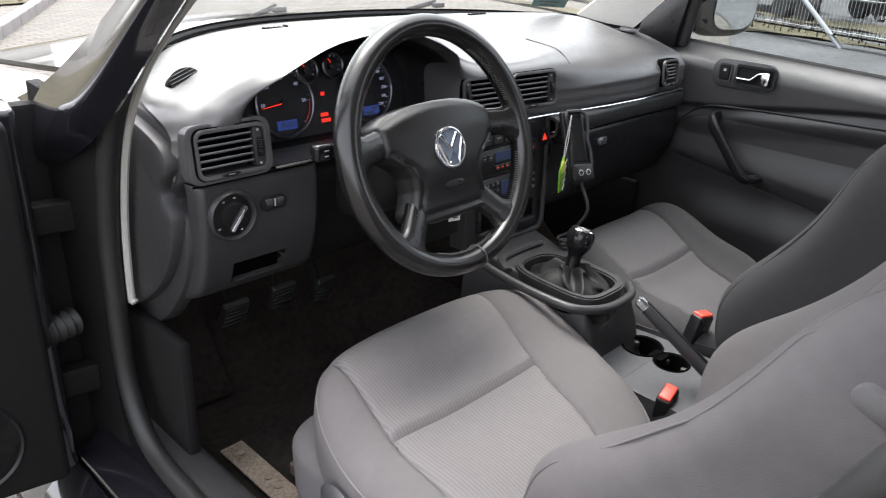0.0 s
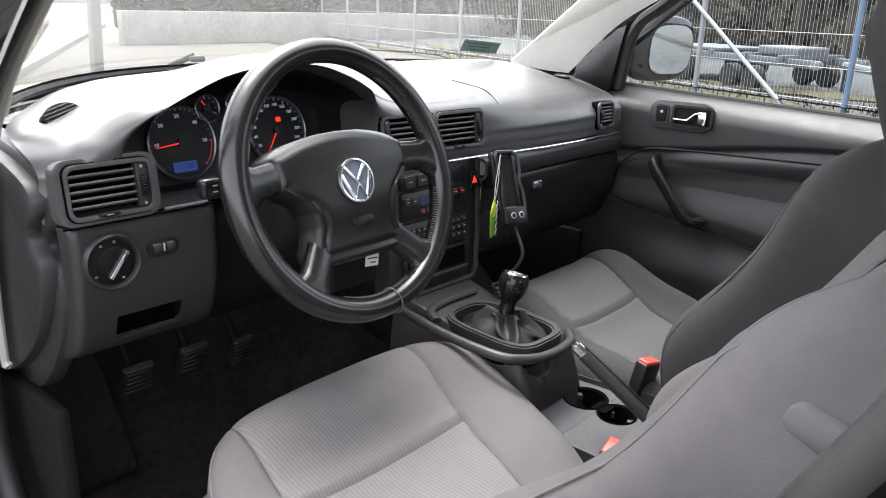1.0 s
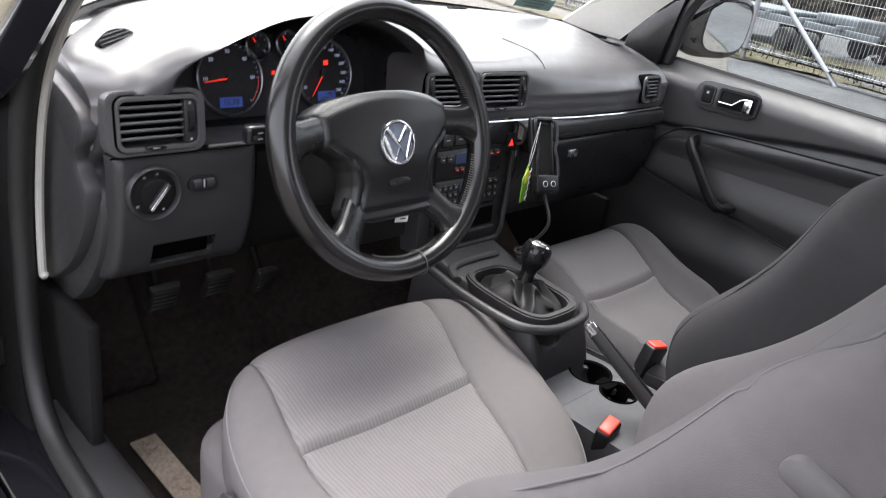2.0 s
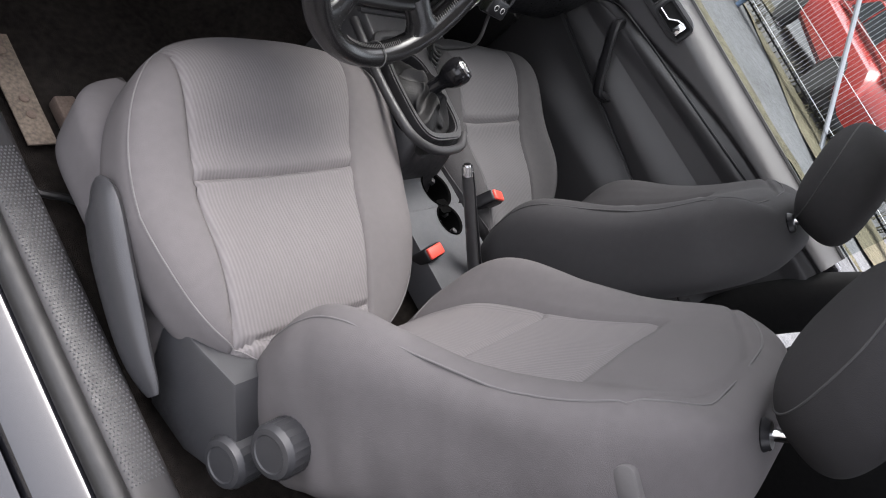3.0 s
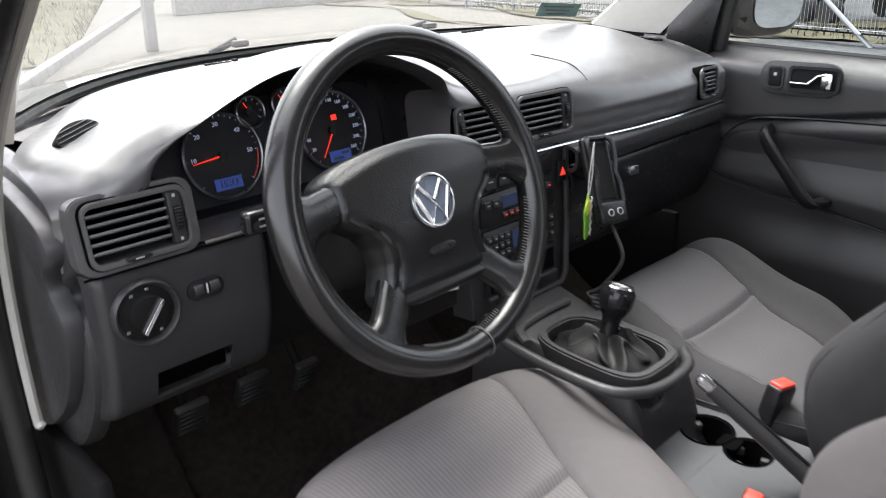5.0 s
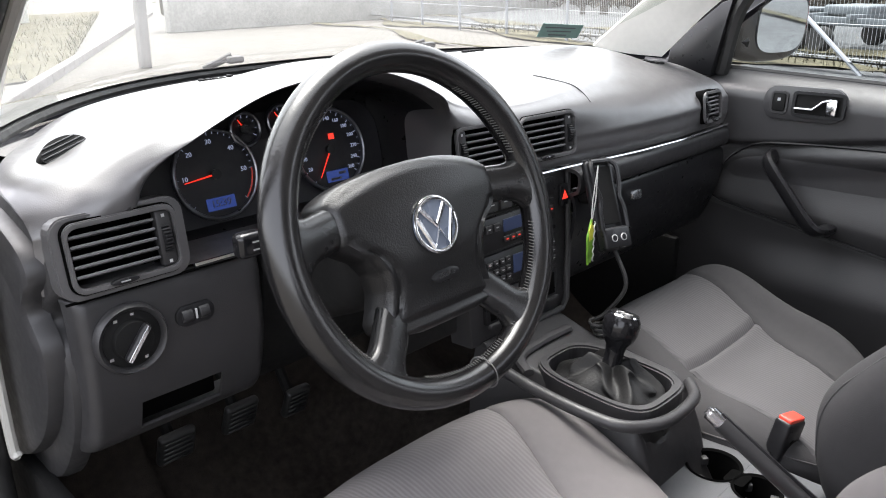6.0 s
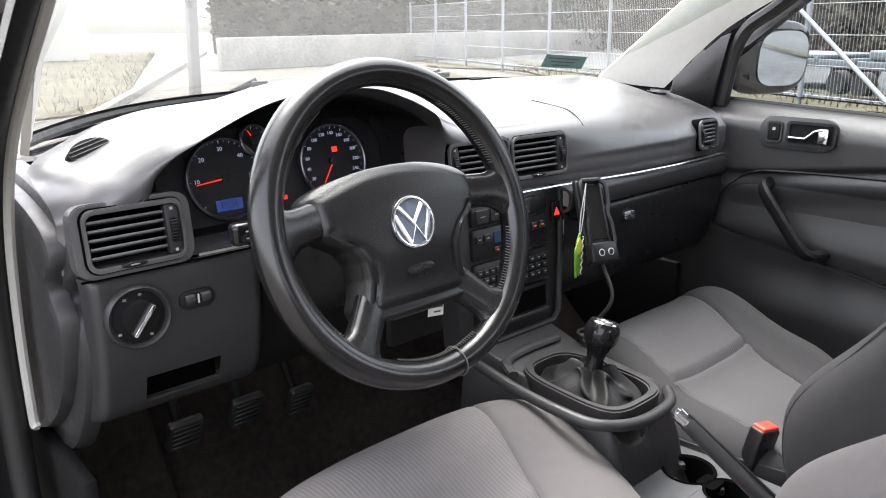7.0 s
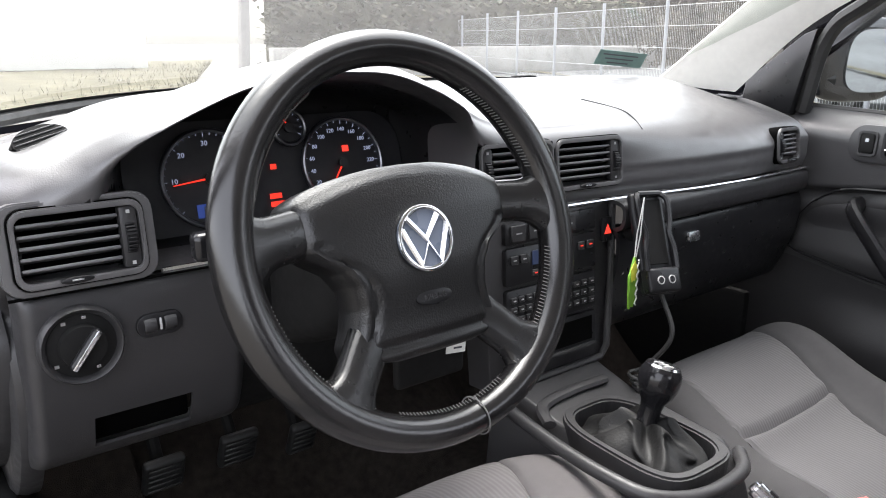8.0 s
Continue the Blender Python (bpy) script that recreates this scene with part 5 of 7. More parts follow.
for ox in (-0.010, 0.010):
    bm = bmesh.new()
    lathe(bm, [(0, -0.006), (0.008, -0.006), (0.0085, -0.004), (0.0085, 0.004), (0.008, 0.006), (0, 0.006)], dm @ Matrix.Translation((ox, 0, 0.0)) @ Matrix.Rotation(radians(90), 4, "Y"), 24)
    part("thumb_wheel", bm, M_PLASTIC, dimmer)
bm = bmesh.new()
box(bm, (0, 0.001, 0.006), (0.0022, 0.012, 0.003), 0.0006, 1, dm)
part("marker", bm, M_WHITE, dimmer)
column = thing("steering_column", (-0.335, 0.14, 0.76), "black steering column shroud with stalk switch", "steering column")


def shroud(n, p):
    return Vector((-0.335 + p.x, 0.140 + p.y, 0.815 + p.z - 0.14 * p.y - 0.30 * p.y * (n.z < 0)))


part("shroud", pillow((0.078, 0.085, 0.062), (0.5, 0.55), shroud, 24, 12)["body"], M_BLACK, column)
bm = bmesh.new()
box(bm, (-0.268, 0.100, 0.735), (0.095, 0.012, 0.085), 0.008, 3)
part("lower_cover", bm, M_BLACK, column)
for sx in (-1, 1):
    bm = bmesh.new()
    base = Vector((-0.335, 0.125, 0.868))
    tip = base + Vector((sx * 0.190, -0.020, 0.020))
    tube(bm, smooth_path([base, base.lerp(tip, 0.5), tip - Vector((sx * 0.035, 0, 0))], 10), lambda t: 0.007 + 0.002 * t, 10)
    st = part("stalk", bm, M_SMOOTH, column, "black control stalk")
    bm = bmesh.new()
    em3 = basis(tip - Vector((sx * 0.022, 0, 0)), (0, 1, 0), (0, 0, 1)) @ Matrix.Rotation(0, 4, "Z")
    box(bm, (0, 0, 0.004 * sx), (0.020, 0.026, 0.030), 0.006, 3, em3)
    box(bm, (0, 0, -0.019 * sx), (0.018, 0.022, 0.014), 0.004, 2, em3)
    part("stalk_end", bm, M_GLOSS, st, "chunky black stalk end")
    bm = bmesh.new()
    for k in range(2):
        box(bm, (-0.0102, -0.004 + 0.008 * k, -0.002), (0.0008, 0.0016, 0.007), 0, 1, em3)
    part("stalk_marks", bm, M_WHITE, st)
# note stuck below the hub: unreadable handwriting as bars
note = thing("paper_label", (-0.235, 0.09, 0.73), "small white paper label with handwriting on the column cover", "label")
nm_ = basis((-0.2350, 0.0925, 0.733), (1, 0, -0.12), (0.12, 0.03, 1))
bm = bmesh.new()
box(bm, (0, 0, 0), (0.028, 0.026, 0.0006), 0, 1, nm_)
part("paper", bm, M_PAPER, note)
bm = bmesh.new()
for k, w in enumerate((0.018, 0.022, 0.012)):
    box(bm, (0.004 - w / 8, 0.007 - 0.007 * k, 0.0005), (w, 0.0022, 0.0003), 0, 1, nm_)
part("written_bars", bm, M_INK, note)
# wheel: airbag mark, seams, stitching
am = wm @ Matrix.Translation((0, -0.058, 0.0092))
bm = bmesh.new()
prism(bm, [(0.021 * math.cos(a), 0.0075 * math.sin(a)) for a in [k * math.tau / 32 for k in range(32)]], am, -0.004, 0.0, 0.001)
tagm = part("airbag_mark", bm, M_SMOOTH, wheel)
lettering("AIRBAG", am @ Matrix.Translation((0, 0, 0.0004)), 0.0078, M_PLASTIC, tagm, "lettering", 0.0005)
for a in (-82,):
    bm = bmesh.new()
    d = Vector((math.cos(radians(a)), math.sin(radians(a)), 0))
    tube(bm, [wm @ (d * (RIM + 0.0193 * math.cos(t)) + Vector((0, 0, 0.0200 * math.sin(t)))) for t in [k * math.tau / 24 for k in range(24)]], 0.0008, 6, True)
    part("rim_seam", bm, M_THREAD, wheel)
bm = bmesh.new()
for a0, a1 in ((-60, -12), (-168, -120), (18, 58), (122, 162), (-112, -68)):
    n = int((a1 - a0) / 1.3)
    for k in range(n):
        a = radians(a0 + (a1 - a0) * k / n)
        d = Vector((math.cos(a), math.sin(a), 0))
        d2 = Vector((math.cos(a + 0.012), math.sin(a + 0.012), 0))
        tube(bm, [wm @ (d * (RIM - 0.0172) + Vector((0, 0, 0.0085))), wm @ (d2 * (RIM - 0.0190) + Vector((0, 0, 0.002)))], 0.00055, 4)
tagged(part("rim_stitching", bm, M_THREAD, wheel, "light grey stitching"), kind="stuff")

# ---- centre stack: radio, climate panel, storage ----
stack = thing("centre_stack", (0.02, 0.2, 0.6), "black centre stack with radio and climate panel", "radio")
km = basis((0.014, 0.184, 0.715), (1, 0, 0), (0, 0.07, 1))
bm = bmesh.new()
prism(bm, [(-0.125, 0.118), (-0.118, -0.120), (0.112, -0.120), (0.131, 0.118)], km, -0.05, -0.004, 0.004)
part("stack_body", bm, M_PLASTIC, stack)
bm = bmesh.new()
tube(bm, [km @ Vector(p) for p in ((0.127, 0.118, 0.0), (0.121, 0.0, 0.002), (0.112, -0.104, 0.002), (0.098, -0.119, 0.002), (-0.10, -0.119, 0.002))], 0.0055, 8)
part("stack_edge", bm, M_PLASTIC, stack)


def unit(name, cy, h, label):
    bm = bmesh.new()
    prism(bm, rounded(0.178, h, 0.004), km @ Matrix.Translation((-0.002, cy, 0)), -0.006, 0.003, 0.001)
    return part(name, bm, M_SMOOTH, stack, label)


def keys(u, cy, row, x0, x1, n, w, h, material=M_PLASTIC, mark=M_WHITE):
    for k in range(n):
        x = x0 + (x1 - x0) * (k + 0.5) / n
        bm = bmesh.new()
        box(bm, (x, cy + row, 0.0045), (w, h, 0.004), 0.0008, 1, km)
        b = part("button", bm, material, u)
        if mark:
            bm = bmesh.new()
            box(bm, (x, cy + row, 0.0068), (w * 0.4, 0.0016, 0.0004), 0, 1, km)
            part("button_mark", bm, mark, b)


sw = unit("switch_panel", 0.098, 0.030, "row of dark switches")
keys(sw, 0.098, 0, -0.085, 0.045, 4, 0.026, 0.022)
bm = bmesh.new()
box(bm, (0.110, 0.078, 0.003), (0.020, 0.036, 0.006), 0.0015, 2, km)
hz = part("hazard_switch", bm, M_SMOOTH, stack, "hazard switch with red triangle")
bm = bmesh.new()
prism(bm, [(-0.0075, -0.0065), (0.0075, -0.0065), (0.0, 0.0078)], km @ Matrix.Translation((0.110, 0.078, -0.002)), 0.006, 0.0088)
part("red_triangle", bm, M_REDDARK, hz, "red triangle")
radio = unit("radio", 0.052, 0.052, "black car radio with blue display")
bm = bmesh.new()
box(bm, (-0.004, 0.060, 0.004), (0.078, 0.020, 0.002), 0.0006, 1, km)
part("radio_display", bm, M_DIMBLUE, radio, "dim blue display")
keys(radio, 0.052, -0.013, -0.045, 0.040, 6, 0.0125, 0.009, M_PLASTIC, M_REDDARK)
keys(radio, 0.052, 0.010, -0.086, -0.050, 2, 0.014, 0.012)
keys(radio, 0.052, 0.010, 0.044, 0.082, 2, 0.014, 0.012, M_PLASTIC, M_REDDARK)
# black bar on the radio face, standing in for the slot's shade
bm = bmesh.new()
box(bm, (0, 0.080, 0.004), (0.12, 0.0035, 0.002), 0.0005, 1, km)
part("cassette_slot", bm, M_BLACK, radio)
clim = unit("climate_panel", -0.008, 0.056, "climate panel with small buttons")
for r in (0.014, 0.0, -0.014):
    keys(clim, -0.008, r, 0.020, 0.084, 4, 0.011, 0.0085)
    keys(clim, -0.008, r, -0.086, -0.030, 4, 0.011, 0.0085)
bm = bmesh.new()
box(bm, (-0.004, -0.006, 0.004), (0.040, 0.030, 0.002), 0.0006, 1, km)
part("climate_display", bm, M_DIMBLUE, clim, "dim blue display")
tray = unit("storage_tray", -0.066, 0.050, "open storage slot")
# flat plate on the tray; its black paints the shade of the opening
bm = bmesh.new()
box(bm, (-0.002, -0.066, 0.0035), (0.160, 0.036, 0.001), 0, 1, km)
part("slot_shade", bm, M_VOID, tray)
bm = bmesh.new()
box(bm, (-0.002, -0.092, 0.004), (0.172, 0.007, 0.008), 0.002, 2, km)
part("ashtray_lip", bm, M_PLASTIC, tray)

# ---- phone cradle, cable, hanging ornament ----
cradle = thing("phone_cradle", (0.15, 0.12, 0.72), "black phone cradle on a bracket beside the radio", "phone holder")
pm = basis((0.154, 0.122, 0.780), (1, -0.22, -0.05), (0.10, 0.40, 1))
bm = bmesh.new()
box(bm, (0, 0, -0.006), (0.058, 0.150, 0.014), 0.006, 3, pm)
part("back_shell", bm, M_SMOOTH, cradle)
bm = bmesh.new()
for sx in (-1, 1):
    tube(bm, smooth_path([pm @ Vector(p) for p in ((sx * 0.020, 0.072, 0.004), (sx * 0.027, 0.060, 0.010), (sx * 0.0255, 0.030, 0.011), (sx * 0.021, 0.012, 0.011), (sx * 0.026, -0.010, 0.011), (sx * 0.027, -0.040, 0.010))], 20), 0.0042, 8)
tube(bm, [pm @ Vector(p) for p in ((-0.020, 0.072, 0.004), (0.020, 0.072, 0.004))], 0.0045, 8)
part("cradle_rim", bm, M_SMOOTH, cradle)
bm = bmesh.new()
box(bm, (0, 0.016, 0.0015), (0.042, 0.095, 0.002), 0.001, 1, pm)
part("cradle_bed", bm, M_BLACK, cradle)
bm = bmesh.new()
box(bm, (0, -0.055, 0.004), (0.058, 0.036, 0.020), 0.005, 3, pm)
foot = part("cradle_foot", bm, M_SMOOTH, cradle)
for ox in (-0.009, 0.011):
    bm = bmesh.new()
    lathe(bm, [(0, 0.0135), (0.0062, 0.0135), (0.0062, 0.0152), (0.0050, 0.0156), (0.0050, 0.0146), (0.0, 0.0146)], pm @ Matrix.Translation((ox, -0.055, 0)), 20)
    k = part("cradle_button", bm, M_WHITE, foot, "round button with white ring")
    bm = bmesh.new()
    disc(bm, pm @ Matrix.Translation((ox, -0.055, 0)), 0.0046, 0.0135, 0.0150, 18)
    box(bm, (ox, -0.055, 0.0155), (0.0014, 0.006, 0.0006), 0, 1, pm)
    part("button_face", bm, M_SMOOTH, k)
bm = bmesh.new()
tube(bm, [pm @ Vector(p) for p in ((0.0, 0.02, -0.010), (-0.005, 0.02, -0.035), (-0.01, 0.03, -0.07))], 0.012, 10)
part("bracket", bm, M_BLACK, cradle)
bm = bmesh.new()
tube(bm, smooth_path([pm @ Vector((0.0, -0.075, 0.0)), (0.135, 0.065, 0.66), (0.115, 0.085, 0.615), (0.105, 0.10, 0.60)], 24), 0.0035, 8)
tube(bm, [Vector((0.105 + 0.011 * math.cos(k * 0.8), 0.10 - 0.0006 * k + 0.011 * math.sin(k * 0.8), 0.598 - 0.0009 * k)) for k in range(34)], 0.0026, 6)
part("coiled_cable", bm, M_RUBBER, cradle, "black coiled cable")
orn = thing("air_freshener", (0.115, 0.115, 0.70), "green and yellow leaf-shaped air freshener on a cord", "air freshener")
fm = basis((0.106, 0.118, 0.728), (1, 0.25, 0), (0.06, 0, 1))
out = []
for k in range(40):
    a = k * math.tau / 40
    r = 1 + 0.10 * math.sin(5 * a) + 0.06 * math.sin(9 * a + 1)
    out.append((0.0125 * r * math.cos(a), 0.036 * r * math.sin(a)))
bm = bmesh.new()
prism(bm, out, fm, -0.0015, 0.0015)
part("leaf_card", bm, M_GREEN, orn)
bm = bmesh.new()
prism(bm, [(x * 0.75 - 0.001, y * 0.40 + 0.019) for x, y in out], fm, 0.001, 0.0022)
part("yellow_field", bm, M_YELLOW, orn)
bm = bmesh.new()
tube(bm, [fm @ Vector((0.010 + 0.003 * math.sin(k * 1.6), 0.034 - 0.0034 * k, 0.0025)) for k in range(21)], 0.0012, 6)
part("white_edge", bm, M_CORD, orn)
bm = bmesh.new()
tube(bm, [fm @ Vector((0, 0.036, 0)), (0.109, 0.118, 0.80), (0.122, 0.120, 0.852)], 0.0009, 5)
tube(bm, [fm @ Vector((0.004, 0.036, 0)), (0.114, 0.116, 0.80), (0.122, 0.120, 0.852)], 0.0009, 5)
part("cord", bm, M_CORD, orn)

# ---- gear lever, cup holders, hand brake ----
BX, BY, BZ = -0.004, 0.002, 0.570
bo = basis((BX, BY, BZ), (1, 0, 0), (0, 1, 0.03))
bm = bmesh.new()
po = [(0.070 * spow(math.cos(a), 0.52) * (1 - 0.08 * math.sin(a)), 0.102 * spow(math.sin(a), 0.62)) for a in [k * math.tau / 48 for k in range(48)]]
pi_ = [(x * 0.82, y * 0.86) for x, y in po]
ring_plate(bm, po, pi_, bo, -0.02, 0.012)
bmesh.ops.bevel(bm, geom=bm.edges[:], offset=0.004, segments=2, affect="EDGES", clamp_overlap=True)
part("lever_well_rim", bm, M_PLASTIC, console, "raised dark plastic rim")
bm = bmesh.new()
tube(bm, smooth_path([(-0.085, 0.085, 0.582), (-0.060, 0.122, 0.586), (0.0, 0.130, 0.588), (0.07, 0.128, 0.588)], 24), 0.009, 8, flat=0.7)
part("front_ridge", bm, M_PLASTIC, console)
bm = bmesh.new()
tube(bm, smooth_path([(-0.100, 0.16, 0.585), (-0.104, 0.06, 0.574), (-0.104, -0.03, 0.570), (-0.088, -0.085, 0.566), (-0.03, -0.112, 0.560), (0.05, -0.108, 0.558), (0.09, -0.08, 0.558)], 40), 0.009, 10)
part("console_shoulder", bm, M_PLASTIC, console)
gear = thing("gear_lever", (0.01, 0.0, 0.57), "gear lever with leather gaiter and chrome-topped knob", "gear lever")
knob = Vector((0.024, 0.000, 0.652))
foot_ = Vector((0.002, 0.004, 0.575))


def gaiter(u, v):
    th = math.tau * u
    c = Vector((BX, BY, BZ - 0.012)).lerp(foot_ + (knob - foot_) * 0.26, v)
    rx, ry = 0.046 * (1 - v) ** 1.05 + 0.012, 0.074 * (1 - v) ** 1.05 + 0.012
    fold = 1 + 0.34 * math.sin(5 * th + 5 * v) * (1 - v) * v * 2.6 + 0.10 * math.sin(9 * th - 11 * v) * (1 - v) * v * 3
    sag = 0.010 * math.sin(math.pi * v)
    return c + Vector((rx * fold * spow(math.cos(th), 0.85), ry * fold * spow(math.sin(th), 0.85), -0.013 * math.sin(5 * th + 2) * v * (1 - v) * 4 + sag))


bm = bmesh.new()
grid(bm, 80, 30, gaiter, True, False)
part("gaiter", bm, mat("soft_black_gaiter_leather", (0.0055, 0.0055, 0.0055), 0.55, var=0.2, scale=12, bump=0.5, bscale=300, dist=0.001, spec=0.3), gear, "creased black leather gaiter")
ax = (knob - foot_).normalized()
km2 = Matrix.Translation(knob) @ ax.to_track_quat("Z", "Y").to_matrix().to_4x4() @ Matrix.Scale(1.10, 4)
bm = bmesh.new()
lathe(bm, [(0.0, -0.070), (0.0155, -0.070), (0.0155, -0.066), (0.0128, -0.063), (0.0125, -0.040), (0.0142, -0.031), (0.0205, -0.022), (0.0240, -0.011), (0.0247, -0.001), (0.0238, 0.006), (0.0208, 0.0112), (0.0, 0.0120)], km2, 36)
kn = part("knob", bm, M_GLOSS, gear, "smooth black leather knob")
bm = bmesh.new()
lathe(bm, [(0.0165, 0.0112), (0.0200, 0.0105), (0.0208, 0.0120), (0.0192, 0.0142), (0.0165, 0.0138)], km2, 36)
part("knob_ring", bm, M_CHROME, kn, "chrome ring")
bm = bmesh.new()
lathe(bm, [(0.0, 0.0118), (0.0163, 0.0118), (0.0150, 0.0136), (0.0, 0.0140)], km2, 36)
part("knob_cap", bm, M_SMOOTH, kn, "glossy black cap with white shift pattern")
for bx in (-0.0075, 0.0, 0.0075):
    bm = bmesh.new()
    box(bm, (bx, 0.0, 0.0141), (0.0022, 0.0150, 0.0006), 0.0002, 1, km2)
    part("shift_mark", bm, M_WHITE, kn)
bm = bmesh.new()
box(bm, (0.0, 0.0, 0.0143), (0.017, 0.0020, 0.0006), 0.0002, 1, km2)
part("shift_mark", bm, M_WHITE, kn)
# cup holders: a panel with two wells
def cup_plate(cx, cy, r, x0, x1, y0, y1):
    n = 48
    outer, inner = [], []
    for k in range(n):
        a = k * math.tau / n + 0.01
        c, d = math.cos(a), math.sin(a)
        t = min(((x1 - cx) / c if c > 0 else (x0 - cx) / c), ((y1 - cy) / d if d > 0 else (y0 - cy) / d))
        outer.append((t * c, t * d))
        inner.append((r * c, r * d))
    bm = bmesh.new()
    m = Matrix.Translation((cx, cy, 0.456))
    ring_plate(bm, outer, inner, m, -0.07, 0.0)
    c = part("cup_panel", bm, M_GREYPL, console, "smooth grey cup-holder panel")
    # well coloured black, so the shade inside it is painted
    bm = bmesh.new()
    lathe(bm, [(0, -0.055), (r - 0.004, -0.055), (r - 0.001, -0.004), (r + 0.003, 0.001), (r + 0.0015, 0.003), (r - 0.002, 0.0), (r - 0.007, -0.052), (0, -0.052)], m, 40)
    w = part("cup_well", bm, M_VOID, c, "cup well in shade black")
    for a in (0.9, 3.0, 5.1):
        bm = bmesh.new()
        box(bm, (r - 0.008, 0, -0.012), (0.012, 0.010, 0.012), 0.002, 2, m @ Matrix.Rotation(a, 4, "Z"))
        part("cup_tab", bm, M_PLASTIC, c)


cup_plate(0.064, -0.142, 0.038, -0.085, 0.122, -0.180, -0.094)
cup_plate(0.052, -0.212, 0.032, -0.085, 0.122, -0.40, -0.1805)
# black patch that paints shade between the two wells
bm = bmesh.new()
prism(bm, rounded(0.034, 0.030, 0.006), Matrix.Translation((0.058, -0.181, 0.456)), -0.01, 0.0008)
part("cup_neck", bm, M_VOID, console)
brake = thing("hand_brake", (0.0, -0.30, 0.48), "black hand brake lever with chrome button", "hand brake")
b0, b1 = Vector((-0.027, -0.184, 0.588)), Vector((0.026, -0.345, 0.455))
bm = bmesh.new()
tube(bm, smooth_path([b1, b1.lerp(b0, 0.3), b1.lerp(b0, 0.6), b0], 16), lambda t: 0.0150 - 0.0020 * t, 14, flat=0.85)
part("grip", bm, M_PLASTIC, brake)
bm = bmesh.new()
d = (b0 - b1).normalized()
tube(bm, [b0, b0 + d * 0.018], 0.0104, 14)
tube(bm, [b0 + d * 0.018, b0 + d * 0.022], 0.0065, 14)
part("release_button", bm, M_CHROME, brake, "chrome button")
bm = bmesh.new()
tube(bm, [b1 + Vector((0.0, 0.0, 0.018)), b0 + Vector((0, 0, 0.012))], 0.003, 6)
part("grip_ridge", bm, M_SMOOTH, brake)

# ---- seat belt buckles ----
def buckle(x, y, z, lean, label):
    t = thing("belt_buckle", (x, y, z - 0.10), label, "seat belt buckle", "belt buckles")
    m = basis((x, y, z), (1, 0.15 * lean, 0.2 * lean), (0.10 * lean, -0.10, 1))
    bm = bmesh.new()
    box(bm, (0, -0.048, 0), (0.045, 0.094, 0.027), 0.005, 3, m)
    part("housing", bm, M_SMOOTH, t)
    bm = bmesh.new()
    box(bm, (0, -0.001, 0), (0.039, 0.010, 0.0215), 0.003, 3, m)
    part("release_button", bm, M_RED, t, "red release button")
    bm = bmesh.new()
    box(bm, (0, -0.120, 0), (0.026, 0.06, 0.010), 0.003, 2, m)
    part("stem", bm, M_BLACK, t)


buckle(-0.070, -0.272, 0.474, 1, "black belt buckle with red button beside the driver seat")
buckle(0.168, -0.205, 0.515, -1, "black belt buckle with red button beside the passenger seat")

# ---- driver-seat side fittings ----
lev = smooth_path([(-0.622, -0.062, 0.425), (-0.634, -0.085, 0.437), (-0.640, -0.16, 0.412), (-0.640, -0.26, 0.378), (-0.634, -0.325, 0.362)], 30)
bm = bmesh.new()
tube(bm, lev, lambda t: 0.026 * (0.45 + 1.1 * math.sin(math.pi * min(1, 0.15 + t * 0.85)) ** 0.7), 14, flat=0.42, up=(1, 0, 0))
part("height_lever", bm, M_SIDEPL, driver_seat, "grey plastic height lever")


bm = bmesh.new()
cover_m = basis((-0.590, -0.34, 0.39), (0, -1, 0), (0, 0, 1))
prism(bm, [(-0.105, 0.030), (-0.060, -0.060), (-0.020, -0.092), (0.060, -0.070), (0.120, -0.020), (0.100, 0.035), (0.030, 0.088), (-0.030, 0.060)], cover_m, -0.05, 0.012, 0.006)
part("side_cover", bm, M_SIDEPL, driver_seat, "angular grey plastic side cover")
for dy_, dz_, lbl in ((-0.446, 0.398, "recliner_dial"), (-0.466, 0.492, "lumbar_dial")):
    m = basis((-0.592, dy_, dz_), (0, -1, 0), (0, 0, 1))
    bm = bmesh.new()
    seg = 48
    prof = [(0.0, -0.02), (0.0355, -0.02), (0.0355, 0.012), (0.032, 0.020), (0.025, 0.0215), (0.023, 0.020), (0.0, 0.021)]
    vs = [[bm.verts.new(m @ Vector(((r + (0.0012 if r > 0.035 and k % 2 else 0)) * math.cos(k * math.tau / seg), (r + (0.0012 if r > 0.035 and k % 2 else 0)) * math.sin(k * math.tau / seg), h))) for k in range(seg)] for r, h in prof]
    for a, b in zip(vs, vs[1:]):
        for k in range(seg):
            bm.faces.new((a[k], a[(k + 1) % seg], b[(k + 1) % seg], b[k]))
    bmesh.ops.remove_doubles(bm, verts=bm.verts[:], dist=1e-6)
    part(lbl, bm, M_SIDEPL, driver_seat, "ribbed grey adjuster dial", sharp=25)
bm = bmesh.new()
clipm = basis((-0.564, -0.664, 0.873), (0, -0.31, 0.95), (0, 0.95, 0.31))
prism(bm, rounded(0.022, 0.048, 0.0105), clipm, -0.014, -0.0035, 0.0015)
part("side_tag", bm, M_SEAM, driver_seat, "small oval airbag tag")

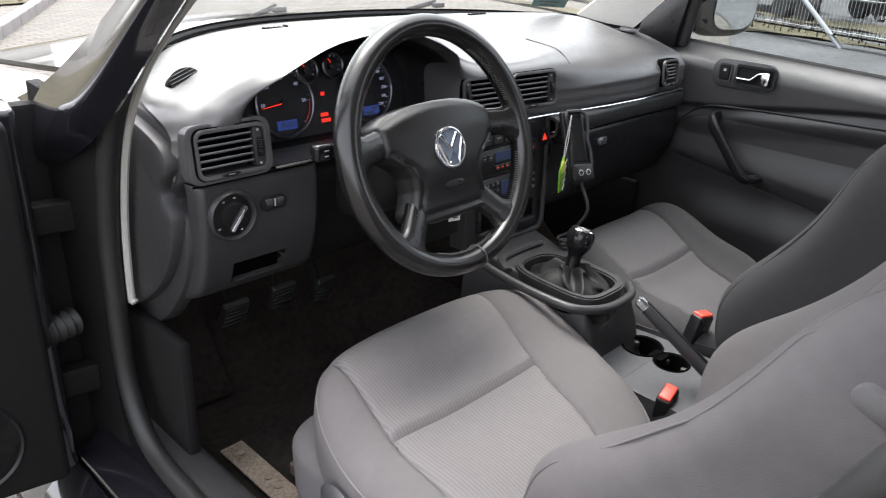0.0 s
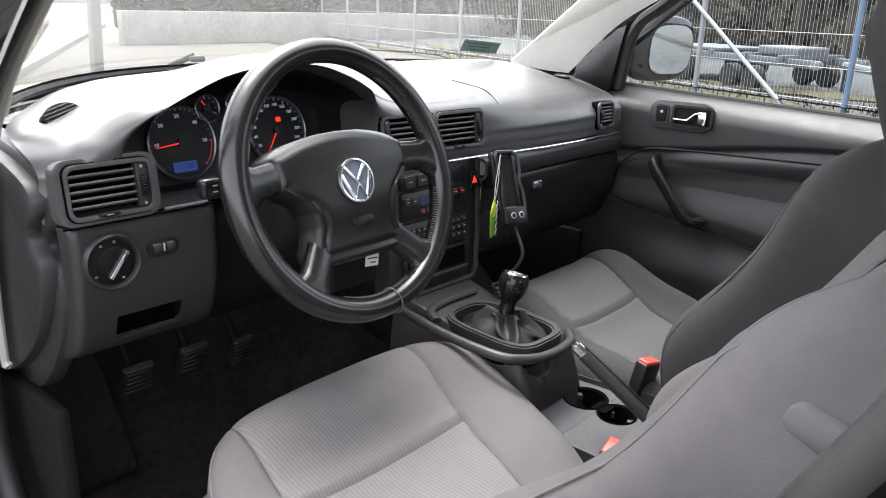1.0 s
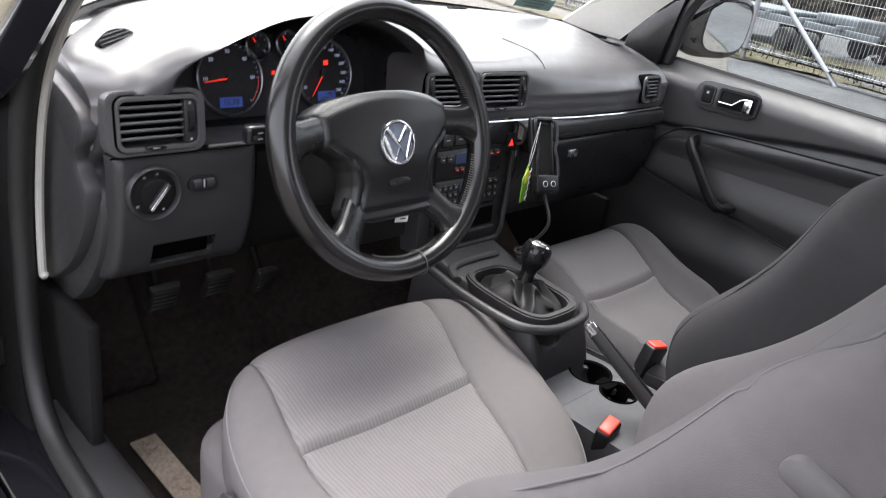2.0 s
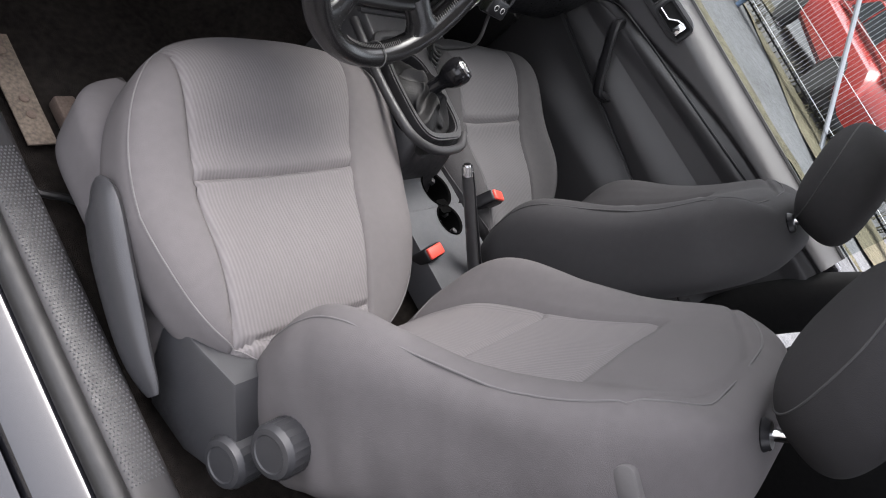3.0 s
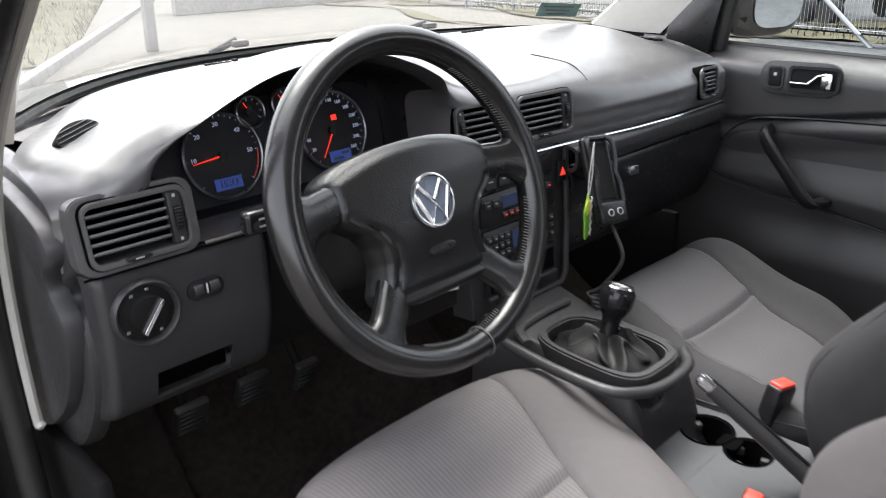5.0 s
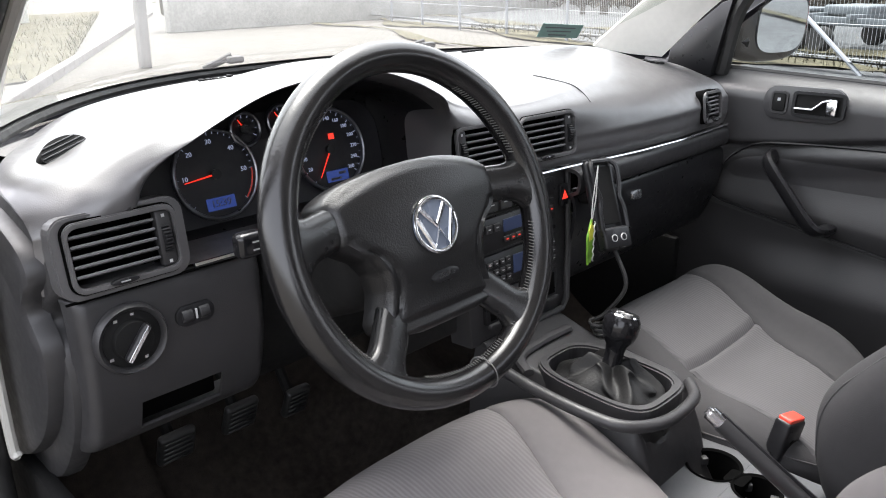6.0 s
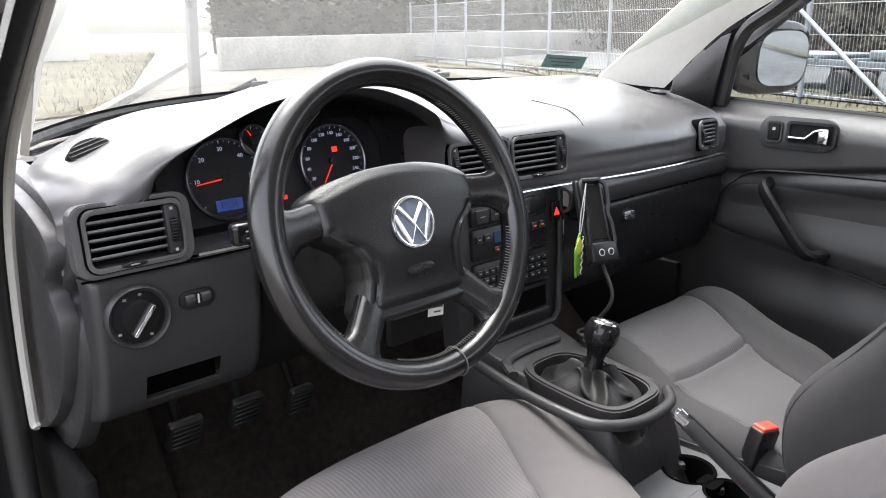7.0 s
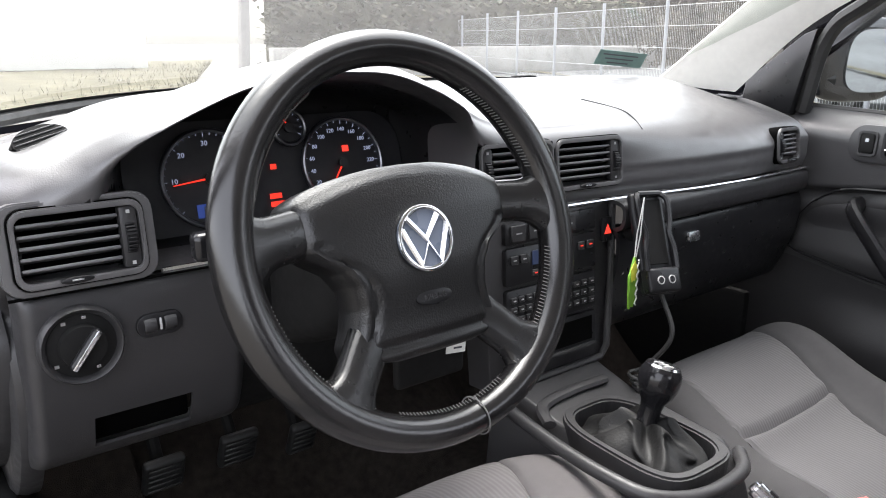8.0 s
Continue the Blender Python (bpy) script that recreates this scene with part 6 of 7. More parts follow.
# ---- floor pieces, pedals ----
plate = thing("floor_plate", (-0.575, 0.21, 0.28), "dusty metal heel plate set in the carpet", "plate")
plm = basis((-0.575, 0.212, 0.288), (1, 0.0, 0.02), (0.03, 1, 0.0))
bm = bmesh.new()
box(bm, (0, 0, 0), (0.046, 0.205, 0.004), 0.0015, 2, plm)
part("plate_sheet", bm, M_PLATE, plate)
for oy in (0.07, -0.02, -0.05):
    bm = bmesh.new()
    lathe(bm, [(0, 0.001), (0.008, 0.001), (0.007, 0.004), (0, 0.0045)], plm @ Matrix.Translation((0.002, oy, 0)), 16)
    part("rivet", bm, M_RUST, plate)
bm = bmesh.new()
tube(bm, smooth_path([(-0.645, 0.30, 0.300), (-0.645, 0.08, 0.298), (-0.625, 0.03, 0.296), (-0.58, 0.01, 0.296), (-0.55, -0.01, 0.292)], 30), 0.006, 8)
tagged(part("floor_mat_edge", bm, M_RUBBER, None), "black rubber edge of the driver floor mat", "mat edge")
for x, z, w, nm in ((-0.47, 0.475, 0.058, "clutch_pedal"), (-0.36, 0.478, 0.058, "brake_pedal"), (-0.255, 0.46, 0.046, "accelerator_pedal")):
    p = thing(nm, (x, 0.47, z), "worn rubber-faced pedal hanging below the dashboard", "pedal", "pedals")
    m = basis((x, 0.455, z), (1, 0, 0), (0, -0.45, 1))
    bm = bmesh.new()
    box(bm, (0, 0, 0), (w, 0.062, 0.016), 0.006, 3, m)
    pad = part("pad", bm, M_RUBBER, p)
    for k in range(5):
        bm = bmesh.new()
        box(bm, (0, -0.022 + 0.011 * k, 0.009), (w * 0.8, 0.004, 0.003), 0.001, 1, m)
        part("rib", bm, M_RUBBER, pad)
    bm = bmesh.new()
    tube(bm, [(x, 0.47, z), (x, 0.52, z + 0.08), (x, 0.50, z + 0.2)], 0.009, 8)
    part("arm", bm, M_BLACK, p)

# ---- windscreen sticker ----
stk = thing("windscreen_sticker", (0.43, 0.44, 1.02), "greenish sticker inside the windscreen corner", "sticker")
sk = basis((0.428, 0.43, 1.0285), (1, 0, -0.08), (0, -0.55, 1))
bm = bmesh.new()
box(bm, (0, 0, 0), (0.135, 0.030, 0.0008), 0, 1, sk)
part("film", bm, M_STICKER, stk)
bm = bmesh.new()
for k in range(3):
    box(bm, (-0.005, 0.007 - 0.008 * k, 0.0006), (0.10 - 0.02 * k, 0.0025, 0.0003), 0, 1, sk)
part("printed_bars", bm, M_INK, stk)

# ---- open driver door ----
ddoor = thing("driver_door", (-0.80, 0.45, 0.3), "open black driver door seen at its hinge edge", "car door")
D0 = Vector((-0.795, 0.47, 0))
dd = Vector((-0.985, 0.17, 0)).normalized()
dn = Vector((-0.17, -0.985, 0)).normalized()


def door_box(name, s0, s1, t0, t1, z0, z1, material, label="", bev=0.012):
    bm = bmesh.new()
    m = Matrix(((dd.x, dn.x, 0, D0.x), (dd.y, dn.y, 0, D0.y), (0, 0, 1, 0), (0, 0, 0, 1)))
    box(bm, ((s0 + s1) / 2, (t0 + t1) / 2, (z0 + z1) / 2), (s1 - s0, t1 - t0, z1 - z0), bev, 3, m)
    return part(name, bm, material, ddoor, label)


door_box("outer_skin", 0.0, 1.02, -0.05, 0.04, 0.29, 0.93, M_PAINT)
door_box("trim_panel", 0.02, 1.0, 0.04, 0.085, 0.31, 0.92, M_BLACK, "near-black trim panel")
for zz in (0.42, 0.72):
    door_box("hinge", -0.06, 0.03, -0.02, 0.012, zz, zz + 0.05, M_BLACK, "oily black hinge", 0.004)
bm = bmesh.new()
tube(bm, [Vector((-0.765, 0.46, 0.56)).lerp(Vector((-0.83, 0.44, 0.56)), k / 14) + Vector((0, 0, 0.0)) for k in range(15)], lambda t: 0.022 + 0.004 * math.cos(t * 60), 14)
part("cable_gaiter", bm, M_RUBBER, ddoor, "ribbed rubber cable gaiter")
bm = bmesh.new()
m = basis(D0 + dd * 0.16 + dn * 0.086 + Vector((0, 0, 0.42)), -dd, (0, 0, 1))
lathe(bm, [(0.0, 0.0), (0.078, 0.0), (0.082, 0.004), (0.085, 0.0)], m, 40)
part("speaker_grille", bm, M_SMOOTH, ddoor)


# ---- outside: yard, kerb, fence, trailer, cars, hedge ----
GZ = -0.10
M_PAVE = mat("pale_concrete_pavers", (0.105, 0.099, 0.089), 0.85, var=0.16, scale=1.2, bump=0.4, bscale=60, spec=0.3, dist=0.004)
nt = M_PAVE.node_tree
bk_, tc_, mx_ = nt.nodes.new("ShaderNodeTexBrick"), nt.nodes.new("ShaderNodeTexCoord"), nt.nodes.new("ShaderNodeMixRGB")
bk_.inputs["Color1"].default_value, bk_.inputs["Color2"].default_value, bk_.inputs["Mortar"].default_value = (0.85, 0.85, 0.85, 1), (1.1, 1.08, 1.05, 1), (0.5, 0.48, 0.45, 1)
bk_.inputs["Scale"].default_value, bk_.inputs["Brick Width"].default_value, bk_.inputs["Row Height"].default_value, bk_.inputs["Mortar Size"].default_value = 1.0, 0.2, 0.1, 0.009
mx_.blend_type = "MULTIPLY"
mx_.inputs[0].default_value = 1.0
nt.links.new(tc_.outputs["Object"], bk_.inputs["Vector"])
nt.links.new([n for n in nt.nodes if n.type == "VECT_MATH"][0].outputs[0], mx_.inputs[1])
nt.links.new(bk_.outputs["Color"], mx_.inputs[2])
nt.links.new(mx_.outputs[0], nt.nodes["Principled BSDF"].inputs["Base Color"])
M_GRAVEL = mat("grey_gravel", (0.085, 0.088, 0.09), 0.95, var=0.45, scale=0.8, bump=1.0, bscale=35, spec=0.2, dist=0.02)
M_GRASS = mat("dry_grass_ground", (0.088, 0.081, 0.055), 1.0, var=0.45, scale=0.7, bump=1.0, bscale=25, spec=0.1, dist=0.03)
M_KERB = mat("concrete_kerb", (0.22, 0.21, 0.20), 0.9, var=0.2, scale=3, bump=0.5, bscale=40)
M_GALV = mat("galvanised_post", (0.30, 0.31, 0.33), 0.45, 0.4, var=0.12, bump=0.1)
M_BLUEP = mat("blue_painted_post", (0.13, 0.19, 0.28), 0.5, var=0.12, bump=0.1)
M_WIRE = mat("fence_wire", (0.42, 0.43, 0.44), 0.5, 0.3, var=0.1, bump=0.0)
M_HEDGE = mat("dark_hedge", (0.085, 0.082, 0.06), 1.0, var=0.5, scale=2, bump=1.0, bscale=12, spec=0.1, dist=0.05)
M_WALL = mat("grey_garden_wall", (0.30, 0.29, 0.27), 0.9, var=0.25, scale=1.2, bump=0.5, bscale=18)
M_REDCAR = mat("red_car_paint", (0.30, 0.024, 0.018), 0.25, var=0.08, bump=0.02, coat=0.5)
M_WHITECAR = mat("white_van_paint", (0.5, 0.5, 0.5), 0.3, var=0.05, bump=0.02, coat=0.4)
M_TYRE = mat("tyre_rubber", (0.025, 0.024, 0.023), 0.9, var=0.2, bump=0.3, bscale=80)
M_TRAILER = mat("weathered_trailer_steel", (0.14, 0.155, 0.165), 0.6, 0.2, var=0.25, scale=3, bump=0.2)
M_DARKGLASS = mat("dark_car_glass", (0.03, 0.035, 0.04), 0.08, var=0.1, bump=0.0)


def fence_x(y):
    return 9.16 + 0.38 * (y - 1.91)


def lot_x(y):
    """Near edge of the gravel: by the car at its side, behind the fence further on."""
    return min(fence_x(y) + 0.4, max(2.6, 2.6 + 2.2 * (y - 1.0))) + 0.15 * math.sin(y * 2.1)


ground = bmesh.new()
grid(ground, 80, 80, lambda u, v: Vector((-150 + 300 * u, -150 + 300 * v, GZ)))
tagged(part("ground", ground, M_PAVE), "pale concrete paved yard", "ground", kind="structure")
# single paving blocks in the stretch before the car
blk = bmesh.new()
box(blk, (0, 0, 0), (0.194, 0.094, 0.02), 0.004, 1)
pm_ = bpy.data.meshes.new("paving_block")
blk.to_mesh(pm_)
blk.free()
pm_.materials.append(mat("pale_paving_block", (0.102, 0.096, 0.086), 0.85, var=0.2, scale=5, bump=0.4, bscale=60, spec=0.3, dist=0.004))
verge = bmesh.new()
grid(verge, 60, 90, lambda u, v: Vector((lot_x(-60 + 120 * v) + 78 * u**2, -60 + 120 * v, GZ + 0.012 + 0.02 * noise.noise(Vector((u * 40, v * 40, 0))))))
tagged(part("gravel_lot", verge, M_GRAVEL), "grey gravel lot behind the fence", "gravel", kind="structure")
lawn = bmesh.new()
grid(lawn, 30, 40, lambda u, v: Vector((3.1 + 0.42 * (30 * v) - 26 * u, 11.3 + 30 * v - 9 * u, GZ + 0.03 + 0.05 * noise.noise(Vector((u * 15, v * 15, 2))))))
tagged(part("dry_lawn", lawn, M_GRASS), "dry yellowish grass strip behind the kerb", "grass", kind="structure")
for nm, off, wid, ph in (("weedy_strip", 0.2, 1.5, 0.0), ("weedy_patch", 2.6, 1.1, 2.0), ("weedy_patch", -1.9, 0.55, 4.0)):
    strip = bmesh.new()
    grid(strip, 8, 90, lambda u, v: Vector((fence_x(-8 + 30 * v) + off + wid * (u - 0.5) * (0.55 + 0.45 * math.sin(v * 33 + ph)) + 0.4 * math.sin(v * 21 + ph), -8 + 30 * v, GZ + 0.035 + 0.03 * noise.noise(Vector((u * 4, v * 60, 4))))))
    tagged(part(nm, strip, M_GRASS), "dry weeds growing in the gravel", "grass", kind="structure")
rng = random.Random(5)
tuft = bmesh.new()
for k in range(2600):
    if k % 2:
        yy = rng.uniform(-2, 14)
        x0, y0 = fence_x(yy) + rng.uniform(0.3, 1.7), yy
    else:
        t, q = rng.random(), rng.random() ** 2
        x0, y0 = 3.1 + 12.6 * t * 0.8 - 5 * q, 11.3 + 30 * t * 0.8 - 2 * q
    h, a = rng.uniform(0.05, 0.22), rng.uniform(0, math.tau)
    w = 0.012
    p = [Vector((x0 + w * math.cos(a), y0 + w * math.sin(a), GZ)), Vector((x0 - w * math.cos(a), y0 - w * math.sin(a), GZ)), Vector((x0 + 0.5 * h * math.sin(a), y0 + 0.4 * h * math.cos(a * 2), GZ + h))]
    tuft.faces.new([tuft.verts.new(v) for v in p])
tagged(part("grass_tufts", tuft, M_GRASS, smooth=False), "scattered dry grass blades", "grass", kind="stuff")
kerb = thing("kerb", (3.0, 11.3, GZ), "pale concrete kerb along the lawn", "kerb", kind="structure")
kb = bmesh.new()
box(kb, (0, 0, 0), (0.14, 0.98, 0.16), 0.02, 2)
kme = bpy.data.meshes.new("kerb_stone")
kb.to_mesh(kme)
kb.free()
kme.materials.append(M_KERB)
kd = Vector((5.328 - 3.023, 15.666 - 11.321, 0)).normalized()
for k in range(-6, 26):
    ob = new("kerb_stone", kme)
    p = Vector((3.023, 11.321, GZ + 0.05)) + kd * k
    ob.parent = kerb
    ob.matrix_parent_inverse = Matrix.Translation((-3.0, -11.3, -GZ))
    ob.matrix_basis = Matrix.Translation(p) @ Matrix.Rotation(-math.atan2(kd.x, kd.y), 4, "Z")

# fence with wire panels on a concrete footing
fence = thing("wire_fence", (10.5, 5, GZ), "galvanised wire-mesh fence on posts", "fence")
ft = bmesh.new()
grid(ft, 2, 2, lambda u, v: Vector((fence_x(-9 + 36 * v) - 0.09 + 0.18 * u, -9 + 36 * v, GZ + 0.16)))
bmesh.ops.solidify(ft, geom=ft.faces[:], thickness=0.25)
part("footing", ft, M_KERB, fence, "low concrete footing")
ys = [1.91 + 2.3 * k for k in range(-5, 11)]
for i, y in enumerate(ys):
    bm = bmesh.new()
    tube(bm, [(fence_x(y), y, GZ), (fence_x(y), y, GZ + 1.9)], 0.035, 10)
    part("post", bm, M_BLUEP if y < 3 else M_GALV, fence)
bm = bmesh.new()
tube(bm, [(fence_x(2.62) - 0.05, 2.62, GZ), (fence_x(4.85) - 0.05, 4.85, GZ + 1.72)], 0.03, 8)
part("brace", bm, M_GALV, fence, "slanting galvanised brace")
bm = bmesh.new()
tube(bm, [(fence_x(-0.22) - 0.05, -0.22, GZ), (fence_x(1.85) - 0.05, 1.85, GZ + 1.85)], 0.03, 8)
part("brace", bm, M_GALV, fence, "slanting galvanised brace")
for y0 in ys[:-1]:
    bm = bmesh.new()
    n = 44
    for k in range(1, n):
        y = y0 + 2.3 * k / n
        x = fence_x(y)
        vs = [bm.verts.new((x + dx, y + dy, GZ + z)) for z in (0.16, 1.78) for dx, dy in ((0.0022, 0), (-0.0011, 0.0019), (-0.0011, -0.0019))]
        for a, b in ((0, 1), (1, 2), (2, 0)):
            bm.faces.new((vs[a], vs[b], vs[b + 3], vs[a + 3]))
    for z in (0.2, 0.6, 1.0, 1.4, 1.76):
        tube(bm, [(fence_x(y0), y0, GZ + z), (fence_x(y0 + 2.3), y0 + 2.3, GZ + z)], 0.004, 4)
    part("mesh_panel", bm, M_WIRE, fence)


def wheel_part(parent, c, axis, r, w):
    m = Matrix.Translation(c) @ Vector(axis).to_track_quat("Z", "Y").to_matrix().to_4x4()
    bm = bmesh.new()
    lathe(bm, [(r * 0.62, -w / 2), (r * 0.92, -w / 2), (r, -w / 3), (r, w / 3), (r * 0.92, w / 2), (r * 0.62, w / 2)], m, 28)
    t = part("wheel", bm, M_TYRE, parent)
    bm = bmesh.new()
    lathe(bm, [(0, -w * 0.3), (r * 0.63, -w * 0.42), (r * 0.63, w * 0.42), (r * 0.2, w * 0.2), (0, w * 0.3)], m, 20)
    part("rim", bm, M_GALV, t)


trailer = thing("flatbed_trailer", (12.0, 4.0, GZ), "weathered grey flatbed trailer parked behind the fence", "trailer")
ta, tb = Vector((14.15, 6.5, 0)), Vector((12.5, 2.9, 0))
td = (tb - ta).normalized()
tn = Vector((td.y, -td.x, 0))
for off in (-0.75, 0.75):
    bm = bmesh.new()
    a, b = ta + tn * off + Vector((0, 0, 0.40)), tb + tn * off * 0.7 + Vector((0, 0, 0.36))
    box(bm, (0, 0, 0), ((b - a).length, 0.08, 0.13), 0.01, 2, basis((a + b) / 2, b - a, (0, 0, 1)) @ Matrix.Rotation(radians(-90), 4, "X"))
    part("side_beam", bm, M_TRAILER, trailer)
for s in (0.1, 0.9, 1.7, 2.5, 3.3):
    bm = bmesh.new()
    box(bm, (0, 0, 0), (0.10, 1.4, 0.08), 0.01, 2, basis(ta + td * s + Vector((0, 0, 0.44)), td, tn))
    part("cross_member", bm, M_TRAILER, trailer)
bm = bmesh.new()
box(bm, (0, 0, 0), (1.7, 1.3, 0.05), 0.01, 2, basis(ta + td * 1.0 + Vector((0, 0, 0.49)), td, tn))
part("deck", bm, M_TRAILER, trailer)
bm = bmesh.new()
box(bm, (0, 0, 0), (0.9, 0.7, 0.16), 0.04, 3, basis(ta + td * 2.9 + Vector((0, 0, 0.52)), td, tn))
part("load_cradle", bm, M_TRAILER, trailer, "weathered grey steel cradle")
for s, r in ((0.75, 0.27), (1.25, 0.27), (2.45, 0.20), (2.95, 0.20)):
    for off in (-0.85, 0.85):
        wheel_part(trailer, ta + td * s + tn * off + Vector((0, 0, GZ + r)), tn, r, 0.2)
for s in (3.9,):
    bm = bmesh.new()
    p = ta + td * s - tn * 0.15
    tube(bm, [p + Vector((0, 0, GZ)), p + Vector((0, 0, 0.42))], 0.05, 8)
    part("jack_leg", bm, M_TYRE, trailer)
bm = bmesh.new()
tube(bm, [tb + Vector((0, 0, 0.36)), tb + td * 1.2 + Vector((0, 0, 0.26))], 0.06, 8)
part("drawbar", bm, M_TRAILER, trailer)


def parked_car(c, yaw, paint, label, ln=3.7):
    """A small hatchback: body with wheel arches, glasshouse, wheels, lamps."""
    t = thing("parked_car", (c[0], c[1], GZ), label, "car", "parked cars")
    m = Matrix.Translation((c[0], c[1], GZ)) @ Matrix.Rotation(yaw, 4, "Z")
    lower = [(-ln / 2, 0.45), (-ln / 2 + 0.05, 0.75), (-ln / 2 + 0.9, 0.88), (ln / 2 - 0.4, 0.92), (ln / 2, 0.80), (ln / 2, 0.35), (-ln / 2 + 0.1, 0.25)]
    bm = bmesh.new()
    grid(bm, 30, 16, lambda u, v: m @ Vector((-ln / 2 + ln * u, 0.80 * spow(math.cos(math.tau * v), 0.45) * (1 - 0.12 * (2 * abs(u - 0.5)) ** 4), 0.26 + (0.30 + 0.31 * (sstep(0.0, 0.1, u) * sstep(1.0, 0.94, u)) + 0.05 * u) * (0.5 + 0.5 * spow(math.sin(math.tau * v), 0.5)))), False, True)
    bmesh.ops.holes_fill(bm, edges=bm.edges[:], sides=0)
    part("body", bm, paint, t)
    bm = bmesh.new()
    grid(bm, 20, 16, lambda u, v: m @ Vector((-ln * 0.22 + ln * 0.68 * u, 0.66 * spow(math.cos(math.tau * v), 0.4) * (1 - 0.08 * (2 * abs(u - 0.5)) ** 3), 0.85 + 0.52 * sstep(-0.05, 0.38, u) * sstep(1.06, 0.84, u) * (0.5 + 0.5 * spow(math.sin(math.tau * v), 0.4)))), False, True)
    bmesh.ops.holes_fill(bm, edges=bm.edges[:], sides=0)
    part("cabin", bm, paint, t)
    for sy in (-1, 1):
        for x0, x1 in ((-0.10, 0.34), (0.40, 1.05)):
            bm = bmesh.new()
            prism(bm, [(x0 + (0.20 if x0 < 0 else 0), 0.30), (x1, 0.30), (x1 + (0.0 if x0 < 0 else 0.08), 0.0), (x0 - (0.22 if x0 < 0 else 0.0), 0.0)], m @ basis((0, sy * 0.665, 0.97), (1, 0, 0), (0, -sy * 0.04, 1)), -0.004, 0.006 if sy < 0 else 0.004)
            part("side_window", bm, M_DARKGLASS, t)
        for wx in (-ln * 0.33, ln * 0.33):
            wheel_part(t, m @ Vector((wx, sy * 0.74, 0.29)), m.to_3x3() @ Vector((0, sy, 0)), 0.29, 0.18)
            bm = bmesh.new()
            tube(bm, [m @ Vector((wx + 0.33 * math.cos(a), sy * 0.79, 0.29 + 0.33 * math.sin(a))) for a in [math.pi * k / 14 for k in range(15)]], 0.035, 8)
            part("wheel_arch", bm, M_TYRE, t)
        bm = bmesh.new()
        box(bm, (-ln / 2 + 0.06, sy * 0.58, 0.62), (0.08, 0.24, 0.12), 0.03, 2, m)
        part("headlight", bm, M_GALV, t)
    return t


parked_car((10.9, 0.62), radians(31.5 + 180), M_REDCAR, "small red hatchback parked behind the fence", 4.0)
parked_car((15.8, -3.0), radians(70), M_WHITECAR, "white car parked behind the fence", 3.8)

# hedge on a wall at the far side, bare trees behind, a leaning gatepost
wall = bmesh.new()
box(wall, (17.5, 20.0, GZ + 0.45), (17, 0.3, 0.9), 0.03, 2)
tagged(part("garden_wall", wall, M_WALL), "grey garden wall at the far side of the yard", "wall", kind="structure")
rng = random.Random(11)
hedge = bmesh.new()
for k in range(5200):
    c = Vector((rng.uniform(9.2, 26), 20.8 + rng.uniform(-0.5, 0.6), GZ + 0.75 + 1.9 * rng.random() ** 1.2))
    s, a, b = rng.uniform(0.05, 0.16), rng.uniform(0, math.tau), rng.uniform(-0.8, 0.8)
    r = Euler((b, b * 0.7, a)).to_matrix()
    hedge.faces.new([hedge.verts.new(c + r @ Vector(p)) for p in ((-s, -s * 0.4, 0), (s, -s * 0.4, 0), (s * 0.8, s * 0.5, 0), (-s * 0.8, s * 0.5, 0))])
box(hedge, (17.6, 21.0, GZ + 1.5), (16.4, 0.5, 2.2), 0.1, 2)
tagged(part("hedge", hedge, M_HEDGE, smooth=False), "dark untrimmed hedge above the wall", "hedge", kind="stuff")
house = thing("white_building", (3.5, 33, GZ), "pale rendered building beyond the lawn", "building")
bm = bmesh.new()
box(bm, (3.5, 33.0, GZ + 2.0), (11.0, 4.0, 4.0), 0.05, 2)
part("wall", bm, mat("pale_render", (0.62, 0.60, 0.56), 0.9, var=0.08, scale=0.8, bump=0.3, bscale=30), house)
bm = bmesh.new()
prism(bm, [(-2.4, 0), (2.4, 0), (0, 1.4)], basis((9.2, 33.0, GZ + 4.0), (0, 1, 0), (0, 0, 1)), -11.4, 0.2)
part("roof", bm, M_WALL, house)
post = thing("gate_post", (4.5, 11.6, GZ), "pale leaning concrete gate post", "post")
bm = bmesh.new()
box(bm, (0, 0, 0.9), (0.16, 0.16, 1.8), 0.02, 2, Matrix.Translation((4.5, 11.6, GZ)) @ Matrix.Rotation(radians(3), 4, "Y"))
part("shaft", bm, M_KERB, post)
woods = bmesh.new()
for k in range(560):
    x, y = rng.uniform(16, 60), rng.uniform(-30, 45)
    if x < 18 + 0.2 * abs(y):
        x += 14
    if k % 3 == 0:
        x, y = rng.uniform(-8, 45), rng.uniform(-44, -28)
    h, r = rng.uniform(5, 11), rng.uniform(0.06, 0.16)
    tube(woods, [(x, y, GZ), (x + rng.uniform(-0.4, 0.4), y, GZ + h * 0.5), (x + rng.uniform(-0.8, 0.8), y, GZ + h)], lambda t: r * (1 - 0.8 * t), 5)
    for j in range(6):
        z0, a = rng.uniform(0.3, 0.9) * h, rng.uniform(0, math.tau)
        q = Vector((math.cos(a), math.sin(a), 0.9)) * rng.uniform(0.6, 1.8)
        tube(woods, [Vector((x, y, GZ + z0)), Vector((x, y, GZ + z0)) + q], 0.02, 3)
tagged(part("bare_woods", woods, mat("bare_bark", (0.045, 0.037, 0.03), 0.95, var=0.3, bump=0.3), smooth=False), "bare brown trees beyond the gravel lot", "trees", kind="stuff")
bank = bmesh.new()


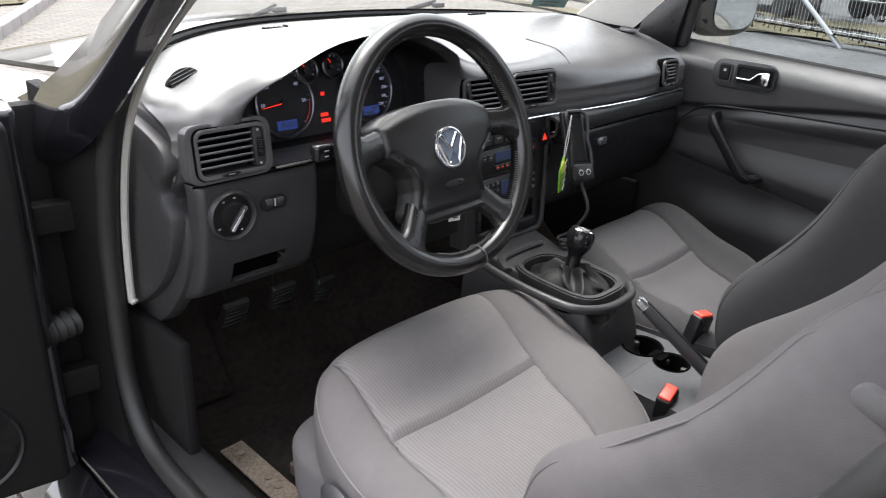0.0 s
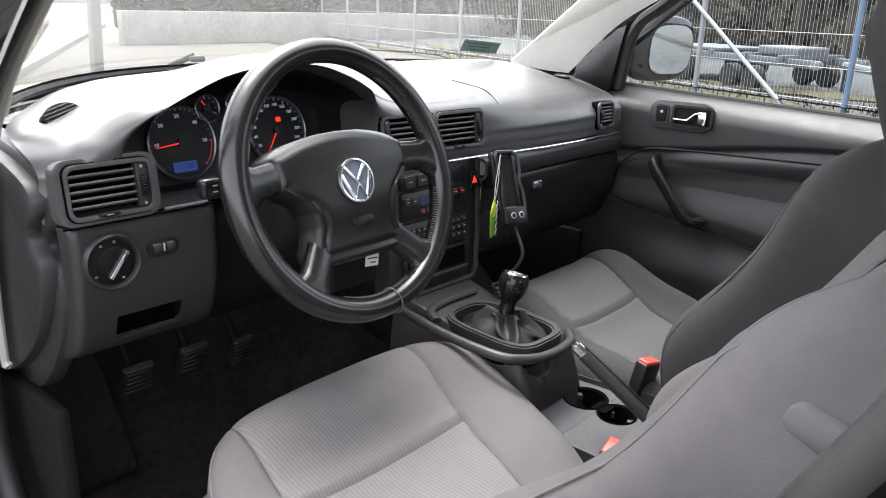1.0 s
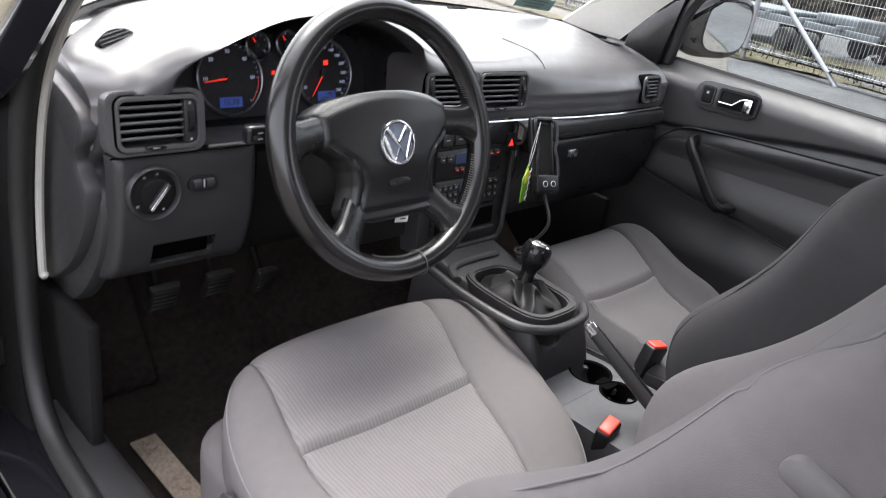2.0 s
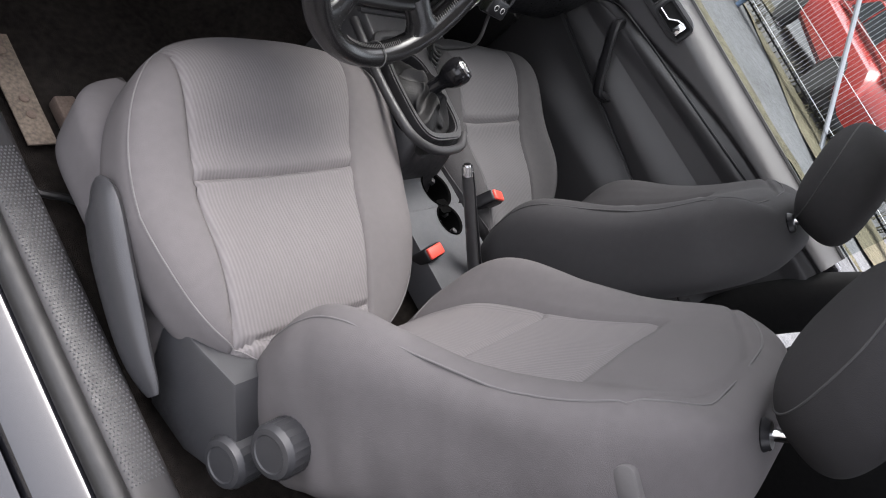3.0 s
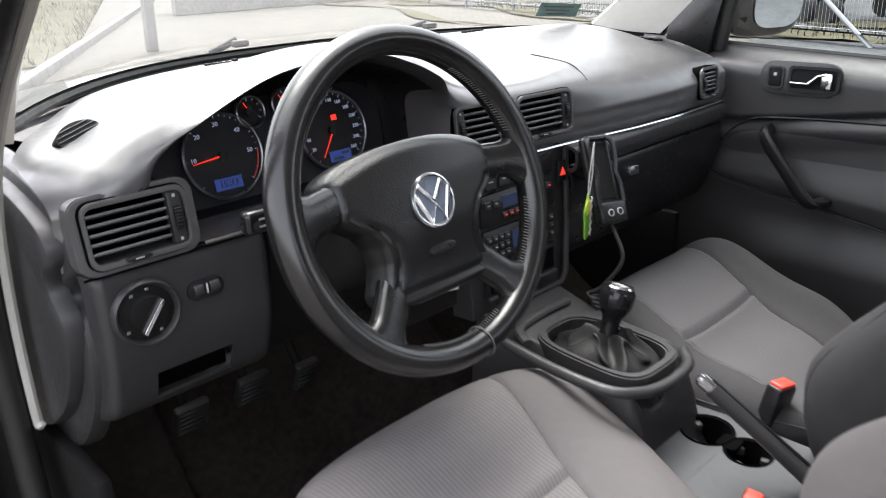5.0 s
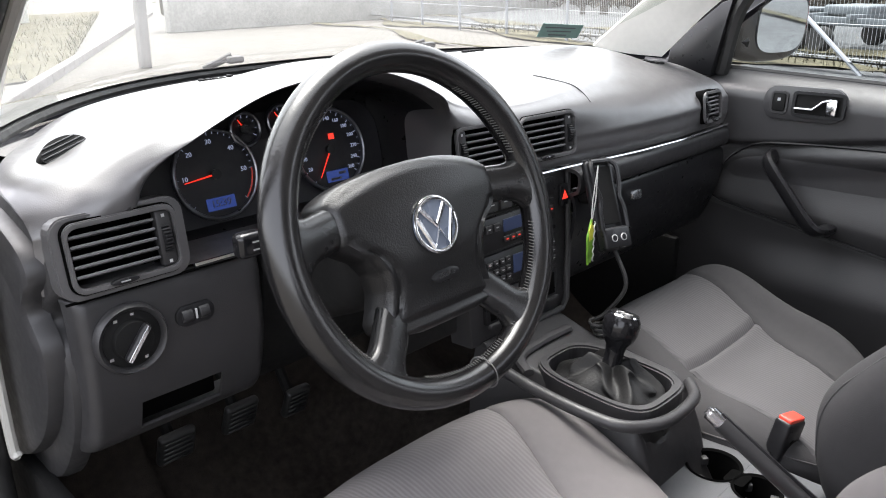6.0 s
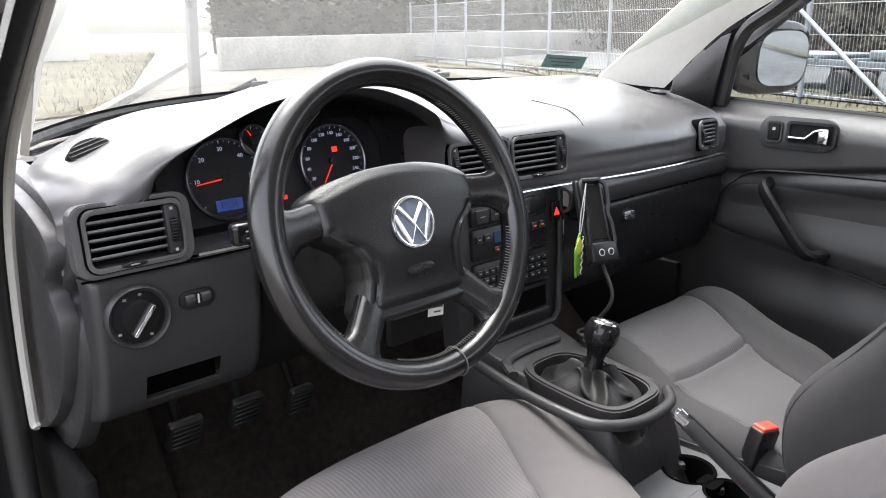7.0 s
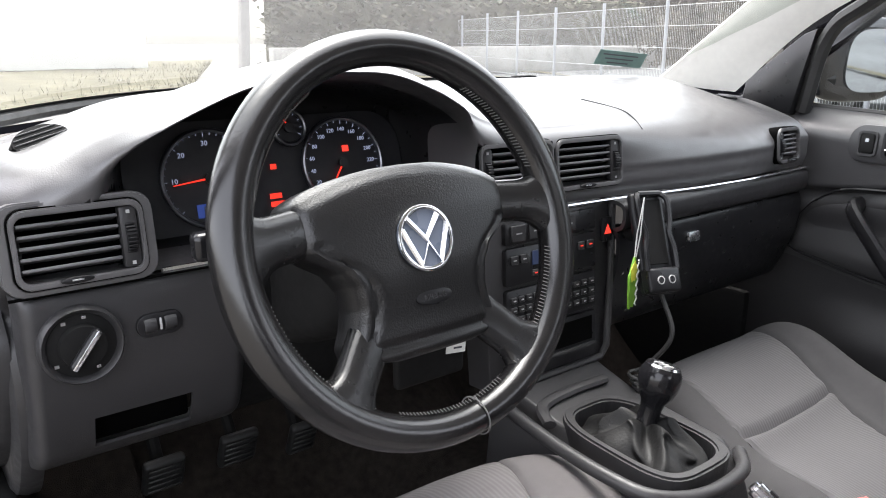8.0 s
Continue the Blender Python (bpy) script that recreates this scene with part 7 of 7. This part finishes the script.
def bank_pt(u, v):
    """A dense wooded edge that runs round the lot, with an uneven top."""
    s = -46 + 118 * u
    base = Vector((24 + 0.22 * abs(s), s, GZ)) if s > -32 else Vector((31 - 3.2 * (-32 - s), -33.0, GZ))
    h = 7.5 + 2.5 * noise.noise(Vector((s * 0.35, 0, 1))) + 1.5 * noise.noise(Vector((s * 1.7, 3, 1)))
    wob = 1.2 * noise.noise(Vector((s * 0.8, v * 9, 7)))
    return base + Vector((wob + 1.5 * v, wob * 0.5, h * v))


grid(bank, 260, 26, bank_pt)
tagged(part("wooded_bank", bank, mat("dark_bare_thicket", (0.052, 0.046, 0.038), 1.0, var=0.40, scale=2.6, bump=0.6, bscale=6, spec=0.05, dist=0.2), smooth=False), "dark bare thicket round the lot", "trees", kind="stuff")
brush = bmesh.new()
for k in range(9000):
    y = rng.uniform(-32, 40)
    c = Vector((19 + 0.25 * abs(y) + rng.uniform(0, 3), y, 0)) if k % 3 else Vector((rng.uniform(-8, 30), -27 - rng.uniform(0, 3), 0))
    c += Vector((0, 0, GZ + 0.2 + 2.2 * rng.random() ** 1.5))
    s, a, b = rng.uniform(0.08, 0.3), rng.uniform(0, math.tau), rng.uniform(-1, 1)
    r = Euler((1.2 + b * 0.4, b, a)).to_matrix()
    brush.faces.new([brush.verts.new(c + r @ Vector(p)) for p in ((-s, -s * 0.3, 0), (s, -s * 0.2, 0), (s * 0.4, s * 0.5, 0))])
tagged(part("undergrowth", brush, mat("dry_brush", (0.05, 0.042, 0.03), 1.0, var=0.4, bump=0.3), smooth=False), "dry brown undergrowth before the trees", "undergrowth", kind="stuff")
# paving blocks, the stretch that the windscreen and the doorway show
paving = thing("paving", (-1.2, 0.2, GZ), "pale concrete paving blocks", "paving", kind="structure")
count = 0
for i in range(9):
    for j in range(33):
        ob = new("paving_block", pm_)
        ob.parent = paving
        ob.matrix_parent_inverse = Matrix.Translation((1.2, -0.2, -GZ))
        ob.matrix_basis = Matrix.Translation((-2.1 + 0.2 * i + 0.1 * (j % 2), -0.9 + 0.1 * j, GZ + 0.001 + 0.0015 * rng.random()))
        count += 1
